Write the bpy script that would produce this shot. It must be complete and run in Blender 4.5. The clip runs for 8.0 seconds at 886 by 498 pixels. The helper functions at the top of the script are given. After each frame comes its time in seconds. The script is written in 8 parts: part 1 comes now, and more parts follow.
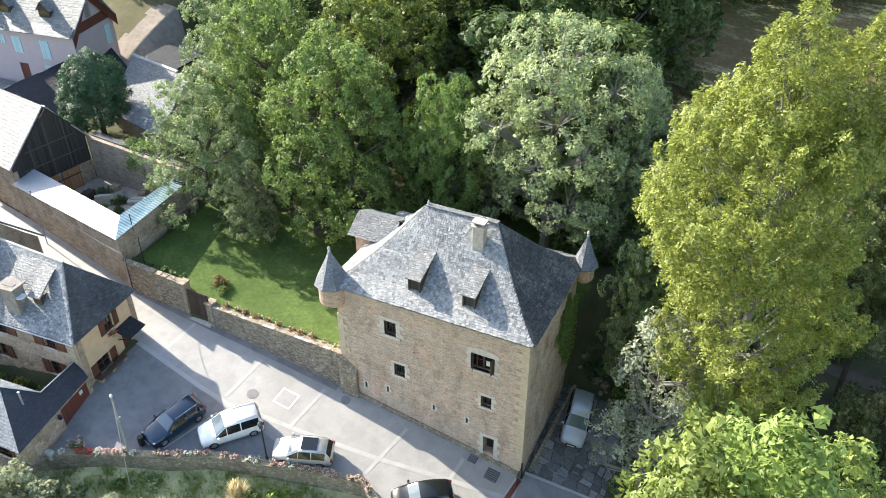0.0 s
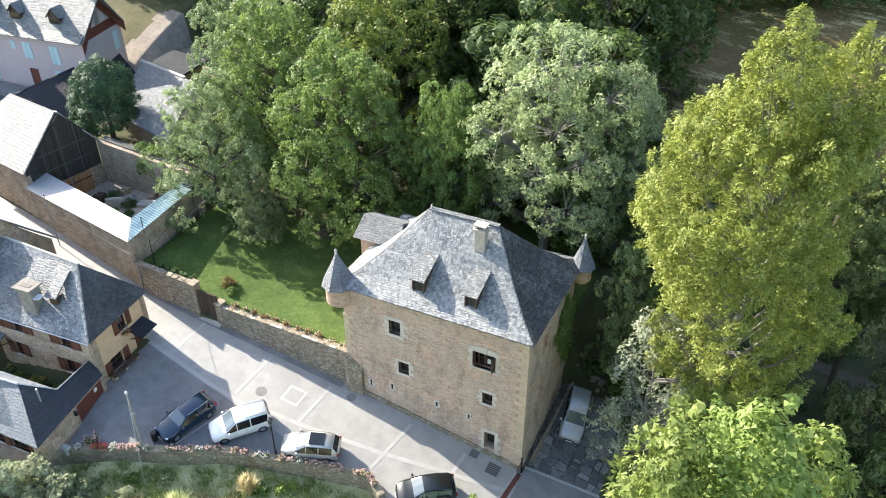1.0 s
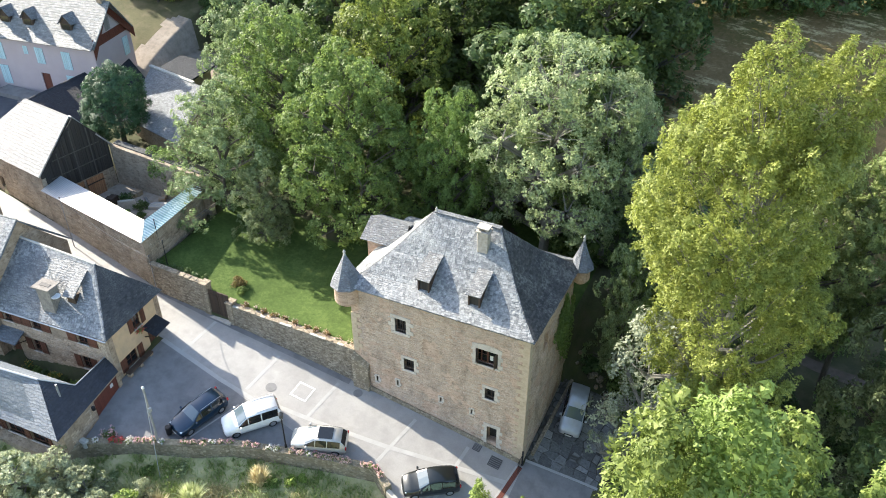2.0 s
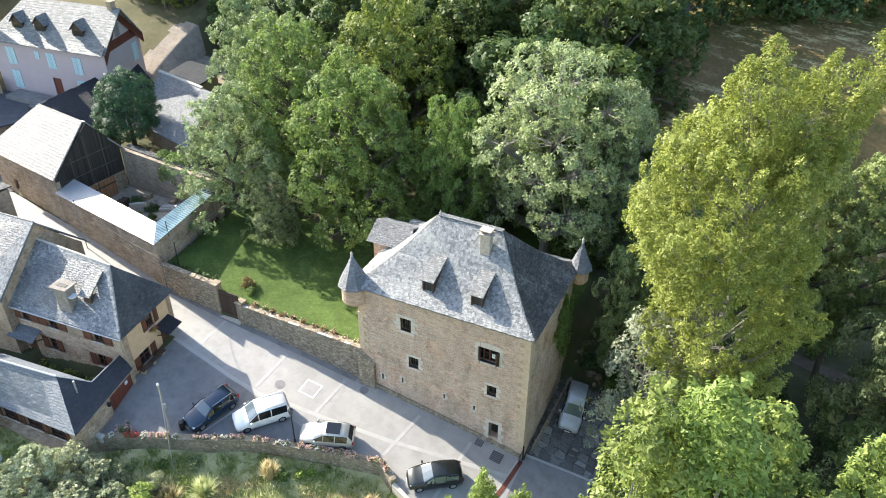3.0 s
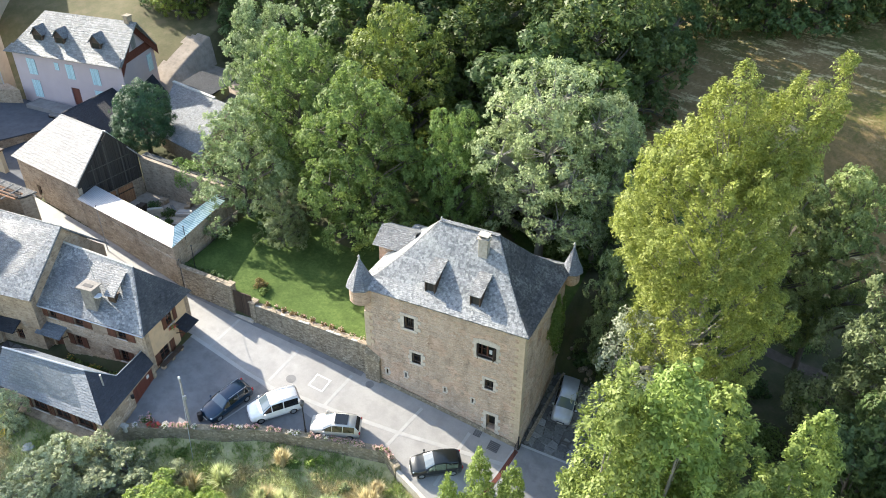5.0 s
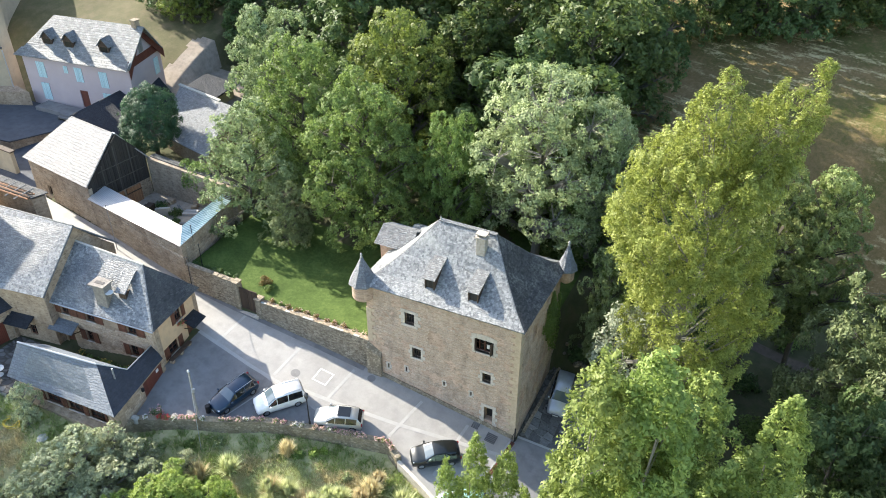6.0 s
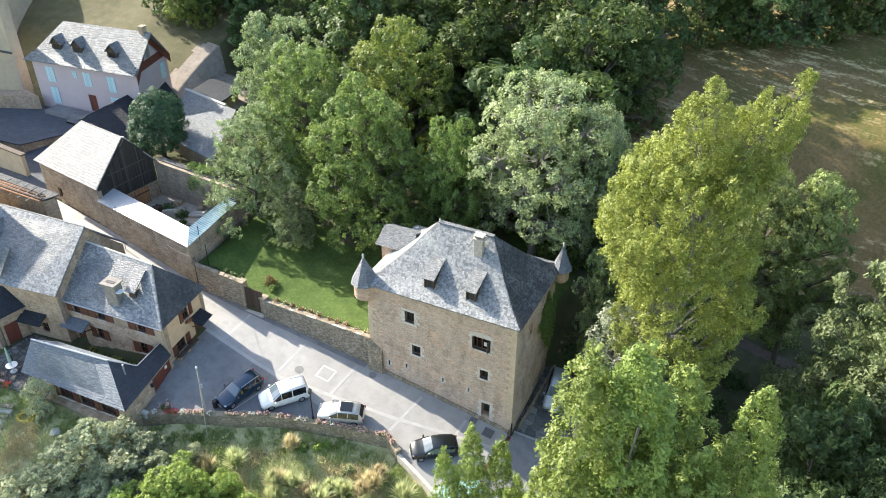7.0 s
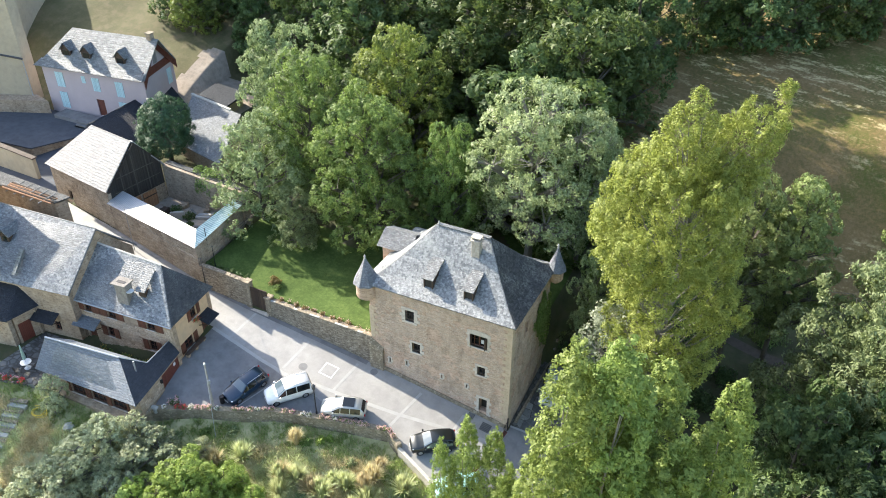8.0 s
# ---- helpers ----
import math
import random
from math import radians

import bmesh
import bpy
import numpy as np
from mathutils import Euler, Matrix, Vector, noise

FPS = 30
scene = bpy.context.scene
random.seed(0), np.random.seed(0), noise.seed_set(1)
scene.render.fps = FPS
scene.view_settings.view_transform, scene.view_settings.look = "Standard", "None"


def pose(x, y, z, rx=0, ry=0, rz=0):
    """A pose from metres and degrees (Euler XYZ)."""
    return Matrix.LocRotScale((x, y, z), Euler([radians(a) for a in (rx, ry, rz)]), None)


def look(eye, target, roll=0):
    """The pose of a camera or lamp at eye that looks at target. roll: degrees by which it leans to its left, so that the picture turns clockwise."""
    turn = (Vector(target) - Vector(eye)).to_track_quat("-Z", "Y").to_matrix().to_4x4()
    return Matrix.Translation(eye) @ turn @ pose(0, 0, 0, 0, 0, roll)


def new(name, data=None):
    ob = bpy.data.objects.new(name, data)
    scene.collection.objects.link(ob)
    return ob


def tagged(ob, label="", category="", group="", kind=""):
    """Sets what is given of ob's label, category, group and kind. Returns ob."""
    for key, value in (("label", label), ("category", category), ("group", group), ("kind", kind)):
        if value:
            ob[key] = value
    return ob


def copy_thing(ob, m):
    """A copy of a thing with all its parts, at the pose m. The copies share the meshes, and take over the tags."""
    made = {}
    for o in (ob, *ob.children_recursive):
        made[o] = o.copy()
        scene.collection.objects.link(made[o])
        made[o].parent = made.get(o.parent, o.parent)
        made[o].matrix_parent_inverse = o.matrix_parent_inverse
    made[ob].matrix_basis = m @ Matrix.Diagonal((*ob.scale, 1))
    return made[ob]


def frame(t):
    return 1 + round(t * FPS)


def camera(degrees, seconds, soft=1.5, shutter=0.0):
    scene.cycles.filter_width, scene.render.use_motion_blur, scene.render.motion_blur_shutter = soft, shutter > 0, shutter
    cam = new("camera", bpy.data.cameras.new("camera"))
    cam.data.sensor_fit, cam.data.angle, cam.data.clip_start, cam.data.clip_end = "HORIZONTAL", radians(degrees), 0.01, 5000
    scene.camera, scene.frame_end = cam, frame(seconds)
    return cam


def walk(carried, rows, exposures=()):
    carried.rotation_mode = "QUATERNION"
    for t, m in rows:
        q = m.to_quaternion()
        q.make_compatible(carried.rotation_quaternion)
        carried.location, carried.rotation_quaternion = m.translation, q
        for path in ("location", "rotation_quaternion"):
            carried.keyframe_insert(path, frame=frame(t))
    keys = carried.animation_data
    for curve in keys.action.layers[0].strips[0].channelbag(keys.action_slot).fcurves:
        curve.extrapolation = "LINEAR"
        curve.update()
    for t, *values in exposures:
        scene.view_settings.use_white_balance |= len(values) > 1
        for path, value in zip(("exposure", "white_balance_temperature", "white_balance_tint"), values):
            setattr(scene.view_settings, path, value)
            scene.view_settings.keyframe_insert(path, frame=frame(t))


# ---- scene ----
# ---------------------------------------------------------------- camera
cam = camera(58.5, 8.0, soft=1.0)
ROWS = [
    (0.0, 24.629, -34.411, 40.911, 26.427, -34.205, -0.364),
    (0.5, 24.865, -35.168, 41.519, 26.356, -34.197, -0.322),
    (1.0, 25.072, -35.908, 42.09, 26.314, -34.167, -0.304),
    (1.5, 25.318, -36.759, 42.678, 26.287, -34.126, -0.271),
    (3.0, 25.981, -39.258, 44.533, 26.194, -34.052, -0.127),
    (3.5, 26.313, -40.04, 45.123, 26.203, -33.991, -0.116),
    (4.0, 26.697, -40.821, 45.753, 26.222, -33.965, -0.092),
    (4.5, 27.087, -41.579, 46.421, 26.245, -33.922, -0.075),
    (6.0, 28.492, -44.135, 48.205, 26.311, -33.903, -0.083),
    (6.5, 28.987, -44.993, 48.848, 26.339, -33.87, -0.05),
    (7.0, 29.498, -45.818, 49.51, 26.38, -33.832, -0.054),
    (7.5, 30.031, -46.673, 50.236, 26.426, -33.797, -0.074),
    (8.0, 30.605, -47.57, 50.973, 26.487, -33.801, -0.096),
]
walk(cam, [(t, pose(x, y, z, 90 + pitch, 0, yaw) @ pose(0, 0, 0, 0, 0, roll)) for t, x, y, z, yaw, pitch, roll in ROWS],
     exposures=[(0.0, 1.72), (8.0, 1.7)])

# ---------------------------------------------------------------- light
SUN_FROM = Vector((-1.66, 0.34, 1.0)).normalized()
world = bpy.data.worlds.new("sky")
scene.world = world
world.use_nodes = True
wn = world.node_tree.nodes
sky = wn.new("ShaderNodeTexSky")
sky.sky_type = "NISHITA"
sky.sun_disc = False
sky.sun_elevation = math.asin(SUN_FROM.z)
sky.sun_rotation = math.atan2(SUN_FROM.x, SUN_FROM.y)
sky.dust_density = 1.5
wn["Background"].inputs[1].default_value = 0.15
world.node_tree.links.new(sky.outputs[0], wn["Background"].inputs[0])
sun_data = bpy.data.lights.new("sun", "SUN")
sun_data.energy = 4.5
sun_data.angle = radians(0.6)
sun_data.color = (1.0, 0.925, 0.8)
sun = new("sun", sun_data)
sun.matrix_world = look((-60, 10, 60), Vector((-60, 10, 60)) - SUN_FROM)

# ---------------------------------------------------------------- materials
def ramp(nt, fac, stops):
    n = nt.nodes.new("ShaderNodeValToRGB")
    while len(n.color_ramp.elements) < len(stops):
        n.color_ramp.elements.new(0.5)
    for e, (p, c) in zip(n.color_ramp.elements, stops):
        e.position, e.color = p, (*c, 1)
    nt.links.new(fac, n.inputs[0])
    return n.outputs[0]


def tex_noise(nt, vec, scale, detail=4.0, rough=0.6):
    n = nt.nodes.new("ShaderNodeTexNoise")
    n.inputs["Scale"].default_value, n.inputs["Detail"].default_value, n.inputs["Roughness"].default_value = scale, detail, rough
    nt.links.new(vec, n.inputs["Vector"])
    return n.outputs["Fac"]


def mixc(nt, fac, a, b, mode="MIX"):
    n = nt.nodes.new("ShaderNodeMix")
    n.data_type, n.blend_type = "RGBA", mode
    for v, s in ((fac, n.inputs[0]), (a, n.inputs[6]), (b, n.inputs[7])):
        if isinstance(v, bpy.types.NodeSocket):
            nt.links.new(v, s)
        elif isinstance(v, (int, float)):
            s.default_value = v
        else:
            s.default_value = (*v, 1)
    return n.outputs[2]


def math_node(nt, op, a, b=0.5, clamp=False):
    n = nt.nodes.new("ShaderNodeMath")
    n.operation, n.use_clamp = op, clamp
    for v, s in ((a, n.inputs[0]), (b, n.inputs[1])):
        if isinstance(v, bpy.types.NodeSocket):
            nt.links.new(v, s)
        else:
            s.default_value = v
    return n.outputs[0]


def base_mat(name, rough=0.8, metal=0.0):
    m = bpy.data.materials.new(name)
    m.use_nodes = True
    nt = m.node_tree
    b = nt.nodes["Principled BSDF"]
    b.inputs["Roughness"].default_value, b.inputs["Metallic"].default_value = rough, metal
    tc = nt.nodes.new("ShaderNodeTexCoord")
    return m, nt, b, tc


def bump(nt, b, height, strength, dist):
    n = nt.nodes.new("ShaderNodeBump")
    n.inputs["Strength"].default_value, n.inputs["Distance"].default_value = strength, dist
    nt.links.new(height, n.inputs["Height"])
    nt.links.new(n.outputs[0], b.inputs["Normal"])


def scaled(nt, vec, sx, sy, sz=1.0):
    n = nt.nodes.new("ShaderNodeMapping")
    n.inputs["Scale"].default_value = (sx, sy, sz)
    nt.links.new(vec, n.inputs["Vector"])
    return n.outputs[0]


def plain(name, col, rough=0.6, metal=0.0, vary=0.18, scale=6.0, bump_amount=0.1):
    """A painted, metal or wooden surface with slight mottling."""
    m, nt, b, tc = base_mat(name, rough, metal)
    f = tex_noise(nt, tc.outputs["Object"], scale, 5)
    lo, hi = [max(c * (1 - vary), 0) for c in col], [min(c * (1 + vary), 1) for c in col]
    nt.links.new(ramp(nt, f, [(0.3, lo), (0.7, hi)]), b.inputs["Base Color"])
    if bump_amount:
        bump(nt, b, f, bump_amount, 0.02)
    return m


def slate(name, dark, light, width=0.42, row=0.24, rough=0.45, lichen=0.35):
    """Split slates in courses: each one its own tone, uneven edges, pale lichen."""
    m, nt, b, tc = base_mat(name, rough)
    uv = tc.outputs["UV"]
    wob = nt.nodes.new("ShaderNodeTexNoise")
    wob.inputs["Scale"].default_value = 2.6
    wob.inputs["Detail"].default_value = 4.0
    nt.links.new(uv, wob.inputs["Vector"])
    add = nt.nodes.new("ShaderNodeMixRGB")
    add.blend_type, add.inputs[0].default_value = "ADD", 0.4
    nt.links.new(uv, add.inputs[1])
    nt.links.new(wob.outputs["Color"], add.inputs[2])
    br = nt.nodes.new("ShaderNodeTexBrick")
    br.inputs["Color1"].default_value, br.inputs["Color2"].default_value = (0, 0, 0, 1), (1, 1, 1, 1)
    br.inputs["Mortar"].default_value = (0.5, 0.5, 0.5, 1)
    br.inputs["Scale"].default_value = 1.0
    br.inputs["Mortar Size"].default_value, br.inputs["Mortar Smooth"].default_value = 0.022, 0.3
    br.inputs["Brick Width"].default_value, br.inputs["Row Height"].default_value = width, row
    nt.links.new(add.outputs[0], br.inputs["Vector"])
    fine = tex_noise(nt, uv, 11.0, 6, 0.75)
    mid = tex_noise(nt, scaled(nt, uv, 2.2, 4.5), 1.0, 5, 0.7)
    broad = tex_noise(nt, uv, 0.45, 4, 0.6)
    tone = math_node(nt, "ADD", math_node(nt, "ADD", math_node(nt, "MULTIPLY", br.outputs["Color"], 0.16), math_node(nt, "MULTIPLY", fine, 0.5)), math_node(nt, "MULTIPLY", mid, 0.34))
    col = ramp(nt, tone, [(0.34, dark), (0.66, light)])
    lf = ramp(nt, math_node(nt, "ADD", math_node(nt, "MULTIPLY", fine, 0.6), math_node(nt, "MULTIPLY", broad, 0.45)), [(0.53, (0, 0, 0)), (0.66, (1, 1, 1))])
    col = mixc(nt, math_node(nt, "MULTIPLY", lf, lichen), col, (0.5, 0.5, 0.46))
    joint = br.outputs["Fac"]
    col = mixc(nt, math_node(nt, "MULTIPLY", joint, 0.28), col, [c * 0.4 for c in dark])
    nt.links.new(col, b.inputs["Base Color"])
    saw = nt.nodes.new("ShaderNodeSeparateXYZ")
    nt.links.new(add.outputs[0], saw.inputs[0])
    fr = math_node(nt, "FRACT", math_node(nt, "DIVIDE", saw.outputs[1], row))
    h = math_node(nt, "SUBTRACT", math_node(nt, "ADD", math_node(nt, "MULTIPLY", mid, 1.3), math_node(nt, "ADD", math_node(nt, "MULTIPLY", br.outputs["Color"], 0.6), math_node(nt, "MULTIPLY", fine, 0.8))), math_node(nt, "ADD", fr, joint))
    bump(nt, b, h, 1.0, 0.07)
    nt.links.new(ramp(nt, fine, [(0.3, (rough - 0.1,) * 3), (0.7, (rough + 0.2,) * 3)]), b.inputs["Roughness"])
    b.inputs["Specular IOR Level"].default_value = 0.35
    return m


def rubble(name, cols, mortar, cell=0.34, course=0.2, depth=0.04, smear=0.45):
    """Rubble masonry: uneven stones, joints partly smeared with lime, stains."""
    m, nt, b, tc = base_mat(name, 0.92)
    uv = scaled(nt, tc.outputs["UV"], 1 / cell, 1 / course)
    vo = nt.nodes.new("ShaderNodeTexVoronoi")
    vo.inputs["Scale"].default_value, vo.inputs["Randomness"].default_value = 1.0, 0.9
    nt.links.new(uv, vo.inputs["Vector"])
    ve = nt.nodes.new("ShaderNodeTexVoronoi")
    ve.feature = "DISTANCE_TO_EDGE"
    ve.inputs["Scale"].default_value, ve.inputs["Randomness"].default_value = 1.0, 0.9
    nt.links.new(uv, ve.inputs["Vector"])
    sep = nt.nodes.new("ShaderNodeSeparateColor")
    nt.links.new(vo.outputs["Color"], sep.inputs[0])
    n = len(cols)
    col = ramp(nt, sep.outputs[0], [((k + 0.5) / n, c) for k, c in enumerate(cols)])
    fine = tex_noise(nt, tc.outputs["UV"], 14.0, 6, 0.75)
    broad = tex_noise(nt, tc.outputs["UV"], 0.5, 5, 0.6)
    edge = ramp(nt, ve.outputs["Distance"], [(0.03, (1, 1, 1)), (0.14, (0, 0, 0))])
    joint = math_node(nt, "MULTIPLY", edge, 0.85)
    lime = ramp(nt, math_node(nt, "ADD", math_node(nt, "MULTIPLY", broad, 0.75), math_node(nt, "MULTIPLY", fine, 0.35)), [(0.45, (0, 0, 0)), (0.75, (1, 1, 1))])
    col = mixc(nt, math_node(nt, "MAXIMUM", joint, math_node(nt, "MULTIPLY", lime, smear)), col, mortar)
    col = mixc(nt, 0.75, col, ramp(nt, fine, [(0.25, (0.62, 0.6, 0.57)), (0.7, (1, 1, 1))]), "MULTIPLY")
    stain = tex_noise(nt, scaled(nt, tc.outputs["UV"], 0.9, 0.22), 1.0, 5, 0.65)
    col = mixc(nt, 0.6, col, ramp(nt, stain, [(0.34, (0.55, 0.5, 0.45)), (0.5, (0.95, 0.93, 0.9)), (0.62, (1.12, 1.12, 1.12))]), "MULTIPLY")
    nt.links.new(col, b.inputs["Base Color"])
    h = math_node(nt, "ADD", math_node(nt, "MULTIPLY", math_node(nt, "MINIMUM", ve.outputs["Distance"], 0.22), 3.0), math_node(nt, "MULTIPLY", fine, 0.7))
    bump(nt, b, h, 0.7, depth)
    return m


def speckled(name, stops, broad_scale=0.35, fine_scale=25.0, rough=0.85, tint=None, bump_amount=0.2, coord="Object", spec=0.5):
    """Ground and render: broad patches over a fine grain."""
    m, nt, b, tc = base_mat(name, rough)
    v = tc.outputs[coord]
    broad, fine = tex_noise(nt, v, broad_scale, 6, 0.65), tex_noise(nt, v, fine_scale, 5, 0.7)
    f = math_node(nt, "ADD", math_node(nt, "MULTIPLY", broad, 0.65), math_node(nt, "MULTIPLY", fine, 0.35))
    col = ramp(nt, f, stops)
    if tint:
        t2 = ramp(nt, tex_noise(nt, v, broad_scale * 3.1, 5, 0.6), [(0.45, (0, 0, 0)), (0.65, (1, 1, 1))])
        col = mixc(nt, math_node(nt, "MULTIPLY", t2, 0.6), col, tint)
    nt.links.new(col, b.inputs["Base Color"])
    b.inputs["Specular IOR Level"].default_value = spec
    bump(nt, b, fine, bump_amount, 0.03)
    return m


def leaf_mat(name, dark, light, translucent=0.35):
    """Leaves: each its own tone, matt, letting some light through."""
    m = bpy.data.materials.new(name)
    m.use_nodes = True
    nt = m.node_tree
    b, out = nt.nodes["Principled BSDF"], nt.nodes["Material Output"]
    geo = nt.nodes.new("ShaderNodeNewGeometry")
    info = nt.nodes.new("ShaderNodeObjectInfo")
    tc = nt.nodes.new("ShaderNodeTexCoord")
    broad = tex_noise(nt, tc.outputs["Object"], 0.35, 3)
    f = math_node(nt, "ADD", math_node(nt, "MULTIPLY", geo.outputs["Random Per Island"], 0.55), math_node(nt, "MULTIPLY", broad, 0.45))
    col = ramp(nt, f, [(0.15, dark), (0.8, light)])
    hs = nt.nodes.new("ShaderNodeHueSaturation")
    nt.links.new(math_node(nt, "ADD", math_node(nt, "MULTIPLY", info.outputs["Random"], 0.014), 0.493), hs.inputs["Hue"])
    nt.links.new(math_node(nt, "ADD", math_node(nt, "MULTIPLY", info.outputs["Random"], 0.2), 0.9), hs.inputs["Value"])
    nt.links.new(col, hs.inputs["Color"])
    nt.links.new(hs.outputs[0], b.inputs["Base Color"])
    b.inputs["Roughness"].default_value = 0.55
    b.inputs["Specular IOR Level"].default_value = 0.35
    tr = nt.nodes.new("ShaderNodeBsdfTranslucent")
    nt.links.new(hs.outputs[0], tr.inputs[0])
    mx = nt.nodes.new("ShaderNodeMixShader")
    mx.inputs[0].default_value = translucent
    nt.links.new(b.outputs[0], mx.inputs[1])
    nt.links.new(tr.outputs[0], mx.inputs[2])
    nt.links.new(mx.outputs[0], out.inputs[0])
    return m


def corrugated(name, a, c, pitch=0.2, rough=0.35):
    """Ribbed sheet metal, ribs running up the slope."""
    m, nt, b, tc = base_mat(name, rough, 0.35)
    sep = nt.nodes.new("ShaderNodeSeparateXYZ")
    nt.links.new(tc.outputs["UV"], sep.inputs[0])
    s = math_node(nt, "SINE", math_node(nt, "MULTIPLY", sep.outputs[0], 2 * math.pi / pitch))
    f = tex_noise(nt, tc.outputs["UV"], 1.5, 5)
    nt.links.new(ramp(nt, math_node(nt, "ADD", math_node(nt, "MULTIPLY", s, 0.25), f), [(0.2, a), (0.8, c)]), b.inputs["Base Color"])
    bump(nt, b, s, 0.8, 0.02)
    return m


def timber(name, a, c, board=0.18, rough=0.75):
    """Boards with grain along v and a dark line between boards."""
    m, nt, b, tc = base_mat(name, rough)
    uv = tc.outputs["UV"]
    sep = nt.nodes.new("ShaderNodeSeparateXYZ")
    nt.links.new(uv, sep.inputs[0])
    q = math_node(nt, "DIVIDE", sep.outputs[0], board)
    gap = math_node(nt, "LESS_THAN", math_node(nt, "FRACT", q), 0.09)
    wn_ = nt.nodes.new("ShaderNodeTexWhiteNoise")
    wn_.noise_dimensions = "1D"
    nt.links.new(math_node(nt, "FLOOR", q), wn_.inputs["W"])
    grain = tex_noise(nt, scaled(nt, uv, 22, 1.2), 1.0, 5, 0.7)
    f = math_node(nt, "ADD", math_node(nt, "MULTIPLY", wn_.outputs["Value"], 0.45), math_node(nt, "MULTIPLY", grain, 0.55))
    col = mixc(nt, math_node(nt, "MULTIPLY", gap, 0.8), ramp(nt, f, [(0.2, a), (0.8, c)]), [v * 0.25 for v in a])
    nt.links.new(col, b.inputs["Base Color"])
    bump(nt, b, math_node(nt, "SUBTRACT", grain, gap), 0.4, 0.015)
    return m


def glass_pane(name, tone=(0.012, 0.014, 0.016), gloss=0.6):
    m, nt, b, tc = base_mat(name, 0.06)
    b.inputs["Base Color"].default_value = (*tone, 1)
    b.inputs["Specular IOR Level"].default_value = gloss
    return m


MAT_SLATE = slate("slate_tower", (0.08, 0.085, 0.09), (0.33, 0.345, 0.35), 0.3, 0.17, 0.55)
MAT_SLATE_OLD = slate("slate_village", (0.075, 0.085, 0.095), (0.3, 0.32, 0.335), 0.32, 0.19, 0.5, 0.5)
MAT_SLATE_DARK = slate("slate_smooth", (0.02, 0.025, 0.033), (0.045, 0.052, 0.064), 0.32, 0.2, 0.85, 0.02)
MAT_STONE = rubble("tower_rubble", [(0.45, 0.315, 0.225), (0.59, 0.435, 0.325), (0.52, 0.375, 0.275), (0.33, 0.23, 0.165), (0.645, 0.48, 0.37)], (0.655, 0.495, 0.385), 0.3, 0.12, 0.05, 0.5)
MAT_STONE_GREY = rubble("wall_rubble", [(0.3, 0.25, 0.18), (0.48, 0.41, 0.305), (0.39, 0.325, 0.24), (0.23, 0.195, 0.14), (0.55, 0.47, 0.36)], (0.25, 0.215, 0.155), 0.22, 0.16, 0.06, 0.2)
MAT_STONE_MOSSY = rubble("mossy_rubble", [(0.27, 0.225, 0.16), (0.42, 0.355, 0.265), (0.34, 0.285, 0.205), (0.2, 0.18, 0.115), (0.5, 0.43, 0.325)], (0.26, 0.225, 0.15), 0.26, 0.17, 0.06, 0.3)
MAT_STONE_TAN = rubble("barn_rubble", [(0.34, 0.255, 0.175), (0.47, 0.37, 0.265), (0.41, 0.315, 0.22), (0.28, 0.21, 0.145), (0.53, 0.425, 0.31)], (0.48, 0.385, 0.28), 0.34, 0.17, 0.05, 0.35)
MAT_STONE_BARN = rubble("yard_rubble", [(0.28, 0.225, 0.165), (0.4, 0.335, 0.255), (0.34, 0.28, 0.21), (0.23, 0.185, 0.135), (0.46, 0.39, 0.3)], (0.4, 0.335, 0.255), 0.34, 0.17, 0.05, 0.35)
MAT_CHIMNEY_OLD = speckled("sooty_rubble", [(0.3, (0.17, 0.155, 0.135)), (0.7, (0.32, 0.295, 0.26))], 2.0, 9, 0.95, (0.12, 0.11, 0.1), 0.6)
MAT_ASHLAR = speckled("dressed_stone", [(0.3, (0.46, 0.41, 0.345)), (0.7, (0.64, 0.585, 0.505))], 1.6, 14, 0.88, (0.39, 0.34, 0.275), 0.3)
MAT_QUOIN = speckled("tower_quoins", [(0.3, (0.44, 0.345, 0.235)), (0.7, (0.6, 0.49, 0.36))], 1.2, 14, 0.9, (0.4, 0.31, 0.21), 0.3)
MAT_STONE_LIGHT = speckled("lichened_stone", [(0.3, (0.3, 0.3, 0.27)), (0.7, (0.5, 0.49, 0.44))], 3, 20, 0.9, None, 0.3)
MAT_CHIMNEY = speckled("chimney_render", [(0.3, (0.34, 0.3, 0.25)), (0.7, (0.5, 0.46, 0.4))], 1.5, 14, 0.9, (0.26, 0.23, 0.19), 0.3)
MAT_SLATE_CAP = slate("slate_turret", (0.12, 0.13, 0.145), (0.3, 0.32, 0.34), 0.26, 0.17, 0.5, 0.3)
# darker slate; on slopes turned from the sun it carries their shade
MAT_SLATE_MOSS_SHADE = slate("slate_shaded", (0.032, 0.035, 0.038), (0.12, 0.125, 0.125), 0.34, 0.2, 0.6, 0.25)
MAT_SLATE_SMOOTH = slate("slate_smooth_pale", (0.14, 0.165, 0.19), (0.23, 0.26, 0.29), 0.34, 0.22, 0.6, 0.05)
# shaded copy of the smooth slate, for the slope away from the sun
MAT_SLATE_SMOOTH_SHADE = slate("slate_smooth_shade", (0.03, 0.036, 0.047), (0.06, 0.07, 0.085), 0.34, 0.22, 0.5, 0.04)
MAT_SLATE_PALE = slate("slate_pale", (0.09, 0.1, 0.1), (0.3, 0.315, 0.31), 0.5, 0.3, 0.55, 0.45)
MAT_CURTAIN = plain("white_cloth", (0.7, 0.7, 0.68), 0.9, 0.0, 0.08, 4.0, 0.0)
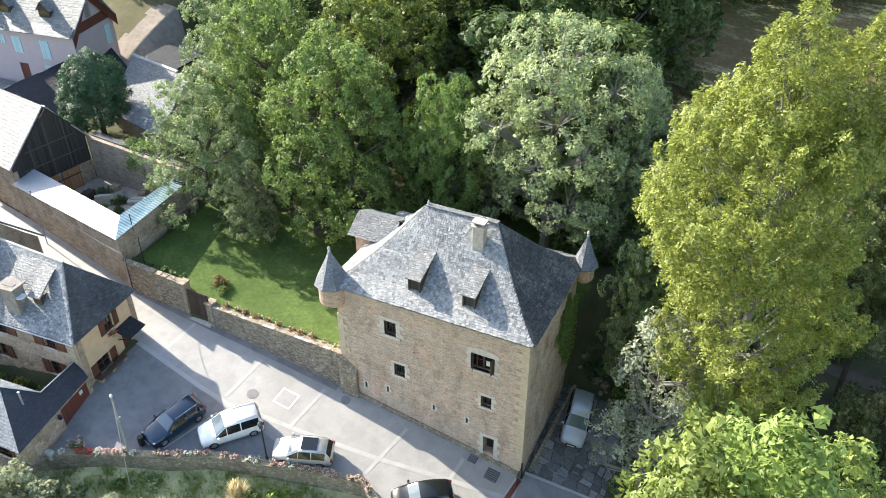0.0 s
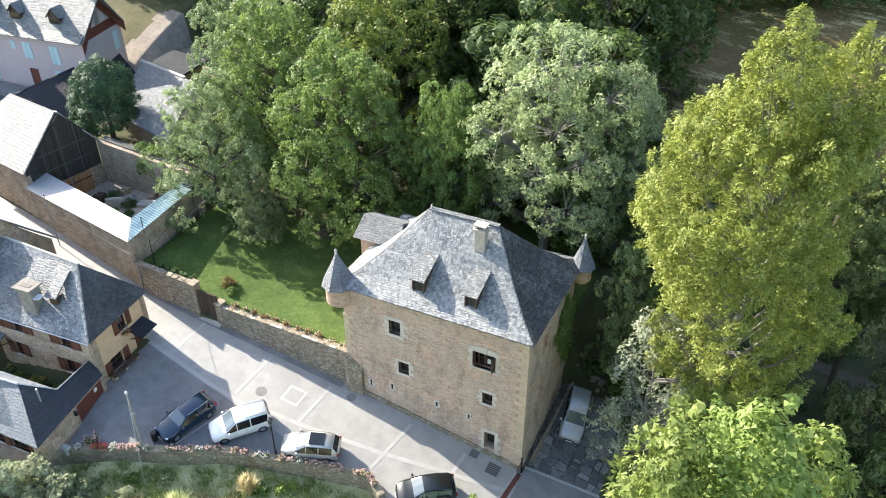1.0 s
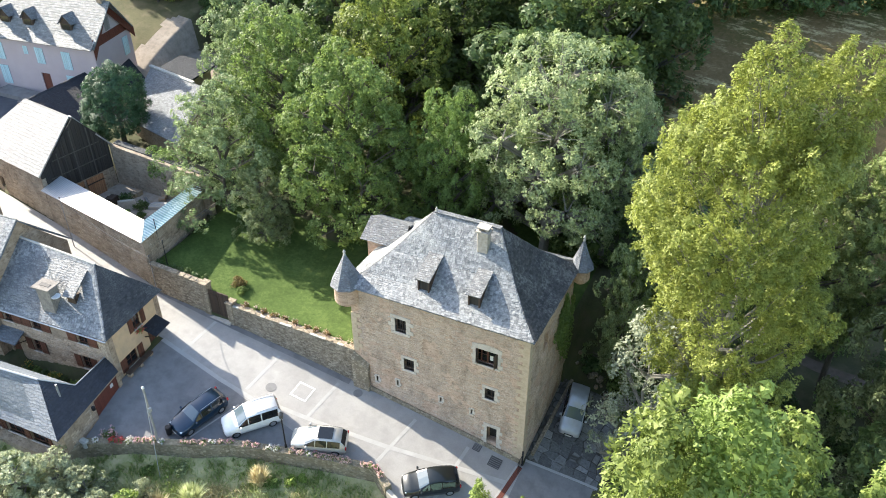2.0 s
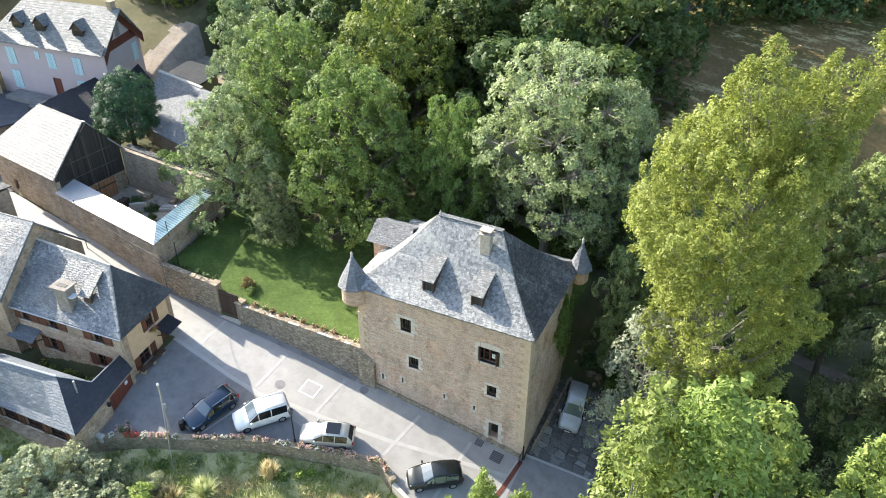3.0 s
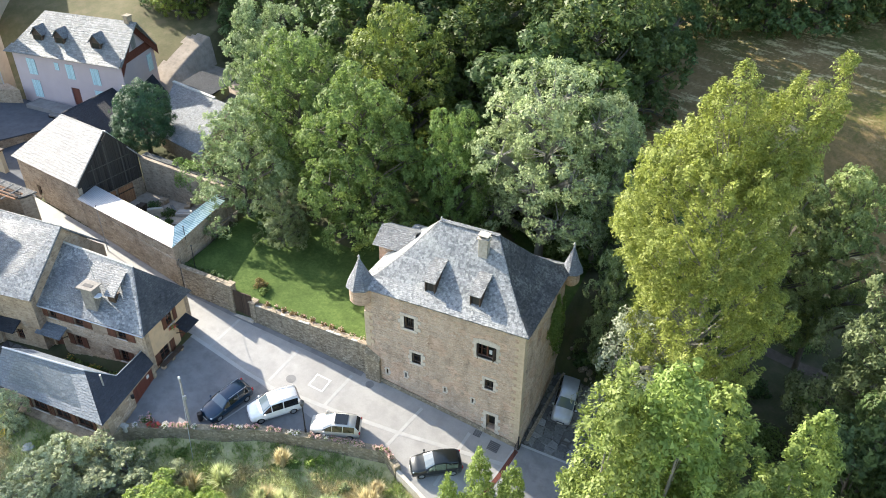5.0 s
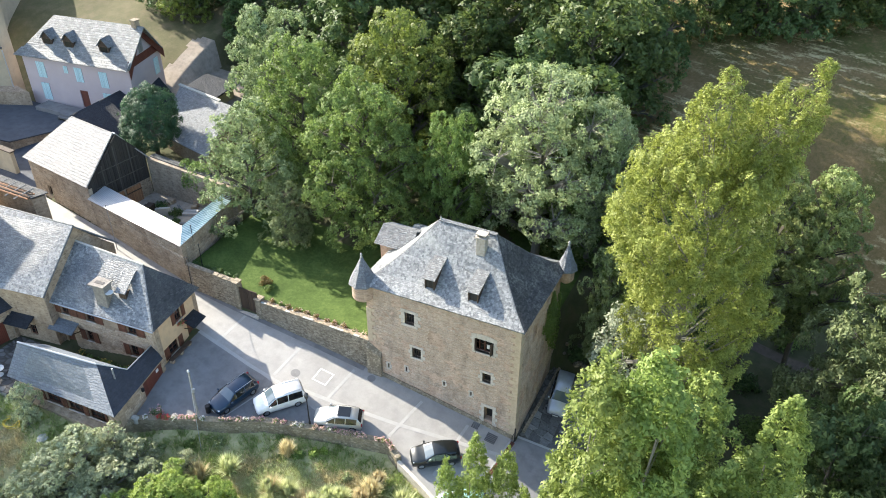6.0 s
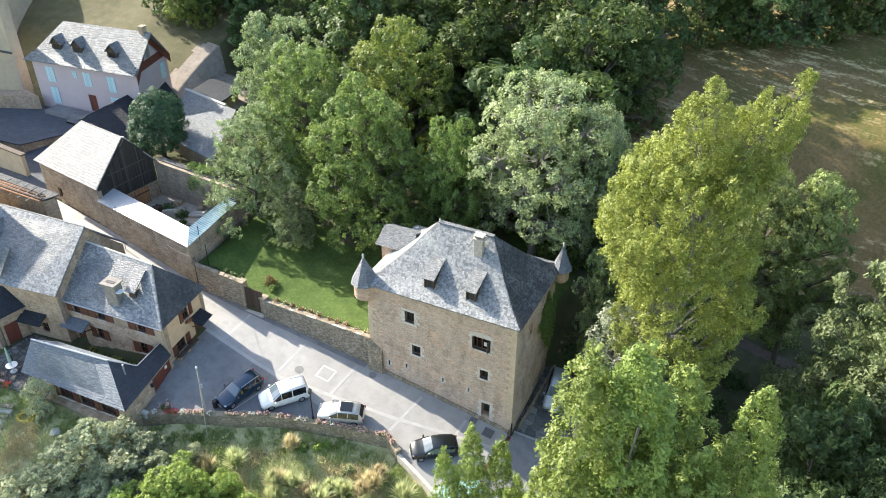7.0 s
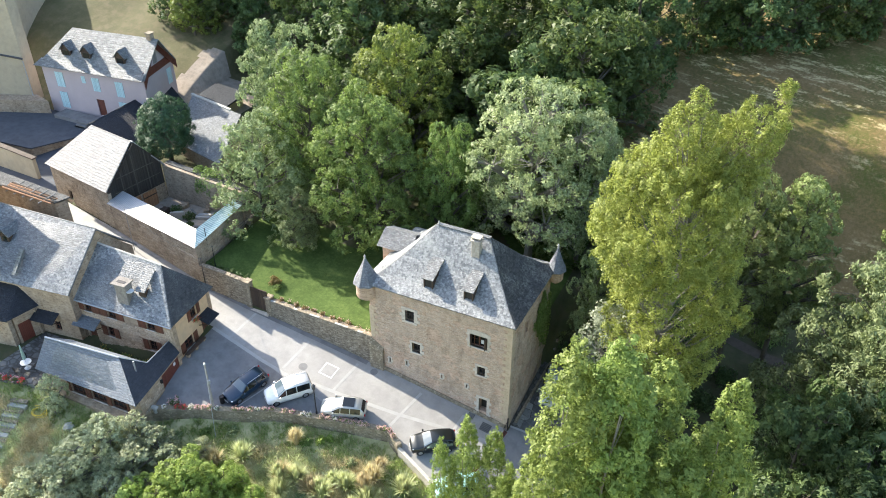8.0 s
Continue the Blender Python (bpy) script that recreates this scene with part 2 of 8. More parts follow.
MAT_WOOD_RED = timber("red_painted_boards", (0.115, 0.03, 0.018), (0.17, 0.05, 0.03), 0.16, 0.6)
MAT_WOOD_GREY = timber("grey_weathered_wood", (0.2, 0.19, 0.175), (0.33, 0.315, 0.29), 0.2, 0.85)
MAT_RENDER_CREAM = speckled("cream_render", [(0.3, (0.56, 0.4, 0.235)), (0.7, (0.68, 0.51, 0.32))], 0.6, 20, 0.9, (0.5, 0.37, 0.24), 0.1)
MAT_RENDER_PINK = speckled("lilac_render", [(0.3, (0.46, 0.385, 0.39)), (0.7, (0.55, 0.47, 0.47))], 0.5, 20, 0.9, None, 0.08)
MAT_RENDER_BUFF = speckled("buff_render", [(0.3, (0.4, 0.335, 0.235)), (0.7, (0.5, 0.43, 0.31))], 0.4, 20, 0.9, (0.36, 0.31, 0.23), 0.08)
MAT_ROAD = speckled("pale_concrete_road", [(0.3, (0.255, 0.248, 0.233)), (0.7, (0.375, 0.366, 0.345))], 0.3, 12, 0.7, (0.24, 0.233, 0.22), 0.15)
MAT_ASPHALT = speckled("asphalt", [(0.3, (0.165, 0.163, 0.16)), (0.7, (0.26, 0.257, 0.252))], 0.4, 30, 0.8, (0.14, 0.138, 0.136), 0.15, "Object", 0.3)
MAT_BAND = speckled("light_paving_band", [(0.3, (0.31, 0.305, 0.29)), (0.7, (0.42, 0.415, 0.395))], 1.0, 20, 0.75, None, 0.15)
MAT_GROUND = speckled("woodland_ground", [(0.3, (0.035, 0.04, 0.018)), (0.7, (0.09, 0.1, 0.035))], 0.25, 6, 0.95, (0.1, 0.085, 0.05), 0.5)
def lawn_mat():
    m, nt, b, tc = base_mat("mown_lawn", 0.95)
    v = tc.outputs["Object"]
    f = math_node(nt, "ADD", math_node(nt, "MULTIPLY", tex_noise(nt, v, 0.5, 5, 0.6), 0.4), math_node(nt, "ADD", math_node(nt, "MULTIPLY", tex_noise(nt, v, 3.2, 5, 0.7), 0.35), math_node(nt, "MULTIPLY", tex_noise(nt, v, 16.0, 4, 0.7), 0.25)))
    nt.links.new(ramp(nt, f, [(0.34, (0.037, 0.063, 0.015)), (0.5, (0.07, 0.112, 0.026)), (0.66, (0.135, 0.185, 0.052))]), b.inputs["Base Color"])
    bump(nt, b, f, 0.9, 0.12)
    b.inputs["Specular IOR Level"].default_value = 0.2
    return m


MAT_LAWN = lawn_mat()
def meadow_mat():
    """Mown hillside: brown and green patches, dappled sunlight painted in as pale streaks."""
    m, nt, b, tc = base_mat("dry_meadow", 0.95)
    v = tc.outputs["Object"]
    rot = nt.nodes.new("ShaderNodeMapping")
    rot.inputs["Rotation"].default_value = (0, 0, radians(12))
    nt.links.new(v, rot.inputs["Vector"])
    st = tex_noise(nt, scaled(nt, rot.outputs[0], 0.22, 0.9), 1.0, 5, 0.75)
    broad, fine = tex_noise(nt, v, 0.09, 5, 0.6), tex_noise(nt, v, 2.6, 6, 0.75)
    col = ramp(nt, math_node(nt, "ADD", math_node(nt, "MULTIPLY", broad, 0.6), math_node(nt, "MULTIPLY", fine, 0.4)), [(0.38, (0.075, 0.095, 0.022)), (0.47, (0.13, 0.11, 0.04)), (0.56, (0.2, 0.14, 0.065)), (0.68, (0.29, 0.205, 0.1))])
    # pale streaks along the sun's azimuth stand in for dappled sunlight
    sun_streaks = ramp(nt, math_node(nt, "ADD", math_node(nt, "MULTIPLY", st, 0.75), math_node(nt, "MULTIPLY", fine, 0.25)), [(0.52, (0, 0, 0)), (0.62, (1, 1, 1))])
    patch = ramp(nt, tex_noise(nt, v, 0.055, 3, 0.5), [(0.44, (0, 0, 0)), (0.53, (1, 1, 1))])
    col = mixc(nt, math_node(nt, "MULTIPLY", math_node(nt, "MULTIPLY", sun_streaks, patch), 0.9), col, (0.6, 0.5, 0.27))
    nt.links.new(col, b.inputs["Base Color"])
    bump(nt, b, tex_noise(nt, v, 3.0, 5, 0.7), 0.8, 0.15)
    b.inputs["Specular IOR Level"].default_value = 0.15
    return m


MAT_MEADOW = meadow_mat()
MAT_SCRUB = speckled("rough_grass", [(0.3, (0.23, 0.25, 0.085)), (0.7, (0.52, 0.48, 0.25))], 0.5, 7, 0.95, (0.56, 0.48, 0.29), 0.4)
MAT_GRAVEL = speckled("yard_earth", [(0.3, (0.29, 0.24, 0.19)), (0.7, (0.47, 0.41, 0.34))], 0.8, 10, 0.95, (0.24, 0.2, 0.15), 0.4)
MAT_BATTEN = timber("dark_battens", (0.05, 0.046, 0.042), (0.09, 0.084, 0.078), 0.2, 0.85)
MAT_DIRT = speckled("bare_earth", [(0.3, (0.26, 0.21, 0.16)), (0.7, (0.42, 0.36, 0.29))], 0.5, 9, 0.95, (0.2, 0.17, 0.13), 0.4)
MAT_PATH = speckled("trodden_earth", [(0.3, (0.075, 0.058, 0.042)), (0.7, (0.13, 0.105, 0.08))], 0.6, 8, 0.95, (0.06, 0.055, 0.035), 0.4)
MAT_PASTURE = speckled("grazed_pasture", [(0.3, (0.06, 0.066, 0.024)), (0.7, (0.135, 0.12, 0.052))], 0.2, 4, 0.95, (0.17, 0.135, 0.075), 0.5)
MAT_COBBLE = rubble("flagged_yard", [(0.1, 0.1, 0.1), (0.2, 0.2, 0.195), (0.13, 0.13, 0.125), (0.27, 0.27, 0.26)], (0.07, 0.065, 0.055), 0.7, 0.6, 0.03, 0.15)
MAT_WOOD = timber("red_brown_wood", (0.085, 0.032, 0.018), (0.16, 0.062, 0.032), 0.14)
MAT_WOOD_OLD = timber("black_boards", (0.014, 0.013, 0.012), (0.04, 0.037, 0.034), 0.28)
MAT_WOOD_DARK = timber("dark_brown_wood", (0.04, 0.025, 0.016), (0.085, 0.055, 0.035), 0.12)
MAT_WOOD_ORANGE = timber("orange_boards", (0.24, 0.12, 0.06), (0.38, 0.2, 0.1), 0.2)
MAT_TIN = corrugated("white_sheet_metal", (0.37, 0.38, 0.385), (0.47, 0.485, 0.485), 0.25, 0.45)
MAT_TIN_BLUE = corrugated("pale_blue_sheet_metal", (0.22, 0.38, 0.42), (0.66, 0.78, 0.8), 0.3, 0.4)
MAT_WHITE_ROOF = slate("sunlit_pale_slate", (0.21, 0.21, 0.206), (0.32, 0.32, 0.313), 0.5, 0.32, 0.6, 0.2)
MAT_ZINC = plain("weathered_zinc", (0.42, 0.44, 0.46), 0.45, 0.6, 0.15)
MAT_IRON = plain("black_iron", (0.02, 0.02, 0.022), 0.5, 0.4)
MAT_SHUTTER = timber("pale_blue_shutter", (0.42, 0.62, 0.66), (0.55, 0.74, 0.77), 0.25, 0.5)
MAT_GLASS = glass_pane("window_glass")
MAT_BARK = speckled("bark", [(0.3, (0.06, 0.05, 0.04)), (0.7, (0.16, 0.14, 0.115))], 1.5, 14, 0.95, (0.09, 0.09, 0.07), 0.8)
MAT_BARK_PALE = speckled("pale_bark", [(0.3, (0.12, 0.115, 0.095)), (0.7, (0.25, 0.24, 0.205))], 1.5, 14, 0.9, None, 0.5)
MAT_LEAF_POPLAR = leaf_mat("poplar_leaves", (0.14, 0.172, 0.03), (0.38, 0.415, 0.105), 0.44)
MAT_LEAF_NEAR = leaf_mat("near_poplar_leaves", (0.1, 0.155, 0.028), (0.3, 0.375, 0.1), 0.42)
MAT_LEAF_ELDER = leaf_mat("elder_leaves", (0.115, 0.16, 0.06), (0.32, 0.39, 0.19), 0.4)
MAT_LEAF_WOOD = leaf_mat("wood_leaves", (0.05, 0.083, 0.02), (0.155, 0.205, 0.057), 0.38)
MAT_LEAF_ASH = leaf_mat("ash_leaves", (0.092, 0.155, 0.034), (0.265, 0.365, 0.108), 0.42)
MAT_LEAF_SILVER = leaf_mat("silver_leaves", (0.165, 0.225, 0.085), (0.46, 0.53, 0.275), 0.42)
MAT_LEAF_OLIVE = leaf_mat("olive_leaves", (0.12, 0.165, 0.045), (0.33, 0.385, 0.145), 0.4)
MAT_LEAF_THICKET = leaf_mat("thicket_leaves", (0.24, 0.275, 0.14), (0.54, 0.57, 0.36), 0.4)
MAT_LEAF_PALE = leaf_mat("pale_leaves", (0.2, 0.24, 0.15), (0.42, 0.46, 0.32), 0.35)
# asphalt with the tall building's shade put into its dark bluish colour
MAT_ASPHALT_SHADE = speckled("asphalt_shade", [(0.3, (0.06, 0.067, 0.08)), (0.7, (0.1, 0.11, 0.126))], 0.4, 30, 0.8, (0.055, 0.06, 0.07), 0.15, "Object", 0.25)
MAT_BITUMEN = slate("slate_outbuilding", (0.017, 0.022, 0.03), (0.034, 0.042, 0.055), 0.34, 0.22, 0.75, 0.02)
MAT_LEAF_EVERGREEN = leaf_mat("evergreen_leaves", (0.028, 0.07, 0.034), (0.085, 0.155, 0.075), 0.3)
MAT_LEAF_LIME = leaf_mat("lime_leaves", (0.16, 0.24, 0.04), (0.38, 0.48, 0.12), 0.42)
MAT_LEAF_YELLOW = leaf_mat("yellowing_leaves", (0.105, 0.15, 0.026), (0.28, 0.345, 0.08), 0.4)
MAT_LEAF_DEEP = leaf_mat("deep_leaves", (0.045, 0.085, 0.026), (0.15, 0.22, 0.075), 0.38)
MAT_FLOWER_PINK = leaf_mat("pink_flowers", (0.6, 0.3, 0.32), (0.84, 0.6, 0.6), 0.3)
MAT_FLOWER_WHITE = leaf_mat("white_flowers", (0.7, 0.62, 0.58), (0.88, 0.86, 0.82), 0.3)
MAT_FLOWER_RED = leaf_mat("red_flowers", (0.5, 0.02, 0.04), (0.75, 0.1, 0.14), 0.3)
MAT_FLOWER_PALE = leaf_mat("pale_pink_flowers", (0.72, 0.4, 0.36), (0.86, 0.68, 0.62), 0.3)
MAT_FLOWER_YELLOW = leaf_mat("yellow_flowers", (0.6, 0.38, 0.05), (0.8, 0.55, 0.12), 0.3)
MAT_LEAF_DRY = leaf_mat("dry_leaves", (0.13, 0.09, 0.03), (0.27, 0.2, 0.07), 0.3)
MAT_TERRACOTTA = plain("terracotta", (0.35, 0.15, 0.08), 0.85)
MAT_PARASOL = plain("pale_green_cloth", (0.3, 0.42, 0.36), 0.85)
MAT_YELLOW = plain("yellow_hose", (0.6, 0.45, 0.06), 0.5)
MAT_POLE = plain("grey_pole_wood", (0.27, 0.26, 0.245), 0.8, 0.0, 0.2, 9.0, 0.2)
MAT_IRON_GREY = plain("worn_iron", (0.09, 0.09, 0.092), 0.55, 0.5)
MAT_PLATE_STONE = plain("white_road_paint", (0.66, 0.65, 0.62), 0.75)
MAT_LEAF_ASH_FINE = leaf_mat("green_weeds", (0.19, 0.26, 0.075), (0.4, 0.47, 0.18), 0.45)
MAT_STRAW = leaf_mat("straw", (0.44, 0.37, 0.2), (0.68, 0.6, 0.38), 0.45)
MAT_GRASS = leaf_mat("grass_blades", (0.38, 0.43, 0.19), (0.64, 0.66, 0.38), 0.45)


# ---------------------------------------------------------------- builders
def auto_uv(bm):
    """Metres on every face: u level, v up the slope."""
    lay = bm.loops.layers.uv.verify()
    for f in bm.faces:
        f.normal_update()
        n = f.normal
        if abs(n.z) > 0.985:
            for l in f.loops:
                l[lay].uv = (l.vert.co.x, l.vert.co.y)
            continue
        t = Vector((0, 0, 1)).cross(n).normalized()
        b = n.cross(t)
        for l in f.loops:
            l[lay].uv = (l.vert.co.dot(t), l.vert.co.dot(b))


def mesh_of(name, bm, material):
    auto_uv(bm)
    me = bpy.data.meshes.new(name)
    bm.to_mesh(me)
    bm.free()
    me.materials.append(material)
    return me


def part(name, bm, material, parent, label=""):
    ob = new(name, mesh_of(name, bm, material))
    if parent is not None:
        ob.parent = parent
    return tagged(ob, label)


def thing(name, label, category, at=(0, 0, 0), rz=0.0, group="", kind=""):
    ob = new(name)
    ob.matrix_world = pose(*at, 0, 0, rz)
    return tagged(ob, label, category, group, kind)


def structure(name, bm, material, label, category):
    return tagged(part(name, bm, material, None), label, category, kind="structure")


def add_prism(bm, poly, z0, z1):
    """Upright prism over a polygon (counter-clockwise); z0, z1 numbers or lists per corner."""
    n = len(poly)
    za = z0 if isinstance(z0, (list, tuple)) else [z0] * n
    zb = z1 if isinstance(z1, (list, tuple)) else [z1] * n
    lo = [bm.verts.new((*p, z)) for p, z in zip(poly, za)]
    hi = [bm.verts.new((*p, z)) for p, z in zip(poly, zb)]
    bm.faces.new(lo[::-1])
    bm.faces.new(hi)
    for i in range(n):
        j = (i + 1) % n
        bm.faces.new((lo[i], lo[j], hi[j], hi[i]))
    return bm


def add_box(bm, x0, x1, y0, y1, z0, z1):
    return add_prism(bm, [(x0, y0), (x1, y0), (x1, y1), (x0, y1)], z0, z1)


def box(x0, x1, y0, y1, z0, z1, bevel=0.0):
    bm = add_box(bmesh.new(), x0, x1, y0, y1, z0, z1)
    if bevel:
        bmesh.ops.bevel(bm, geom=bm.edges[:], offset=bevel, segments=1, affect="EDGES")
    return bm


def prism(poly, z0, z1):
    return add_prism(bmesh.new(), poly, z0, z1)


def add_slab(bm, pts, thick):
    """A sheet through the points (counter-clockwise from outside), thickened inwards."""
    pts = [Vector(p) for p in pts]
    n = (pts[1] - pts[0]).cross(pts[2] - pts[0]).normalized()
    top = [bm.verts.new(p) for p in pts]
    low = [bm.verts.new(p - n * thick) for p in pts]
    bm.faces.new(top)
    bm.faces.new(low[::-1])
    for i in range(len(pts)):
        j = (i + 1) % len(pts)
        bm.faces.new((low[i], low[j], top[j], top[i]))
    return bm


def slab(pts, thick=0.12):
    return add_slab(bmesh.new(), pts, thick)


def add_tube(bm, a, b, r0, r1, sides=8):
    a, b = Vector(a), Vector(b)
    d = (b - a).normalized()
    u = d.orthogonal().normalized()
    w = d.cross(u)
    ra = [bm.verts.new(a + (u * math.cos(k) + w * math.sin(k)) * r0) for k in [2 * math.pi * i / sides for i in range(sides)]]
    rb = [bm.verts.new(b + (u * math.cos(k) + w * math.sin(k)) * r1) for k in [2 * math.pi * i / sides for i in range(sides)]]
    for i in range(sides):
        j = (i + 1) % sides
        bm.faces.new((ra[i], ra[j], rb[j], rb[i]))
    bm.faces.new(ra[::-1])
    bm.faces.new(rb)
    return bm


def tube(a, b, r0, r1=None, sides=8):
    return add_tube(bmesh.new(), a, b, r0, r0 if r1 is None else r1, sides)


def lathe(profile, sides=24, cx=0.0, cy=0.0):
    """A turned body from (radius, height) pairs."""
    bm = bmesh.new()
    rings = []
    for r, z in profile:
        rings.append([bm.verts.new((cx + r * math.cos(2 * math.pi * i / sides), cy + r * math.sin(2 * math.pi * i / sides), z)) for i in range(sides)])
    for a, b in zip(rings, rings[1:]):
        for i in range(sides):
            j = (i + 1) % sides
            bm.faces.new((a[i], a[j], b[j], b[i]))
    bm.faces.new(rings[0][::-1])
    bm.faces.new(rings[-1])
    return bm


def lerp(a, b, t):
    return tuple(x + (y - x) * t for x, y in zip(a, b))


def piecewise(x, pts):
    if x <= pts[0][0]:
        return pts[0][1]
    for (a, b), (c, d) in zip(pts, pts[1:]):
        if x <= c:
            return b + (d - b) * (x - a) / (c - a)
    return pts[-1][1]


def smooth(a, b, x):
    t = min(max((x - a) / (b - a), 0.0), 1.0)
    return t * t * (3 - 2 * t)


def wall_with_holes(p0, p1, z0, z1, thick, holes):
    """A straight wall from p0 to p1 with its outer face on the line (outside to the right of p0 to p1) and
    rectangular openings (u0, u1, z0, z1) right through it. z1 may slope: (left, right)."""
    bm = bmesh.new()
    p0, p1 = Vector((*p0, 0)), Vector((*p1, 0))
    d = (p1 - p0)
    length = d.length
    d.normalize()
    inward = Vector((-d.y, d.x, 0))
    za = z0 if isinstance(z0, tuple) else (z0, z0)
    zb = z1 if isinstance(z1, tuple) else (z1, z1)
    us = sorted({0.0, length, *[h[0] for h in holes], *[h[1] for h in holes]})
    base = max(za)
    zs = sorted({base, *[h[2] for h in holes], *[h[3] for h in holes]})
    zs = [z for z in zs if z >= base]
    rows = [("low",)] + [("z", z) for z in zs] + [("top",)]

    def zz(row, u):
        t = u / length
        if row[0] == "low":
            return za[0] + (za[1] - za[0]) * t - 0.0005
        if row[0] == "top":
            return zb[0] + (zb[1] - zb[0]) * t
        return row[1]
    for ra, rb in zip(rows, rows[1:]):
        for ua, ub in zip(us, us[1:]):
            um, zm = (ua + ub) / 2, (zz(ra, (ua + ub) / 2) + zz(rb, (ua + ub) / 2)) / 2
            if any(h[0] < um < h[1] and h[2] < zm < h[3] for h in holes):
                continue
            c = [p0 + d * ua + Vector((0, 0, zz(ra, ua))), p0 + d * ub + Vector((0, 0, zz(ra, ub))),
                 p0 + d * ub + Vector((0, 0, zz(rb, ub))), p0 + d * ua + Vector((0, 0, zz(rb, ua)))]
            o = [bm.verts.new(v) for v in c]
            i = [bm.verts.new(v + inward * thick) for v in c]
            bm.faces.new(o)
            bm.faces.new(i[::-1])
            for k in range(4):
                bm.faces.new((i[k], i[(k + 1) % 4], o[(k + 1) % 4], o[k]))
    bmesh.ops.remove_doubles(bm, verts=bm.verts[:], dist=0.0004)
    seen = {}
    for f in bm.faces[:]:
        key = tuple(sorted(v.index for v in f.verts)) if False else frozenset(v for v in f.verts)
        seen.setdefault(key, []).append(f)
    for fs in seen.values():
        if len(fs) > 1:
            for f in fs:
                bm.faces.remove(f)
    return bm


# ---------------------------------------------------------------- ground
def road_z(x, y):
    """The paved slope: falls towards +x and towards -y."""
    xc = min(max(x, -52.0), 30.0)
    return 0.042 - 0.1514 * xc + 0.1034 * min(max(y, -18.0), 22.0) - 0.00136 * xc * xc


# outer line of the parking's low wall, x to y
PARK_WALL = [(-14.6, -14.6), (-11.0, -12.6), (-7.9, -11.1), (-5.2, -9.5), (-1.6, -8.2), (1.6, -7.1), (4.6, -6.2), (5.9, -7.0), (8.7, -8.0), (14.0, -10.2), (22.0, -13.5)]
ROAD_TOP = [(-60.0, 7.5), (-46.0, 4.4), (-35.0, 2.7), (-20.9, 0.3), (-14.0, 0.0), (13.4, -0.1), (24.0, -0.5)]


def park_y(x):
    return piecewise(x, [(-40.0, -16.4), (-26.0, -16.6), (-14.7, -16.2)] + PARK_WALL)


def natural(x, y):
    """Hillside behind, ravine to the side."""
    z = 3.4 + 0.045 * (y - 2) + 0.09 * max(0.0, -x - 18) * smooth(-18, -60, x)
    z += 0.27 * max(0.0, y - 20) * smooth(18, 34, y)
    drop = smooth(13, 30, x) * (1 - smooth(26, 46, y))
    z = z * (1 - drop) + (-5.5) * drop
    z = min(z, 60.0)
    return z + 0.35 * noise.noise(Vector((x * 0.13, y * 0.13, 0.0)))


def ground_z(x, y):
    py, ry = park_y(x), piecewise(x, ROAD_TOP)
    if y < py + (0.42 if x < 22 else 0.0):
        z = road_z(x, py) - 0.8 - 0.28 * max(0.0, py - y - 0.3) - 0.25 * smooth(3, 12, py - y) + 0.3 * noise.noise(Vector((x * 0.3, y * 0.3, 3.0)))
        return max(z, -16.0 + 2.0 * noise.noise(Vector((x * 0.05, y * 0.05, 5.0))))
    if -0.2 < x < 13.4 and py < y < 8.9:
        return road_z(x, y) - (0.3 if y > 0.2 else 0.06)
    if x < -16.9 and y < -9.2:
        return 0.35 if x > -26 else 0.9
    if y <= ry + (0.25 if x > -20.6 else 0.62):
        return road_z(x, y) - 0.06
    if x > 13.2:
        f = smooth(9.0, 16.0, y) + smooth(18.0, 26.0, x)
        f = min(f, 1.0)
        return road_z(x, y) * (1 - f) + natural(x, y) * f - 0.06
    if x < -46:
        f = smooth(19, 30, y)
        return (road_z(x, y) - 0.06) * (1 - f) + max(natural(x, y), road_z(x, y)) * f
    if -34.7 < x < -21.2 and y < 10.6:
        return 4.2
    lawn = 3.35 + 0.1 * max(0.0, -x - 9.0) + 0.03 * y
    if x < -34.5:
        return lawn - 0.4
    f = smooth(13, 22, y)
    return lawn * (1 - f) + natural(x, y) * f


def spread(lo, hi, step, far):
    core = list(np.arange(lo, hi + 0.01, step))
    out, d, s = [], step, 0.0
    while s < far:
        d *= 1.35
        s += d
        out.append(s)
    return [lo - v for v in out[::-1]] + core + [hi + v for v in out]


def sheet(xs, ys, zf, keep=None):
    verts, faces, index = [], [], {}
    for i, x in enumerate(xs):
        for j, y in enumerate(ys):
            index[i, j] = len(verts)
            verts.append((x, y, zf(x, y)))
    for i in range(len(xs) - 1):
        for j in range(len(ys) - 1):
            if keep is None or keep((xs[i] + xs[i + 1]) / 2, (ys[j] + ys[j + 1]) / 2):
                faces.append((index[i, j], index[i + 1, j], index[i + 1, j + 1], index[i, j + 1]))
    return verts, faces


def raw_object(name, verts, faces, material, smooth_faces=False):
    me = bpy.data.meshes.new(name)
    me.from_pydata(verts, [], faces)
    me.materials.append(material)
    if smooth_faces:
        me.polygons.foreach_set("use_smooth", [True] * len(me.polygons))
    me.update()
    return new(name, me)


GX, GY = spread(-70.0, 48.0, 0.5, 900.0), spread(-40.0, 75.0, 0.5, 900.0)
gv, gf = sheet(GX, GY, ground_z)
ground = raw_object("ground", gv, gf, MAT_GROUND, True)
tagged(ground, "dark woodland soil and rough grass on a hillside", "ground", kind="structure")


def dry(x, y):
    """Where the hillside opens into the mown, sun-dried meadow."""
    return y > 33 + 0.02 * (x - 20) ** 2 * (x < 20) and x > -4 and y < 110


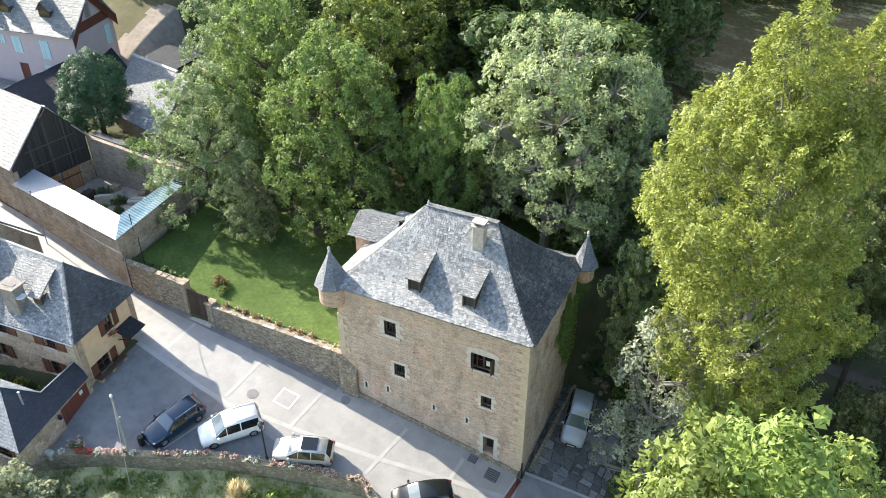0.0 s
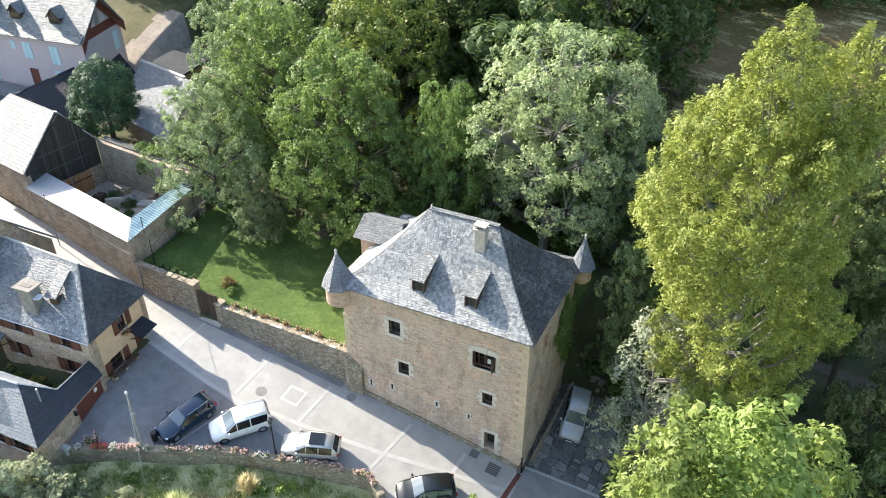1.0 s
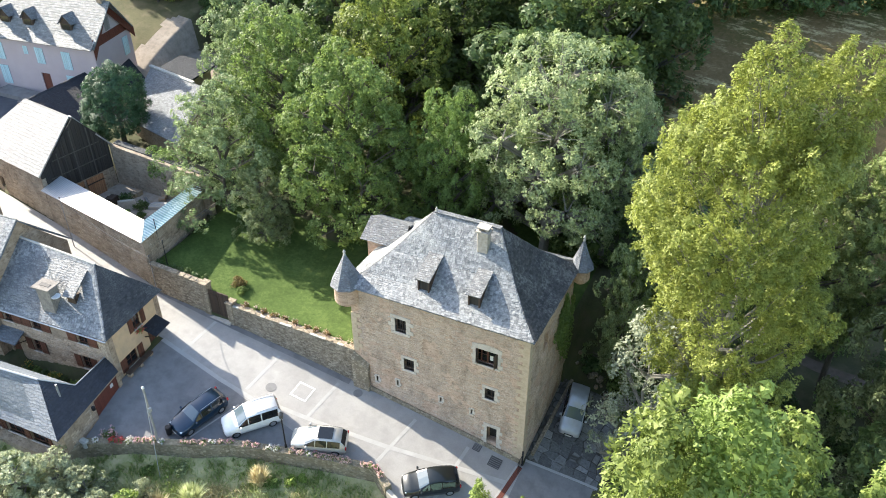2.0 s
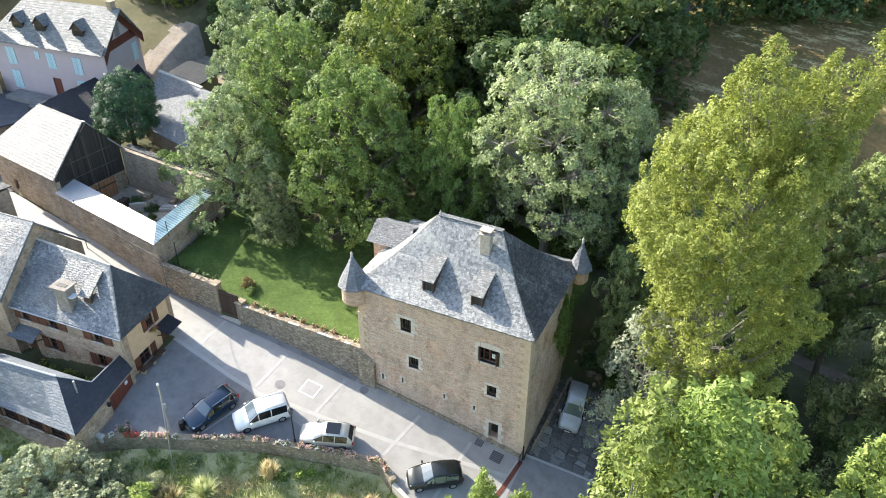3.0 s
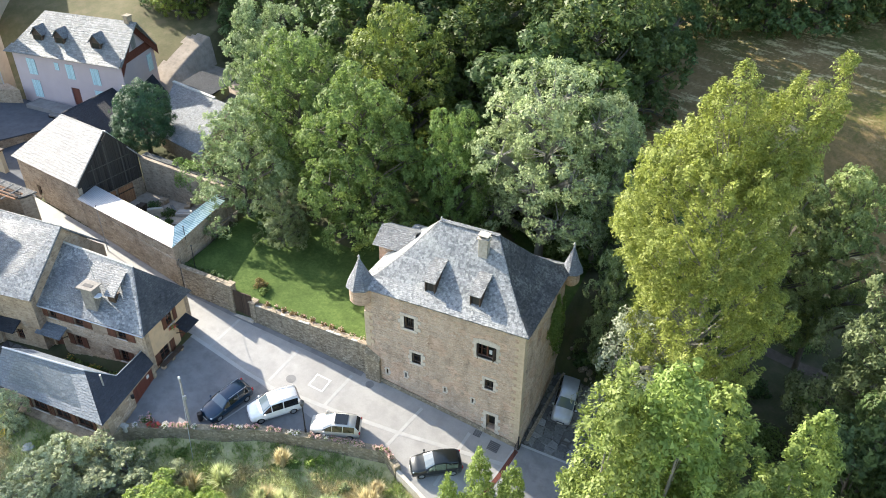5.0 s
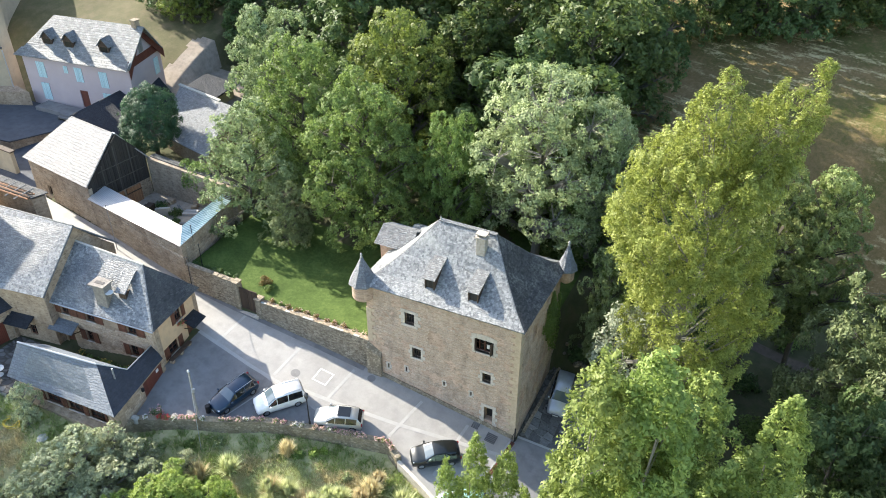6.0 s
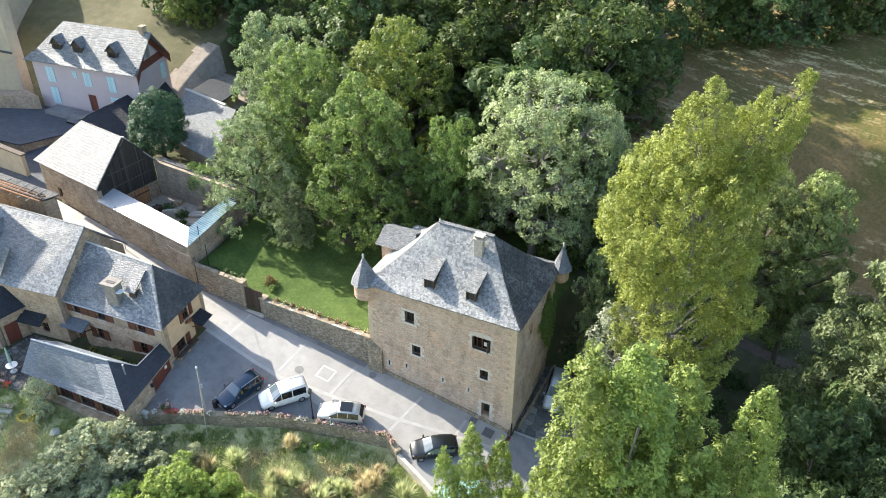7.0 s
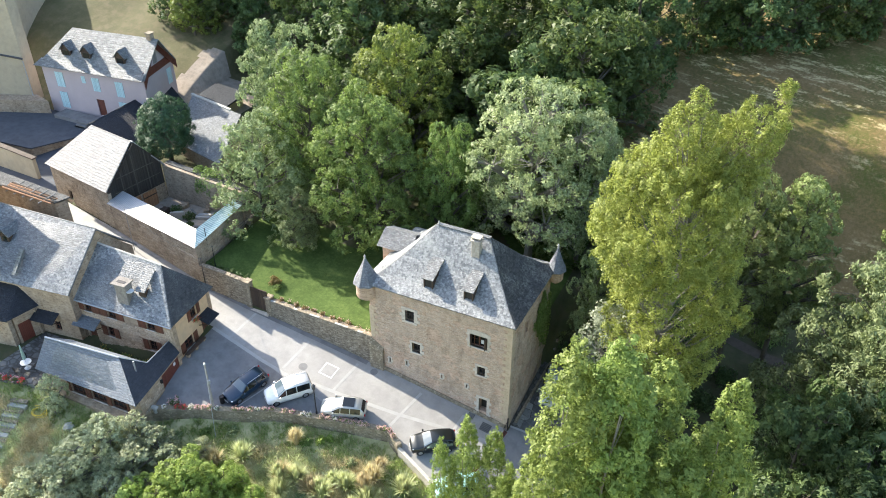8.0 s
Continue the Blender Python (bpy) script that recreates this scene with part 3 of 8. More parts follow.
# materials of the one sheet: woodland, meadow, rough grass of the bank
ground.data.materials.append(MAT_MEADOW)
ground.data.materials.append(MAT_SCRUB)
ground.data.materials.append(MAT_DIRT)
ground.data.materials.append(MAT_LAWN)
ground.data.materials.append(MAT_PASTURE)
slots = []
for p in ground.data.polygons:
    c = p.center
    w = 2.0 * noise.noise(Vector((c.x * 0.25, c.y * 0.25, 9.0)))
    if c.y < park_y(c.x) + 0.7:
        slots.append(2)
    elif 0.4 < c.y < 12.5 + w and -21.0 < c.x < 13.0 and not (c.x > 0 and c.y < 9.2) or 12 < c.y < 24 + w and 4 + w < c.x < 13:
        slots.append(4)
    elif dry(c.x + w, c.y + w):
        slots.append(1)
    elif c.x < -38 and c.y > 18:
        slots.append(3 if c.x > -49 + 0.5 * w and c.y < 37 + w else 5)
    else:
        slots.append(0)
ground.data.polygons.foreach_set("material_index", slots)


def strip(name, x0, x1, lo, hi, step, dz, material, rows=8):
    """A sheet laid on the slope between two lines."""
    bm = bmesh.new()
    n = max(2, int(round((x1 - x0) / step)))
    grid = []
    for i in range(n + 1):
        x = x0 + (x1 - x0) * i / n
        a, b = lo(x), hi(x)
        grid.append([bm.verts.new((x, a + (b - a) * j / rows, road_z(x, a + (b - a) * j / rows) + dz)) for j in range(rows + 1)])
    for p, q in zip(grid, grid[1:]):
        for j in range(rows):
            bm.faces.new((p[j], q[j], q[j + 1], p[j + 1]))
    return bm


def lane_low(x):
    """Near edge of the pale carriageway."""
    return piecewise(x, [(-60, -3.0), (-30, -3.4), (-16.0, -3.9), (-11.6, -4.7), (-7.0, -5.55), (-3.0, -6.0), (0.0, -6.6), (2.5, -6.9), (4.6, -6.25), (5.9, -7.0), (8.7, -8.0), (14.0, -10.2), (22.0, -13.5)])


road = structure("road", strip("road", -60, 22, lane_low, lambda x: piecewise(x, ROAD_TOP), 0.5, 0.0, MAT_ROAD), MAT_ROAD,
                 "pale grey concrete village road running downhill past the tower", "road")
parking = structure("parking_ground", strip("parking_ground", -16.2, 4.4, lambda x: max(park_y(x), -14.3 if x < -14.4 else -99), lane_low, 0.4, 0.0, MAT_ASPHALT), MAT_ASPHALT,
                    "dark grey asphalt parking area beside the road", "pavement")
plaza = structure("plaza", strip("plaza", -72, -44, lambda x: 4.0, lambda x: 18.5, 1.0, 0.05, MAT_ASPHALT_SHADE), MAT_ASPHALT_SHADE,
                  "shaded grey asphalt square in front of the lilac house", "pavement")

pv, pf = sheet(list(np.arange(25.0, 42.0, 0.5)), list(np.arange(0.0, 1.7, 0.4)), lambda x, y: 0.0)
pv = [(x, y + 24.4 - 0.12 * (x - 30) + 0.5 * math.sin(x * 0.5), ground_z(x, y + 24.4 - 0.12 * (x - 30) + 0.5 * math.sin(x * 0.5)) + 0.05) for x, y, z in pv]
tagged(raw_object("footpath", pv, pf, MAT_PATH, True), "bare earth footpath under the trees", "path", kind="structure")

# ---------------------------------------------------------------- walls
WALL_T = 0.55


def garden_wall():
    for name, xa, xb, ta, tb in (("wall_garden", -12.4, -0.45, 3.65, 3.45), ("wall_garden_upper", -20.6, -14.7, 5.25, 4.95)):
        bm = bmesh.new()
        n = 12
        for i in range(n):
            a, b = xa + (xb - xa) * i / n, xa + (xb - xa) * (i + 1) / n
            za, zb = ta + (tb - ta) * i / n, ta + (tb - ta) * (i + 1) / n
            add_prism(bm, [(a, 0.0), (b, 0.0), (b, WALL_T), (a, WALL_T)], [road_z(a, 0) - 0.4, road_z(b, 0) - 0.4] * 1 + [road_z(b, 0) - 0.4, road_z(a, 0) - 0.4], [za, zb, zb, za])
        structure(name, bm, MAT_STONE_GREY, "grey rubble stone retaining wall between lawn and road", "wall")


garden_wall()


def line_wall(pts, thick, top, below, name, material, label):
    """A wall along a line of points (x, y); outer side on the line, thickness to its left."""
    bm = bmesh.new()
    v = [Vector((*p, 0)) for p in pts]
    off = []
    for i in range(len(v)):
        d = (v[min(i + 1, len(v) - 1)] - v[max(i - 1, 0)]).normalized()
        off.append(v[i] + Vector((-d.y, d.x, 0)) * thick)
    for i in range(len(v) - 1):
        q = [v[i], v[i + 1], off[i + 1], off[i]]
        add_prism(bm, [(p.x, p.y) for p in q], [below(p.x, p.y) for p in q], [top(p.x, p.y) for p in q])
    return structure(name, bm, material, label, "wall")


pk = [(-14.4, -15.9)] + [(x, park_y(x) - 0.05) for x in np.arange(-14.4, 6.0, 0.7)]
line_wall(pk, 0.5, lambda x, y: road_z(x, y) + 0.5, lambda x, y: road_z(x, y) - 3.0, "wall_parking", MAT_STONE_MOSSY,
          "low grey rubble wall edging the parking, planted with flowers")
line_wall([(x, park_y(x) - 0.05) for x in np.arange(6.0, 20.0, 1.0)], 0.3, lambda x, y: road_z(x, y) + 0.25, lambda x, y: road_z(x, y) - 2.6, "wall_road_edge", MAT_ASHLAR,
          "pale concrete kerb wall along the downhill edge of the road")

# ---------------------------------------------------------------- tower house
TX0, TX1, TY1 = -0.47, 13.3, 9.3
EAVE, RIDGE = 9.75, 14.5
TOWER_WINDOWS = [  # u0, u1, z0, z1 on the street front
    (3.17, 4.05, 6.72, 7.9), (3.78, 4.6, 3.32, 4.36), (9.47, 11.1, 6.22, 7.55), (10.24, 10.98, 3.15, 4.12), (10.5, 11.27, -1.5, 0.42),
    (1.32, 1.47, 1.1, 1.62), (3.1, 3.24, 1.4, 1.92), (6.7, 6.84, 1.26, 1.68), (9.19, 9.33, 1.13, 1.55)]


ROOF_FIELDS = []  # slopes that carry single slates
ROOF_CURVE = [(0.0, 0.0), (0.25, 0.15), (0.55, 0.44), (1.0, 1.0)]  # flared eaves: way up the slope, share of the height


def tower():
    t = thing("tower_house", "old rubble stone tower house with a steep grey slate hipped roof", "house")
    low = -3.6
    x0, x1, y1 = TX0, TX1, TY1
    holes = [(a - x0, b - x0, c, d) for a, b, c, d in TOWER_WINDOWS]
    part("wall", wall_with_holes((x0, 0), (x1, 0), (low + 2.5, low), EAVE, 0.8, holes), MAT_STONE, t)
    part("wall", wall_with_holes((x1, 0.8), (x1, y1 - 0.8), low, EAVE, 0.8, [(2.4, 3.1, 6.4, 7.6)]), MAT_STONE, t)
    part("wall", wall_with_holes((x1, y1), (x0, y1), 0.0, EAVE, 0.8, []), MAT_STONE, t)
    part("wall", wall_with_holes((x0, y1 - 0.8), (x0, 0.8), 0.0, EAVE, 0.8, []), MAT_STONE, t)
    # roof with flared eaves
    ox, oy = 0.45, 0.47
    A, B, C, D = (x0 - ox, -oy), (x1 + ox, -oy), (x1 + ox, y1 + oy), (x0 - ox, y1 + oy)
    R0, R1 = (4.16, 4.65), (9.1, 4.6)
    ze = EAVE + 0.05

    for name, a, b, ra, rb in (("roof_front", A, B, R0, R1), ("roof_side", B, C, R1, R1), ("roof_back", C, D, R1, R0), ("roof_side", D, A, R0, R0)):
        bm = bmesh.new()
        for (s0, f0), (s1, f1) in zip(ROOF_CURVE, ROOF_CURVE[1:]):
            z_0, z_1 = ze + (RIDGE - ze) * f0, ze + (RIDGE - ze) * f1
            q = [(*lerp(a, ra, s0), z_0), (*lerp(b, rb, s0), z_0), (*lerp(b, rb, s1), z_1), (*lerp(a, ra, s1), z_1)]
            add_slab(bm, q[:3] if s1 == 1.0 and ra == rb else q, 0.14)
            # slope B-C faces away from the sun: its shade is in the colour
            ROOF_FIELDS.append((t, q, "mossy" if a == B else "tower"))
        part(name, bm, MAT_SLATE_MOSS_SHADE if a == B else MAT_SLATE, t, "darker weathered slate slope with shade in its colour" if a == B else "")
    return t


tower_house = tower()


# ---------------------------------------------------------------- village houses
def house(name, label, corners, z0, eave, ridge, ridge_pts, wall_mat, roof_mat, over=0.35, hips=(True, True), part_walls=None):
    """Four corners counter-clockwise from front-left; ridge from the left end to the right end."""
    t = thing(name, label, "house")
    c = [Vector((*p, 0)) for p in corners]
    holes = part_walls or {}
    for k in range(4):
        a, b = c[k], c[(k + 1) % 4]
        if k % 2:
            d = (b - a).normalized() * 0.53
            a, b = a + d, b - d
        m = wall_mat[k] if isinstance(wall_mat, (list, tuple)) else wall_mat
        part("wall", wall_with_holes((a.x, a.y), (b.x, b.y), z0[k] if isinstance(z0, (list, tuple)) else z0, eave, 0.5, [(h[0] - 0.53 * (k % 2), h[1] - 0.53 * (k % 2), h[2], h[3]) for h in holes.get(k, [])]), m, t)
    mid = sum(c, Vector()) / 4
    e = []
    for k in range(4):
        p, q, r = c[k - 1], c[k], c[(k + 1) % 4]
        d1, d2 = (q - p).normalized(), (q - r).normalized()
        e.append(q + d1 * over + d2 * over)
    L, R = Vector((*ridge_pts[0], ridge)), Vector((*ridge_pts[1], ridge))
    e = [Vector((p.x, p.y, eave)) for p in e]
    th = 0.13
    part("roof", slab([e[0], e[1], R, L], th), roof_mat, t)
    if roof_mat is MAT_SLATE_OLD:
        ROOF_FIELDS.append((t, [e[0], e[1], R, L], "village"))
    part("roof", slab([e[2], e[3], L, R], th), roof_mat, t)
    if hips[1]:
        part("roof", slab([e[1], e[2], R], th), roof_mat if hips[1] is True else hips[1], t)
    if hips[0]:
        part("roof", slab([e[3], e[0], L], th), roof_mat if hips[0] is True else hips[0], t)
    return t



# ---------------------------------------------------------------- trees
def leaf_cloud(name, seed, plumes, leaves, size, material, droop=0.0, tufted=1.0):
    """Leaves gathered along plumes (start, end, radius): many small blades, denser towards the tips."""
    rng = np.random.default_rng(seed)
    A = np.array([p[0] for p in plumes])
    B = np.array([p[1] for p in plumes])
    R = np.array([p[2] for p in plumes])
    weight = np.linalg.norm(B - A, axis=1) * R
    k = rng.choice(len(plumes), leaves, p=weight / weight.sum())
    s = rng.random(leaves) ** 0.75
    d = rng.normal(size=(leaves, 3))
    d /= np.linalg.norm(d, axis=1)[:, None]
    # tufts: pull directions towards a few per plume
    tuft = rng.normal(size=(len(plumes), 7, 3))
    tuft /= np.linalg.norm(tuft, axis=2)[:, :, None]
    d = d * 0.62 + tufted * tuft[k, rng.integers(0, 7, leaves)]
    d /= np.linalg.norm(d, axis=1)[:, None]
    prof = R[k] * np.sin(np.pi * (0.1 + 0.82 * s)) ** 0.6
    rad = prof * (0.45 + 0.6 * rng.random(leaves) ** 0.5)
    P = A[k] + (B - A)[k] * s[:, None] + d * rad[:, None]
    out = (B - A)[k]
    out = out / np.maximum(np.linalg.norm(out, axis=1)[:, None], 0.01)
    N = d * 0.75 + out * 0.25 + rng.normal(size=(leaves, 3)) * 0.75 + np.array([0, 0, 0.4])
    N /= np.linalg.norm(N, axis=1)[:, None]
    T = np.cross(N, rng.normal(size=(leaves, 3)))
    T[:, 2] -= droop
    T /= np.linalg.norm(T, axis=1)[:, None]
    C = np.cross(N, T)
    z = size * (0.6 + 0.8 * rng.random(leaves))[:, None]
    V = np.stack([P - T * z * 0.7 + C * z * 0.55, P - T * z * 0.5 - C * z * 0.6, P + T * z], 1).reshape(-1, 3)
    me = bpy.data.meshes.new(name)
    me.vertices.add(3 * leaves)
    me.vertices.foreach_set("co", V.ravel())
    me.loops.add(3 * leaves)
    me.loops.foreach_set("vertex_index", np.arange(3 * leaves))
    me.polygons.add(leaves)
    me.polygons.foreach_set("loop_start", np.arange(0, 3 * leaves, 3))
    me.materials.append(material)
    me.update()
    me.validate()
    return me


def limbs_mesh(name, seed, height, girth, plumes, material=None, every=1, reach=0.88):
    """A tapered, slightly bent trunk, with a limb running into each plume."""
    rng = random.Random(seed)
    bm = bmesh.new()
    pts, n = [], 7
    for i in range(n + 1):
        s = i / n
        pts.append(Vector((rng.uniform(-1, 1) * girth * 1.3 * s, rng.uniform(-1, 1) * girth * 1.3 * s, height * reach * s)))
    for i in range(n):
        add_tube(bm, pts[i], pts[i + 1], girth * (1 - 0.92 * i / n) + 0.02, girth * (1 - 0.92 * (i + 1) / n) + 0.02, 8)
    for a, b, r in plumes[::every]:
        if r < 0.05:
            continue
        a, b = Vector(a), Vector(b)
        s = min(0.93, max(0.16, (a.z - a.xy.length * 0.8) / (height * reach)))
        k = min(int(s * n), n - 1)
        o = pts[k].lerp(pts[k + 1], s * n - k)
        g = girth * (1 - 0.92 * s) * 0.4 + 0.02
        add_tube(bm, o, a, g, g * 0.6, 4)
        add_tube(bm, a, b, g * 0.6, 0.012, 3)
        for _ in range(1):
            e = a.lerp(b, rng.uniform(0.5, 1.0)) + Vector((rng.uniform(-1, 1), rng.uniform(-1, 1), rng.uniform(-0.2, 0.9))) * r * 1.05
            add_tube(bm, a.lerp(b, rng.uniform(0.15, 0.6)), e, g * 0.25, 0.012, 3)
    return mesh_of(name, bm, material or MAT_BARK)


def crown_mesh(name, seed, tufts, leaves, size, material, droop=0.0, stretch=1.0, slim=0.5):
    """Leaves sitting on the outer side of many small tufts (centre, radius, axis)."""
    rng = np.random.default_rng(seed)
    C, R = np.array([tuple(t[0]) for t in tufts]), np.array([t[1] for t in tufts])
    D = np.array([tuple(t[2]) for t in tufts])
    k = rng.choice(len(tufts), leaves, p=R ** 2 / (R ** 2).sum())
    d = rng.normal(size=(leaves, 3)) * 0.62 + D[k] * 0.75
    d /= np.linalg.norm(d, axis=1)[:, None]
    off = d * (R[k] * (0.3 + 0.75 * rng.random(leaves) ** 0.6))[:, None]
    off += D[k] * ((off * D[k]).sum(1) * (stretch - 1.0))[:, None]
    P = C[k] + off
    own = rng.normal(size=(len(tufts), 3)) * 0.55 + D * 0.5
    N = d * 0.55 + own[k] + rng.normal(size=(leaves, 3)) * 0.38 + np.array([0, 0, 0.25])
    N /= np.linalg.norm(N, axis=1)[:, None]
    T = np.cross(N, rng.normal(size=(leaves, 3)))
    T[:, 2] -= droop
    T /= np.linalg.norm(T, axis=1)[:, None]
    S = np.cross(N, T)
    z = size * (0.55 + 0.9 * rng.random(leaves) ** 1.3)[:, None]
    V = np.stack([P - T * z * 0.7 + S * z * slim, P - T * z * 0.5 - S * z * (slim + 0.05), P + T * z], 1).reshape(-1, 3)
    me = bpy.data.meshes.new(name)
    me.vertices.add(3 * leaves)
    me.vertices.foreach_set("co", V.ravel())
    me.loops.add(3 * leaves)
    me.loops.foreach_set("vertex_index", np.arange(3 * leaves))
    me.polygons.add(leaves)
    me.polygons.foreach_set("loop_start", np.arange(0, 3 * leaves, 3))
    me.materials.append(material)
    me.update()
    me.validate()
    return me


def lobe_tufts(seed, lobes, tuft, gap=0.25, under=-0.35, flat=0.85):
    """Tufts over the outside of a crown's lobes (centre, radius), with gaps; none buried inside a neighbour."""
    rg = random.Random(seed)
    out = []
    shift = Vector((seed * 3.7, seed * 1.3, 0.0))
    for i, (c, r) in enumerate(lobes):
        n = max(6, int(4 * math.pi * r * r / (tuft * tuft * 1.9)))
        for j in range(n):
            e, a = 1 - 2 * (j + 0.5) / n, j * 2.39996 + rg.uniform(-0.5, 0.5)
            h = math.sqrt(1 - e * e)
            v = Vector((h * math.cos(a), h * math.sin(a), e * flat))
            if e < under and rg.random() < 0.8:
                continue
            p = c + v * r * rg.uniform(0.8, 1.12)
            if noise.noise(p * 0.6 + shift) > gap:
                continue
            if any(q != i and (p - c2).length < r2 * 0.76 for q, (c2, r2) in enumerate(lobes)):
                continue
            out.append((p, tuft * rg.uniform(0.65, 1.3), v.normalized()))
    return out


def broad_lobes(seed, height, radius, n=26, base=0.3, size=0.34, lean=0.0):
    """Lobes of a spreading crown: a domed, uneven heap of rounded masses."""
    rg = random.Random(seed)
    out = []
    for i in range(n):
        up = (i + 0.5) / n
        a = i * 2.39996 + rg.uniform(-0.4, 0.4)
        r = radius * size * rg.uniform(0.7, 1.25) * (1.05 - 0.25 * up)
        reach = (radius - 0.8 * r) * math.sqrt(max(0.0, 1 - max(0.0, (up - 0.3) / 0.72) ** 2)) * rg.uniform(0.72, 1.05)
        if i % 5 == 4:
            reach *= 0.4
        z = height * (base + (1.0 - base) * up) - r * 0.85
        out.append((Vector((reach * math.cos(a) + lean * up, reach * math.sin(a), z)), r))
    return out


def limb_lines(tufts, lobes, every):
    """Branches from inside each lobe to some of its tufts."""
    out = []
    for p, r, v in tufts[::every]:
        c = min(lobes, key=lambda q: (q[0] - p).length)[0]
        out.append((tuple(c.lerp(p, 0.15)), tuple(p), r))
    return out


def sprays(seed, spine, count, tuft, wind=(0.25, 0.0), lumps=0.3, gap=0.3, outward=0.4):
    """Upright sprays over a tall crown. spine: rows of (height, centre x, centre y, radius), from the foot up."""
    rg = random.Random(seed)
    zs = [q[0] for q in spine]
    out = []
    tries = 0
    weight = max(q[3] for q in spine)
    while len(out) < count and tries < count * 20:
        tries += 1
        z = rg.uniform(zs[0], zs[-1])
        cx, cy, r = (piecewise(z, [(q[0], q[k]) for q in spine]) for k in (1, 2, 3))
        if rg.random() > (r / weight) * 0.9 + 0.1:
            continue
        a = rg.uniform(0, 2 * math.pi)
        u = Vector((math.cos(a), math.sin(a), 0))
        ridge = noise.noise(Vector((u.x * 1.7 + seed, u.y * 1.7, z * 0.3))) + 0.5 * noise.noise(Vector((u.x * 4.0, u.y * 4.0 + seed, z * 0.75)))
        d = r * (1.0 + lumps * ridge) * (1.0 - 0.45 * rg.random() ** 2.2)
        p = Vector((cx, cy, z)) + u * d
        if noise.noise(p * 0.5 + Vector((0, 0, seed * 2.1))) > gap:
            continue
        axis = Vector((u.x * outward + wind[0], u.y * outward + wind[1], 0.8 + rg.uniform(-0.2, 0.2))).normalized()
        out.append((p, tuft * rg.uniform(0.6, 1.3), axis))
    return out


def spray_limbs(tufts, every):
    """Ascending branches from the stem out to some of the sprays."""
    out = []
    for p, r, v in tufts[::every]:
        out.append(((p.x * 0.55, p.y * 0.55, p.z - 0.55 * p.xy.length - 0.3), tuple(p), r))
    return out


# ---------------------------------------------------------------- fittings on walls
def wall_frame(a, b):
    """Local axes of a wall: x along it, y inwards, z up."""
    d = Vector((b[0] - a[0], b[1] - a[1], 0)).normalized()
    return Matrix(((d.x, -d.y, 0, a[0]), (d.y, d.x, 0, a[1]), (0, 0, 1, 0), (0, 0, 0, 1)))


def fit(bm, m):
    bm.transform(m)
    return bm


def window_unit(t, m, u0, u1, z0, z1, back=0.22, cols=2, rows=2, material=None, bars=False, label=""):
    """Frame with glazing bars, glass behind, sill."""
    material = material or MAT_WOOD_DARK
    w = 0.07
    bm = bmesh.new()
    for a, b, c, d in ((u0, u0 + w, z0, z1), (u1 - w, u1, z0, z1), (u0 + w, u1 - w, z0, z0 + w), (u0 + w, u1 - w, z1 - w, z1)):
        add_box(bm, a, b, back, back + 0.08, c, d)
    for i in range(1, cols):
        u = u0 + (u1 - u0) * i / cols
        add_box(bm, u - 0.025, u + 0.025, back + 0.01, back + 0.07, z0 + w, z1 - w)
    for i in range(1, rows):
        z = z0 + (z1 - z0) * i / rows
        add_box(bm, u0 + w, u1 - w, back + 0.016, back + 0.064, z - 0.02, z + 0.02)
    win = part("window", fit(bm, m), material, t, label)
    part("pane", fit(box(u0 + w, u1 - w, back + 0.034, back + 0.046, z0 + w, z1 - w), m), MAT_GLASS, win, "dark window glass")
    if bars:
        n = max(3, int((u1 - u0) / 0.16))
        for i in range(1, n):
            u = u0 + (u1 - u0) * i / n
            part("bar", fit(box(u - 0.012, u + 0.012, 0.06, 0.084, z0, z1), m), MAT_IRON, win, "upright iron bar")
        for k in (0.33, 0.67):
            z = z0 + (z1 - z0) * k
            part("bar", fit(box(u0, u1, 0.085, 0.1, z - 0.012, z + 0.012), m), MAT_IRON, win, "level iron bar")
    return win


def surround(t, m, u0, u1, z0, z1, w=0.28, lintel=0.34, sill=0.2, seed=0, proud=0.055, arched=False):
    """Dressed stones round an opening: lintel, sill and toothed jambs."""
    rng = random.Random(seed)

    def stone(a, b, c, d, p=proud):
        part("stone", fit(box(a, b, -p, 0.18, c, d, 0.008), m), MAT_ASHLAR, t)
    if arched:
        n, rise = 5, 0.16
        bm_pts = []
        for i in range(n + 1):
            s = i / n
            bm_pts.append((u0 - w + (u1 - u0 + 2 * w) * s, rise * math.sin(math.pi * s)))
        for (a, ra), (b, rb) in zip(bm_pts, bm_pts[1:]):
            bm = prism([(a + 0.01, -proud), (b - 0.01, -proud), (b - 0.01, 0.18), (a + 0.01, 0.18)], z1, [z1 + lintel + ra, z1 + lintel + rb, z1 + lintel + rb, z1 + lintel + ra])
            part("stone", fit(bm, m), MAT_ASHLAR, t)
    else:
        stone(u0 - w * 0.8, u1 + w * 0.8, z1, z1 + lintel)
    if sill:
        stone(u0 - w * 0.7, u1 + w * 0.7, z0 - sill, z0, proud + 0.04)
    for side in (0, 1):
        z, k = z0 + 0.004, 0
        while z < z1 - 0.05:
            h = min(rng.uniform(0.28, 0.42), z1 - 0.004 - z)
            ww = w * (1.25 if (k + side) % 2 else 0.75) * rng.uniform(0.9, 1.1)
            stone(*((u0 - ww, u0) if side == 0 else (u1, u1 + ww)), z, z + h - 0.008)
            z, k = z + h, k + 1


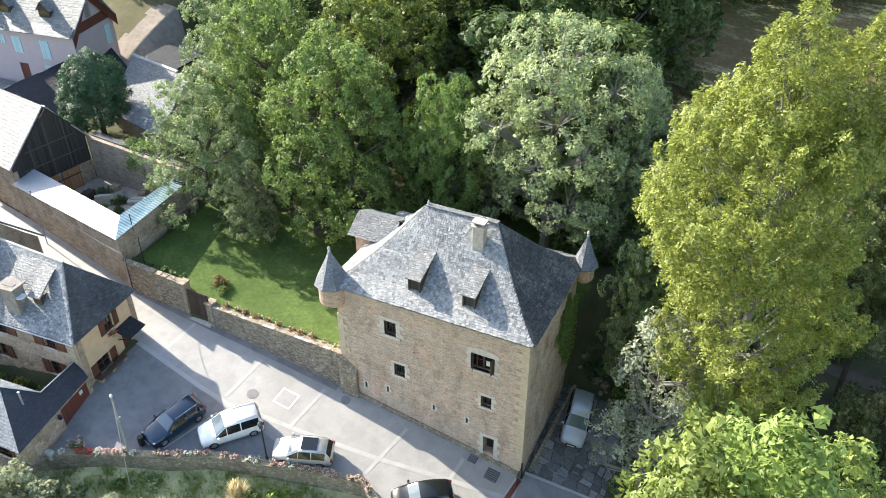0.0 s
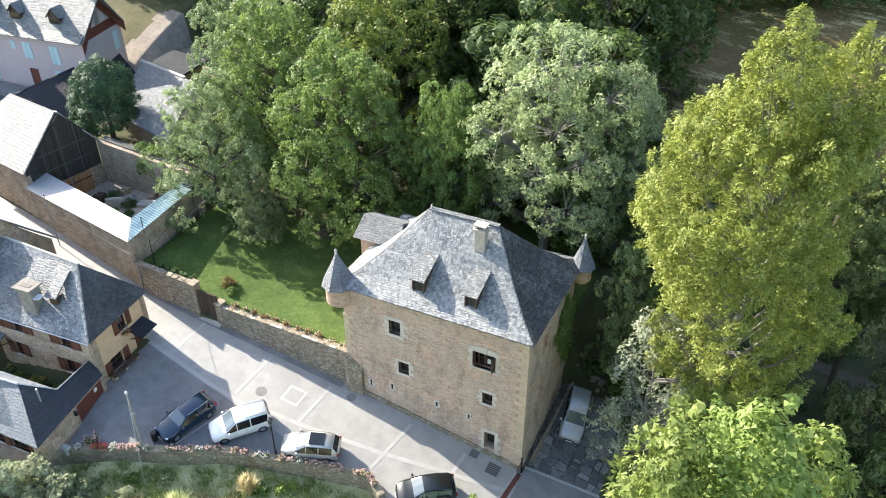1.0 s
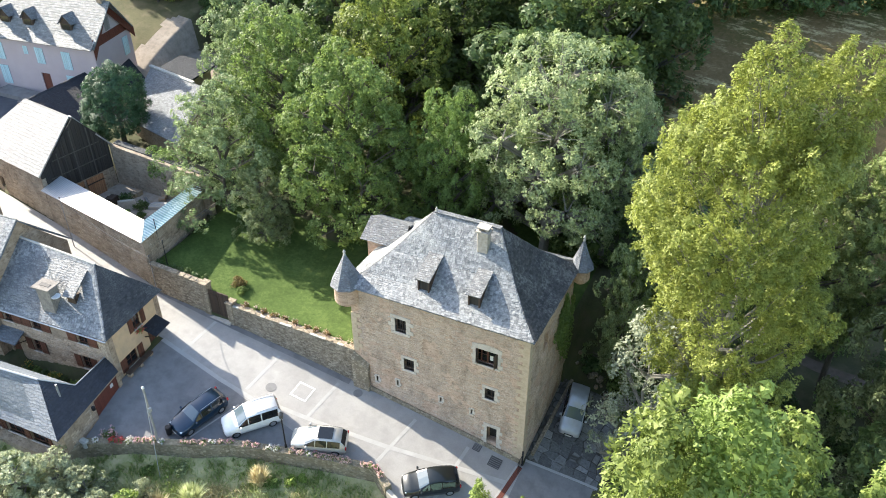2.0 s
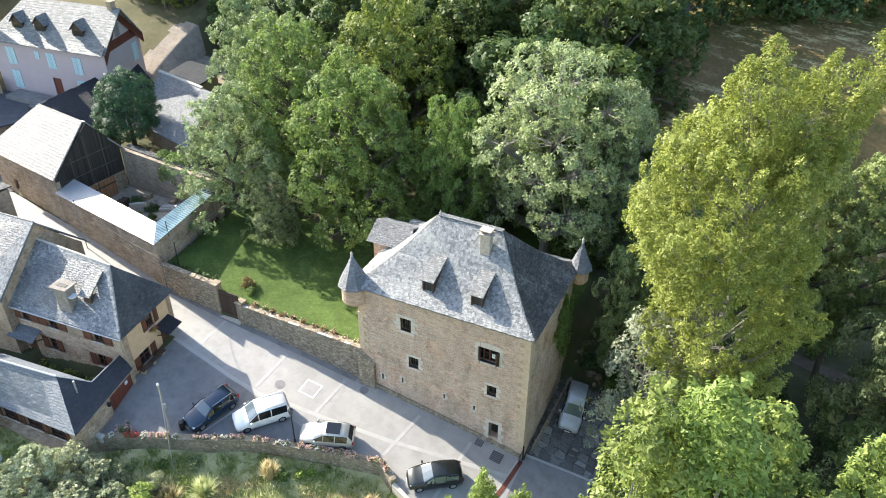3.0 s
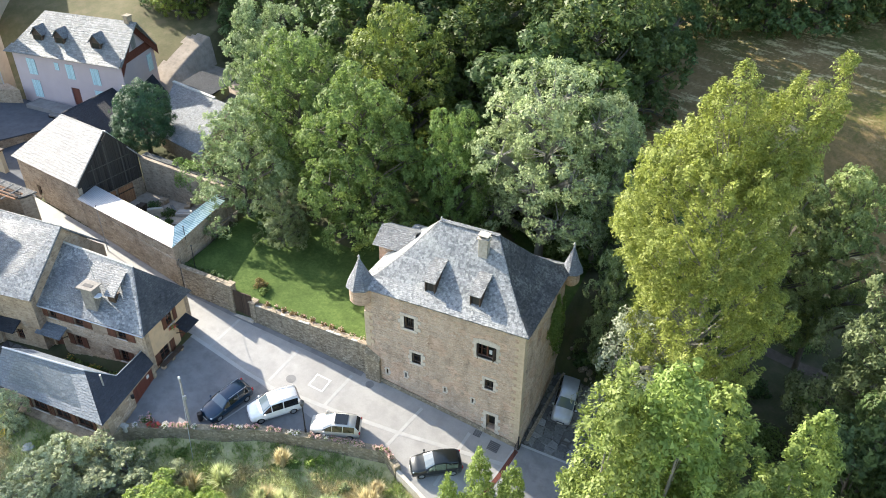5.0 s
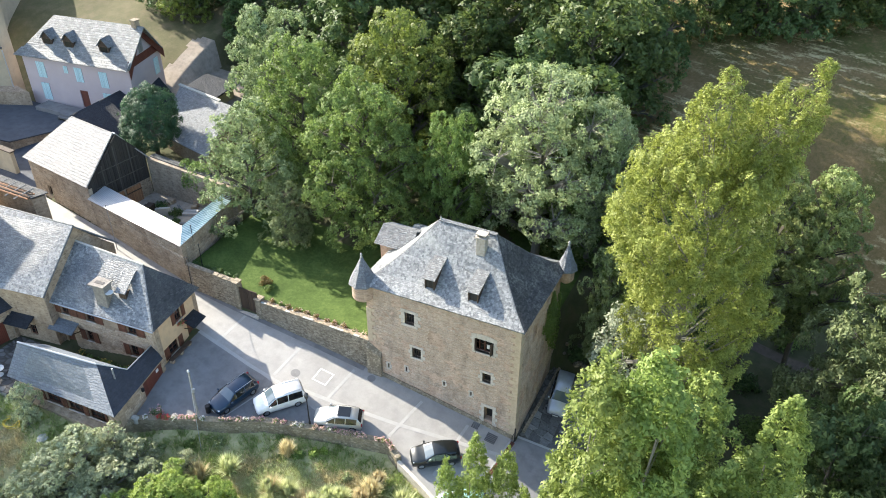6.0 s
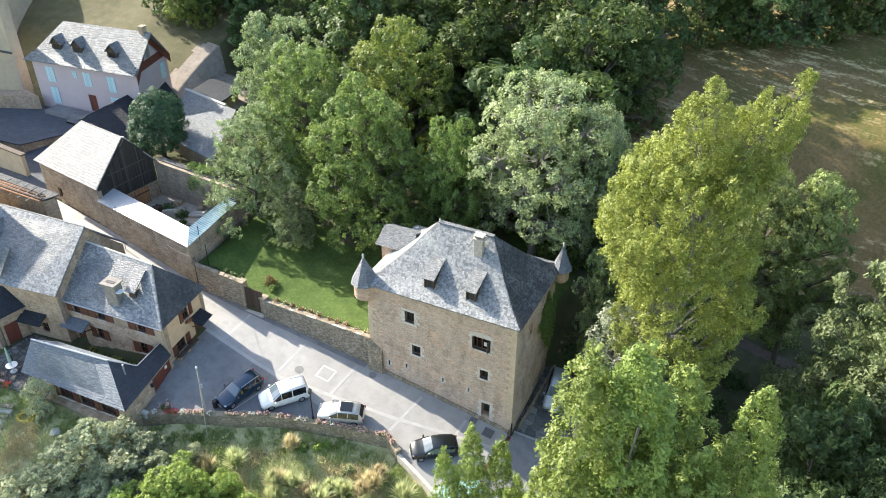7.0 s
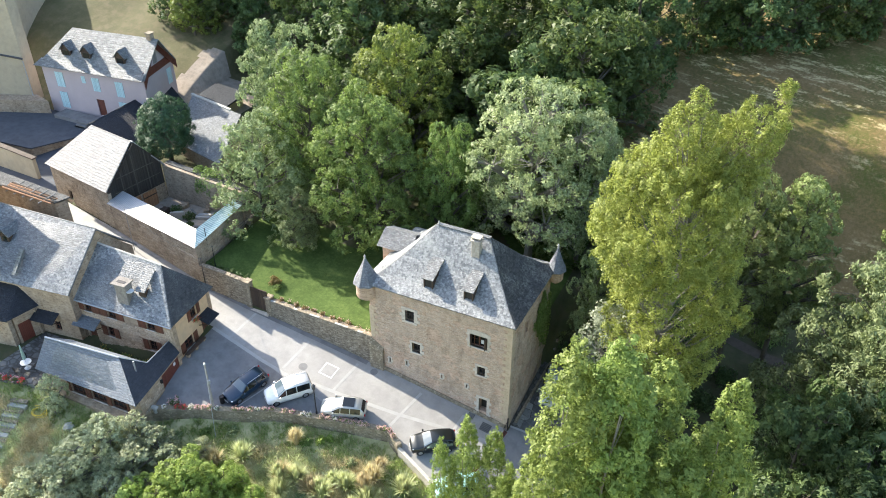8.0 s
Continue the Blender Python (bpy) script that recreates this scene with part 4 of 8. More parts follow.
# ---------------------------------------------------------------- tower house fittings
FRONT = wall_frame((TX0, 0), (TX1, 0))
for k, (a, b, c, d) in enumerate(TOWER_WINDOWS):
    a, b = a - TX0, b - TX0
    if k < 4:
        window_unit(tower_house, FRONT, a, b, c, d, 0.28, 2, 2, MAT_WOOD_DARK if k != 2 else MAT_WOOD, k in (0, 1, 3), "barred window in dressed stone" if k != 2 else "wide casement window under an arched stone lintel")
        surround(tower_house, FRONT, a, b, c, d, (0.46, 0.3, 0.3, 0.3)[k], (0.28, 0.24, 0.34, 0.24)[k], (0.24, 0.2, 0.14, 0.16)[k], k, 0.055, k == 2)
    elif k == 4:
        door = part("door", fit(box(a, b, 0.58, 0.65, c - 0.05, d), FRONT), MAT_WOOD_OLD, tower_house, "dark wooden door set back in the wall")
        part("handle", fit(tube((b - 0.1, 0.565, c + 1.0), (b - 0.1, 0.565, c + 1.14), 0.014), FRONT), MAT_IRON, door, "small iron handle")
        surround(tower_house, FRONT, a, b, c, d, 0.34, 0.3, 0.0, k, 0.055)
    else:
        surround(tower_house, FRONT, a, b, c, d, 0.17, 0.14, 0.12, k, 0.05)
        # black plate in place of the darkness inside the slit
        part("loophole_back", fit(box(a - 0.05, b + 0.05, 0.55, 0.6, c - 0.05, d + 0.05), FRONT), MAT_IRON, tower_house, "black plate standing in for the dark inside a loophole")

# open casement of the wide window, pale curtain behind
casement = part("casement", fit(box(0, 0.7, -0.02, 0.02, 6.3, 7.5), wall_frame((9.49, 0.26), (9.72, -0.36))), MAT_WOOD_DARK, tower_house, "opened dark wooden casement")

part("casement", fit(box(0, 0.6, -0.02, 0.02, 6.3, 7.5), wall_frame((11.05, 0.26), (10.95, -0.32))), MAT_WOOD_DARK, tower_house, "opened dark wooden casement")
part("notice", box(10.42, 10.66, 0.24, 0.26, 6.55, 6.95), MAT_CURTAIN, tower_house, "white card behind the window")
for u in (9.75, 10.2):
    part("mullion", box(u, u + 0.09, 0.22, 0.28, 6.24, 7.53), MAT_WOOD, tower_house, "brown wooden mullion")

# quoins: long and short blocks up the corners
for side in (0, 1):
    rng = random.Random(40 + side)
    z, k = (-2.9 if side else 3.6), 0
    top = 9.6 if side else 7.2
    while z < top:
        h = rng.uniform(0.3, 0.42)
        lf, ls = (0.75, 0.42) if k % 2 else (0.42, 0.75)
        x0, x1 = (TX1 - lf, TX1 + 0.05) if side else (TX0 - 0.05, TX0 + lf)
        bm = bmesh.new()
        if side:
            add_prism(bm, [(TX1 - lf, -0.05), (TX1 + 0.05, -0.05), (TX1 + 0.05, ls), (TX1 - 0.1, ls), (TX1 - 0.1, 0.1), (TX1 - lf, 0.1)], z, z + h - 0.012)
        else:
            add_prism(bm, [(TX0 - 0.05, -0.05), (TX0 + lf, -0.05), (TX0 + lf, 0.1), (TX0 + 0.1, 0.1), (TX0 + 0.1, ls), (TX0 - 0.05, ls)], z, z + h - 0.012)
        part("quoin", bm, MAT_QUOIN, tower_house)
        z, k = z + h, k + 1

# lower left foot: old masonry stub where the garden wall meets the tower
part("buttress", prism([(TX0 - 0.1, -0.42), (0.75, -0.3), (0.75, 0.02), (TX0 - 0.1, 0.02)], -1.2, [3.0, 2.2, 2.6, 3.4]), MAT_STONE_GREY, tower_house, "rough grey masonry buttress at the foot of the corner")
part("footing", prism([(0.75, -0.12), (13.2, -0.12), (13.2, 0.02), (0.75, 0.02)], -3.0, [0.35, -1.75, -1.75, 0.35]), MAT_STONE_GREY, tower_house, "darker projecting stone footing")


def turret(cx, cy, r, z_bot, z_eave, z_tip, sides):
    """Corbelled corner turret with a bell-shaped slate cap and a finial."""
    body = [(0.25, z_bot), (r * 0.72, z_bot + 0.2), (r * 0.93, z_bot + 0.38), (r, z_bot + 0.5), (r, z_bot + 0.56), (r, z_eave + 0.05)]
    tu = part("turret", lathe(body, 28, cx, cy), MAT_STONE, tower_house, "round corbelled corner turret")
    h = z_tip - z_eave
    cap = [(r + 0.24, z_eave - 0.1), (r + 0.26, z_eave - 0.02), (r * 0.98, z_eave + h * 0.24), (r * 0.62, z_eave + h * 0.52), (r * 0.3, z_eave + h * 0.8), (0.07, z_tip)]
    part("cap", lathe(cap, sides, cx, cy), MAT_SLATE_CAP, tu, "pointed bell-shaped slate cap")
    part("finial", lathe([(0.09, z_tip - 0.08), (0.1, z_tip + 0.02), (0.05, z_tip + 0.1), (0.11, z_tip + 0.2), (0.08, z_tip + 0.3), (0.02, z_tip + 0.4)], 10, cx, cy), MAT_STONE_LIGHT, tu, "weathered stone finial")


turret(-0.74, 0.1, 0.96, 7.8, 9.72, 12.1, 8)
turret(13.72, 9.3, 0.68, 8.2, 9.75, 12.0, 8)

# stair turret rising behind the west eave
annex = part("stair_turret", prism([(-1.75, 4.75), (1.2, 4.75), (1.2, 7.0), (-1.75, 7.0)], 5.0, [10.55, 10.55, 11.02, 11.02]), MAT_STONE, tower_house, "square stone stair turret")
part("roof", slab([(-2.15, 4.35, 10.5), (1.5, 4.35, 10.5), (1.5, 5.45, 12.02), (-1.75, 5.45, 12.02)], 0.12), MAT_SLATE, annex, "small slate pent roof")
part("roof", slab([(1.5, 7.4, 11.0), (-2.0, 7.4, 11.0), (-1.75, 5.45, 12.02), (1.5, 5.45, 12.02)], 0.12), MAT_SLATE, annex)


def roof_plane_z(y):
    return EAVE + 0.05 + (RIDGE - EAVE - 0.05) * piecewise((y + 0.47) / 5.12, ROOF_CURVE)


def roof_dormer(x0, x1, y0, y1, zt):
    """Shed dormer: a small dark hatch under a slate flap."""
    bm = bmesh.new()
    zb = roof_plane_z(y0) - 0.25
    za = roof_plane_z(y1)
    for a, b in ((x0, x0 + 0.1), (x1 - 0.1, x1)):
        v = [bm.verts.new(p) for p in ((a, y0, zb), (b, y0, zb), (b, y0, zt), (a, y0, zt), (a, y1, za - 0.3), (b, y1, za - 0.3), (b, y1, za), (a, y1, za))]
        for f in ((0, 1, 2, 3), (1, 5, 6, 2), (5, 4, 7, 6), (4, 0, 3, 7), (3, 2, 6, 7), (4, 5, 1, 0)):
            bm.faces.new([v[i] for i in f])
    d = part("dormer", bm, MAT_WOOD_DARK, tower_house, "small shed dormer with slate flap roof")
    part("flap_roof", slab([(x0 - 0.12, y0 - 0.22, zt - 0.02), (x1 + 0.12, y0 - 0.22, zt - 0.02), (x1 + 0.12, y1 + 0.1, za + 0.12), (x0 - 0.12, y1 + 0.1, za + 0.12)], 0.09), MAT_SLATE, d)
    part("hatch", box(x0 + 0.1, x1 - 0.1, y0 + 0.12, y0 + 0.17, zb, zt - 0.1), MAT_WOOD_OLD, d, "dark wooden hatch")


roof_dormer(4.72, 5.6, 0.62, 2.7, 11.55)
roof_dormer(8.52, 9.38, 0.62, 2.6, 11.5)

chimney = part("chimney", box(7.95, 8.7, 3.25, 3.85, 12.4, 14.55, 0.02), MAT_CHIMNEY, tower_house, "pale rendered chimney with stone cap")
part("cap", box(7.85, 8.8, 3.15, 3.95, 14.55, 14.68, 0.02), MAT_CHIMNEY, chimney)
for x in (8.0, 8.55):
    part("cap_support", box(x, x + 0.12, 3.3, 3.8, 14.68, 14.88), MAT_CHIMNEY, chimney)
part("cap_slab", box(7.88, 8.78, 3.2, 3.9, 14.88, 14.96, 0.01), MAT_CHIMNEY, chimney)

# ridge slates and hip cover strips
part("ridge", prism([(4.1, 4.45), (9.15, 4.4), (9.15, 4.8), (4.1, 4.85)], 14.42, [14.5, 14.5, 14.5, 14.5]), MAT_SLATE, tower_house, "ridge of overlapping slates")
part("ridge_finial", lathe([(0.1, 14.45), (0.06, 14.55), (0.09, 14.62), (0.02, 14.8)], 10, 4.2, 4.65), MAT_STONE_LIGHT, tower_house, "small finial on the ridge end")
part("eave_beam", box(6.2, 7.6, -0.1, 0.0, 9.42, 9.55), MAT_WOOD_DARK, tower_house, "weathered timber under the eave")


# ---------------------------------------------------------------- village houses
def shutter(t, m, u0, u1, z0, z1, material, label=""):
    bm = box(u0, u1, -0.06, -0.015, z0, z1)
    for z in (z0 + 0.18, z1 - 0.26):
        add_box(bm, u0 + 0.02, u1 - 0.02, -0.085, -0.06, z, z + 0.08)
    part("shutter", fit(bm, m), material, t, label)


def shuttered(t, m, u0, u1, z0, z1, w=0.5, material=None, curtain=True, cols=2):
    """A window with an opened shutter on either side and pale curtains."""
    win = window_unit(t, m, u0, u1, z0, z1, 0.14, cols, 2, material or MAT_WOOD)
    if curtain:
        for a, b in ((u0 + 0.09, u0 + (u1 - u0) * 0.38), (u1 - (u1 - u0) * 0.38, u1 - 0.09)):
            part("curtain", fit(box(a, b, 0.3, 0.32, z0 + 0.06, z1 - 0.06), m), MAT_CURTAIN, win, "white curtain")
    if w:
        shutter(t, m, u0 - w - 0.02, u0 - 0.02, z0, z1, material or MAT_WOOD)
        shutter(t, m, u1 + 0.02, u1 + w + 0.02, z0, z1, material or MAT_WOOD)
    part("sill", fit(box(u0 - 0.08, u1 + 0.08, -0.1, 0.14, z0 - 0.09, z0, 0.01), m), MAT_ASHLAR, win)


def canopy(t, m, u0, u1, z, out, drop, roof, label):
    bm = slab([(u0, -out, z - drop), (u1, -out, z - drop), (u1, 0.0, z), (u0, 0.0, z)], 0.1)
    c = part("canopy", fit(bm, m), roof, t, label)
    for u in (u0 + 0.08, u1 - 0.16):
        part("bracket", fit(tube((u + 0.04, -0.02, z - 1.0), (u + 0.04, -out * 0.85, z - drop - 0.1), 0.045, None, 6), m), MAT_WOOD_DARK, c, "wooden bracket")


def pitched_dormer(t, m, u0, u1, v0, z0, h, depth, roof, wall, win=True):
    """Gabled roof dormer in wall axes: front at v0, running back into the roof."""
    mid = (u0 + u1) / 2
    bm = bmesh.new()
    add_prism(bm, [(u0, v0), (u1, v0), (u1, v0 + depth), (u0, v0 + depth)], z0, z0 + h)
    f = [bm.verts.new(p) for p in ((u0, v0, z0 + h), (u1, v0, z0 + h), (mid, v0, z0 + h + (u1 - u0) * 0.55))]
    b = [bm.verts.new(p) for p in ((u0, v0 + depth, z0 + h), (u1, v0 + depth, z0 + h), (mid, v0 + depth, z0 + h + (u1 - u0) * 0.55))]
    bm.faces.new(f)
    bm.faces.new(b[::-1])
    d = part("dormer", fit(bm, m), wall, t, "small gabled roof dormer")
    zr, o = z0 + h + (u1 - u0) * 0.55 + 0.08, 0.15
    k = (u1 - u0) / 2 + o
    zl = zr - k * 1.1
    bm = slab([(u0 - o, v0 - 0.2, zl), (mid, v0 - 0.2, zr), (mid, v0 + depth, zr), (u0 - o, v0 + depth, zl)], -0.07)
    part("roof", fit(bm, m), roof, d)
    bm = slab([(mid, v0 - 0.2, zr), (u1 + o, v0 - 0.2, zl), (u1 + o, v0 + depth, zl), (mid, v0 + depth, zr)], -0.07)
    part("roof", fit(bm, m), roof, d)
    if win:
        part("window", fit(box(u0 + 0.14, u1 - 0.14, v0 - 0.03, v0 + 0.02, z0 + 0.15, z0 + h), m), MAT_WOOD_DARK, d, "dark wooden dormer window")
        part("pane", fit(box(u0 + 0.24, u1 - 0.24, v0 - 0.04, v0 - 0.03, z0 + 0.25, z0 + h - 0.1), m), MAT_GLASS, d, "small dark pane")
    return d


# --- cottage
CF, CE = ((-27.0, -9.6), (-16.2, -8.8)), ((-16.2, -8.8), (-16.9, -2.9))
cot_front = [(0.55, 1.45, 4.25, 5.25), (3.35, 4.35, 4.25, 5.25), (7.85, 8.85, 4.2, 5.3), (2.75, 3.55, 1.8, 2.95), (7.6, 8.5, 1.6, 2.8), (0.25, 1.2, 0.3, 2.25)]
cot_east = [(1.2, 2.5, 1.5, 2.65), (2.75, 3.65, 4.1, 5.4), (4.0, 4.9, 1.2, 3.25)]
# right hip faces away from the sun, so it takes the shade-dark slate
cottage = house("cottage", "stone and cream rendered cottage with grey slate hipped roof", [CF[0], CF[1], CE[1], (-27.3, -3.3)], [-1.0, -1.0, 0.8, 1.0], 5.6, 9.35,
                [(-27.9, -5.6), (-19.1, -5.8)], [MAT_STONE_TAN, MAT_RENDER_CREAM, MAT_STONE_TAN, MAT_STONE_TAN], MAT_SLATE_OLD, hips=(False, MAT_SLATE_MOSS_SHADE), part_walls={0: cot_front, 1: cot_east})
mf, me_ = wall_frame(*CF), wall_frame(*CE)
for k, h in enumerate(cot_front[:5]):
    shuttered(cottage, mf, *h, 0.9 if k < 3 else 0.62)
for h in cot_east[:2]:
    shuttered(cottage, me_, *h, 0.62 if h[2] < 3 else 0.48)
for m, (u0, u1, z0, z1) in ((mf, cot_front[5]), (me_, cot_east[2])):
    d = part("door", fit(box(u0, u1, 0.12, 0.19, z0, z1), m), MAT_WOOD, cottage, "red-brown boarded door")
    part("handle", fit(tube((u1 - 0.12, 0.08, z0 + 1.0), (u1 - 0.12, 0.08, z0 + 1.15), 0.015), m), MAT_IRON, d, "iron handle")
canopy(cottage, mf, -0.5, 2.2, 3.55, 1.15, 0.55, MAT_SLATE_SMOOTH, "slate canopy over the cottage door")
canopy(cottage, me_, 3.5, 5.3, 3.75, 1.25, 0.5, MAT_SLATE_DARK, "dark slate canopy over the street door")
part("quoin_strip", fit(box(-0.03, 0.32, -0.025, 0.3, 0.5, 5.5), me_), MAT_STONE_TAN, cottage, "stone corner of the rendered gable")
chim = part("chimney", prism([(-22.1, -9.0), (-20.9, -8.9), (-21.0, -8.0), (-22.2, -8.1)], 5.9, 8.35), MAT_CHIMNEY_OLD, cottage, "stout rubble chimney with stone cap")
part("cap", prism([(-22.35, -9.2), (-20.75, -9.05), (-20.85, -7.8), (-22.45, -7.95)], 8.35, 8.47), MAT_CHIMNEY_OLD, chim)
# flat black slab stands for the darkness down the flue
part("flue", prism([(-22.0, -8.75), (-21.1, -8.68), (-21.15, -8.35), (-22.05, -8.42)], 8.47, 8.5), MAT_IRON, chim, "black plate standing in for the dark flue opening")
part("aerial", tube((-21.6, -7.8, 8.2), (-21.6, -7.8, 10.9), 0.02, 0.015, 6), MAT_ZINC, cottage, "thin metal aerial")
part("aerial_dish", lathe([(0.05, 7.6), (0.32, 7.64), (0.36, 7.72), (0.33, 7.73), (0.05, 7.68)], 16, -20.75, -8.55), MAT_CURTAIN, cottage, "pale satellite dish")
bm = slab([(-20.3, -8.35, 7.75), (-19.3, -8.25, 7.75), (-19.5, -6.3, 9.0), (-20.5, -6.4, 9.0)], 0.1)
dm = part("dormer", bm, MAT_SLATE_OLD, cottage, "slate flap dormer")
part("dormer_front", prism([(-20.2, -8.1), (-19.45, -8.05), (-19.5, -7.4), (-20.25, -7.45)], 6.6, 7.68), MAT_WOOD_DARK, dm, "dark dormer opening")
part("ridge_cap", tube((-27.9, -5.6, 9.33), (-19.1, -5.8, 9.33), 0.1, None, 8), MAT_STONE_LIGHT, cottage, "pale mortared ridge")
part("gutter", tube((-27.6, -10.0, 5.5), (-15.9, -9.18, 5.5), 0.07, None, 6), MAT_ZINC, cottage, "zinc gutter")

# --- tall house behind
TH = ((-42.0, -12.5), (-27.0, -10.4))
tall_house = house("tall_house", "tall stone house with a steep grey slate roof", [TH[0], TH[1], (-27.6, -1.6), (-42.0, -2.0)], -1.0, 6.6, 11.0,
                   [(-43.0, -6.5), (-27.0, -5.6)], MAT_STONE_TAN, MAT_SLATE_OLD, hips=(False, False), part_walls={0: [(12.2, 13.0, 1.5, 2.6)]})
mt = wall_frame(*TH)
window_unit(tall_house, mt, 12.2, 13.0, 1.5, 2.6, 0.14, 2, 2, MAT_WOOD)
bm = bmesh.new()
v = [bm.verts.new(p) for p in ((-27.0, -10.38, 6.55), (-27.6, -1.62, 6.55), (-27.25, -5.65, 10.9), (-27.5, -10.38, 6.55), (-28.1, -1.62, 6.55), (-27.75, -5.65, 10.9))]
for f in ((0, 1, 2), (5, 4, 3), (0, 3, 4, 1), (1, 4, 5, 2), (2, 5, 3, 0)):
    bm.faces.new([v[i] for i in f])
part("gable", bm, MAT_STONE_TAN, tall_house, "rubble gable above the lower roof")
canopy(tall_house, mt, 10.6, 13.2, 3.75, 1.2, 0.55, MAT_SLATE_DARK, "slate canopy over the tall house's door")
pitched_dormer(tall_house, mt, 6.0, 7.0, 2.6, 8.7, 1.0, 2.2, MAT_SLATE_OLD, MAT_WOOD_DARK)
part("stepped_verge", slab([(-33.0, -11.2, 7.3), (-32.6, -11.15, 7.3), (-33.1, -9.2, 8.9), (-33.5, -9.25, 8.9)], -0.25), MAT_SLATE_PALE, tall_house, "raised slate-covered verge")
part("ridge_cap", tube((-43.0, -6.5, 10.98), (-27.0, -5.6, 10.98), 0.09, None, 8), MAT_SLATE_PALE, tall_house, "ridge of pale slates")

# --- unseen taller house next door, added so that its shade falls on the roofs
shade_house = thing("neighbour_house", "unseen tall stone house with a steep slate roof, added to shade the roofs", "house")
bm = bmesh.new()
for x in (-54.0, -42.5):
    for p in ((x, -13.0, -1.0), (x, -5.3, -1.0), (x, -5.3, 16.8), (x, -13.0, 9.6)):
        bm.verts.new(p)
bm.verts.ensure_lookup_table()
for f in ((0, 1, 2, 3), (7, 6, 5, 4), (0, 4, 5, 1), (1, 5, 6, 2), (2, 6, 7, 3), (3, 7, 4, 0)):
    bm.faces.new([bm.verts[i] for i in f])
part("wall", bm, MAT_STONE_TAN, shade_house)
part("roof", slab([(-54.2, -13.4, 9.35), (-42.3, -13.4, 9.35), (-42.3, -5.2, 17.05), (-54.2, -5.2, 17.05)], 0.12), MAT_SLATE_OLD, shade_house)

# --- side wing with the red doors
wing = house("side_wing", "stone wing with dark slate roof and red doors", [(-40.0, -15.6), (-32.0, -13.9), (-31.4, -10.9), (-40.0, -12.6)], -1.0, 4.2, 6.2,
             [(-40.0, -12.0), (-33.0, -11.0)], MAT_STONE_TAN, MAT_SLATE_DARK, hips=(False, True), part_walls={1: [(0.75, 2.0, 0.8, 3.1)]})
mw = wall_frame((-32.0, -13.9), (-31.4, -10.9))
part("door", fit(box(0.75, 2.0, 0.1, 0.16, 0.8, 3.1), mw), MAT_WOOD_RED, wing, "red-brown painted double door")

# --- garage house with its smooth slate roof
GF, GE = ((-25.4, -15.9), (-14.42, -15.4)), ((-14.42, -15.4), (-15.78, -8.9))
garage = thing("garage_house", "low stone outbuilding with a smooth dark slate roof", "house")
gw = [(2.9, 4.6, 0.75, 1.95), (5.3, 7.0, 0.75, 1.95), (7.6, 9.3, 0.75, 1.95)]
part("wall", wall_with_holes(*GF, -4.5, 2.55, 0.45, gw), MAT_STONE_TAN, garage)
part("wall", wall_with_holes((-14.52, -14.9), GE[1], -0.8, 2.55, 0.45, [(2.95, 5.8, -0.75, 2.42)]), MAT_STONE_TAN, garage)
part("wall", wall_with_holes((-18.0, -12.2), (-25.2, -13.2), -0.8, 3.1, 0.4, []), MAT_STONE_TAN, garage)
part("wall", wall_with_holes((-25.3, -13.3), (-25.45, -15.4), -3.5, (3.1, 2.6), 0.4, []), MAT_STONE_TAN, garage)
RP = (-17.6, -13.8, 5.1)
EC = (-14.3, -15.95, 2.55)
part("roof", slab([(-25.9, -16.4, 2.55), EC, RP, (-25.6, -14.7, 5.1)], 0.09), MAT_SLATE_SMOOTH, garage)
# east slope: shade painted in through the darker slate copy
part("roof", slab([EC, (-15.75, -8.95, 2.55), (-16.95, -8.75, 3.45), (-16.4, -12.1, 3.6), RP], 0.09), MAT_SLATE_SMOOTH_SHADE, garage, "blue-grey slate slope over the garage door, shade in its colour")
part("roof", slab([(-16.4, -12.1, 3.6), (-25.3, -12.6, 3.3), (-25.6, -14.7, 5.1), RP], 0.09), MAT_SLATE_SMOOTH, garage)
part("ridge_cap", tube((-25.6, -14.7, 5.1), RP, 0.08, None, 6), MAT_ZINC, garage, "zinc ridge strip")
part("flashing", tube(RP, (-16.4, -12.1, 3.62), 0.05, None, 6), MAT_ZINC, garage, "zinc edge flashing")
part("flashing", tube((-16.4, -12.1, 3.62), (-16.95, -8.75, 3.47), 0.05, None, 6), MAT_ZINC, garage, "zinc edge flashing")
mg = wall_frame((-14.52, -14.9), GE[1])
gd = part("garage_door", fit(box(2.95, 5.8, 0.12, 0.2, 0.2, 2.42), mg), MAT_WOOD_RED, garage, "red-brown boarded garage door")
bm = lathe([(0.13, -0.03), (0.2, -0.03), (0.2, 0.03), (0.13, 0.03)], 4)
bm.transform(Matrix.Rotation(radians(90), 4, "X") @ Matrix.Rotation(radians(45), 4, "Z"))
bm.transform(Matrix.Translation((5.1, 0.08, 2.0)))
part("door_wreath", fit(bm, mg), MAT_CURTAIN, gd, "pale square ornament on the door")
part("wall_lamp", fit(lathe([(0.06, 2.0), (0.14, 2.08), (0.14, 2.36), (0.03, 2.45)], 10, 2.55, -0.2), mg), MAT_IRON, garage, "dark wall lantern")
part("vent_pipe", tube((-16.3, -13.5, 3.4), (-16.3, -13.5, 4.9), 0.07), MAT_ZINC, garage, "metal vent pipe")
mgf = wall_frame(*GF)
for h in gw:
    shuttered(garage, mgf, *h, 0.28, None, False, 3)
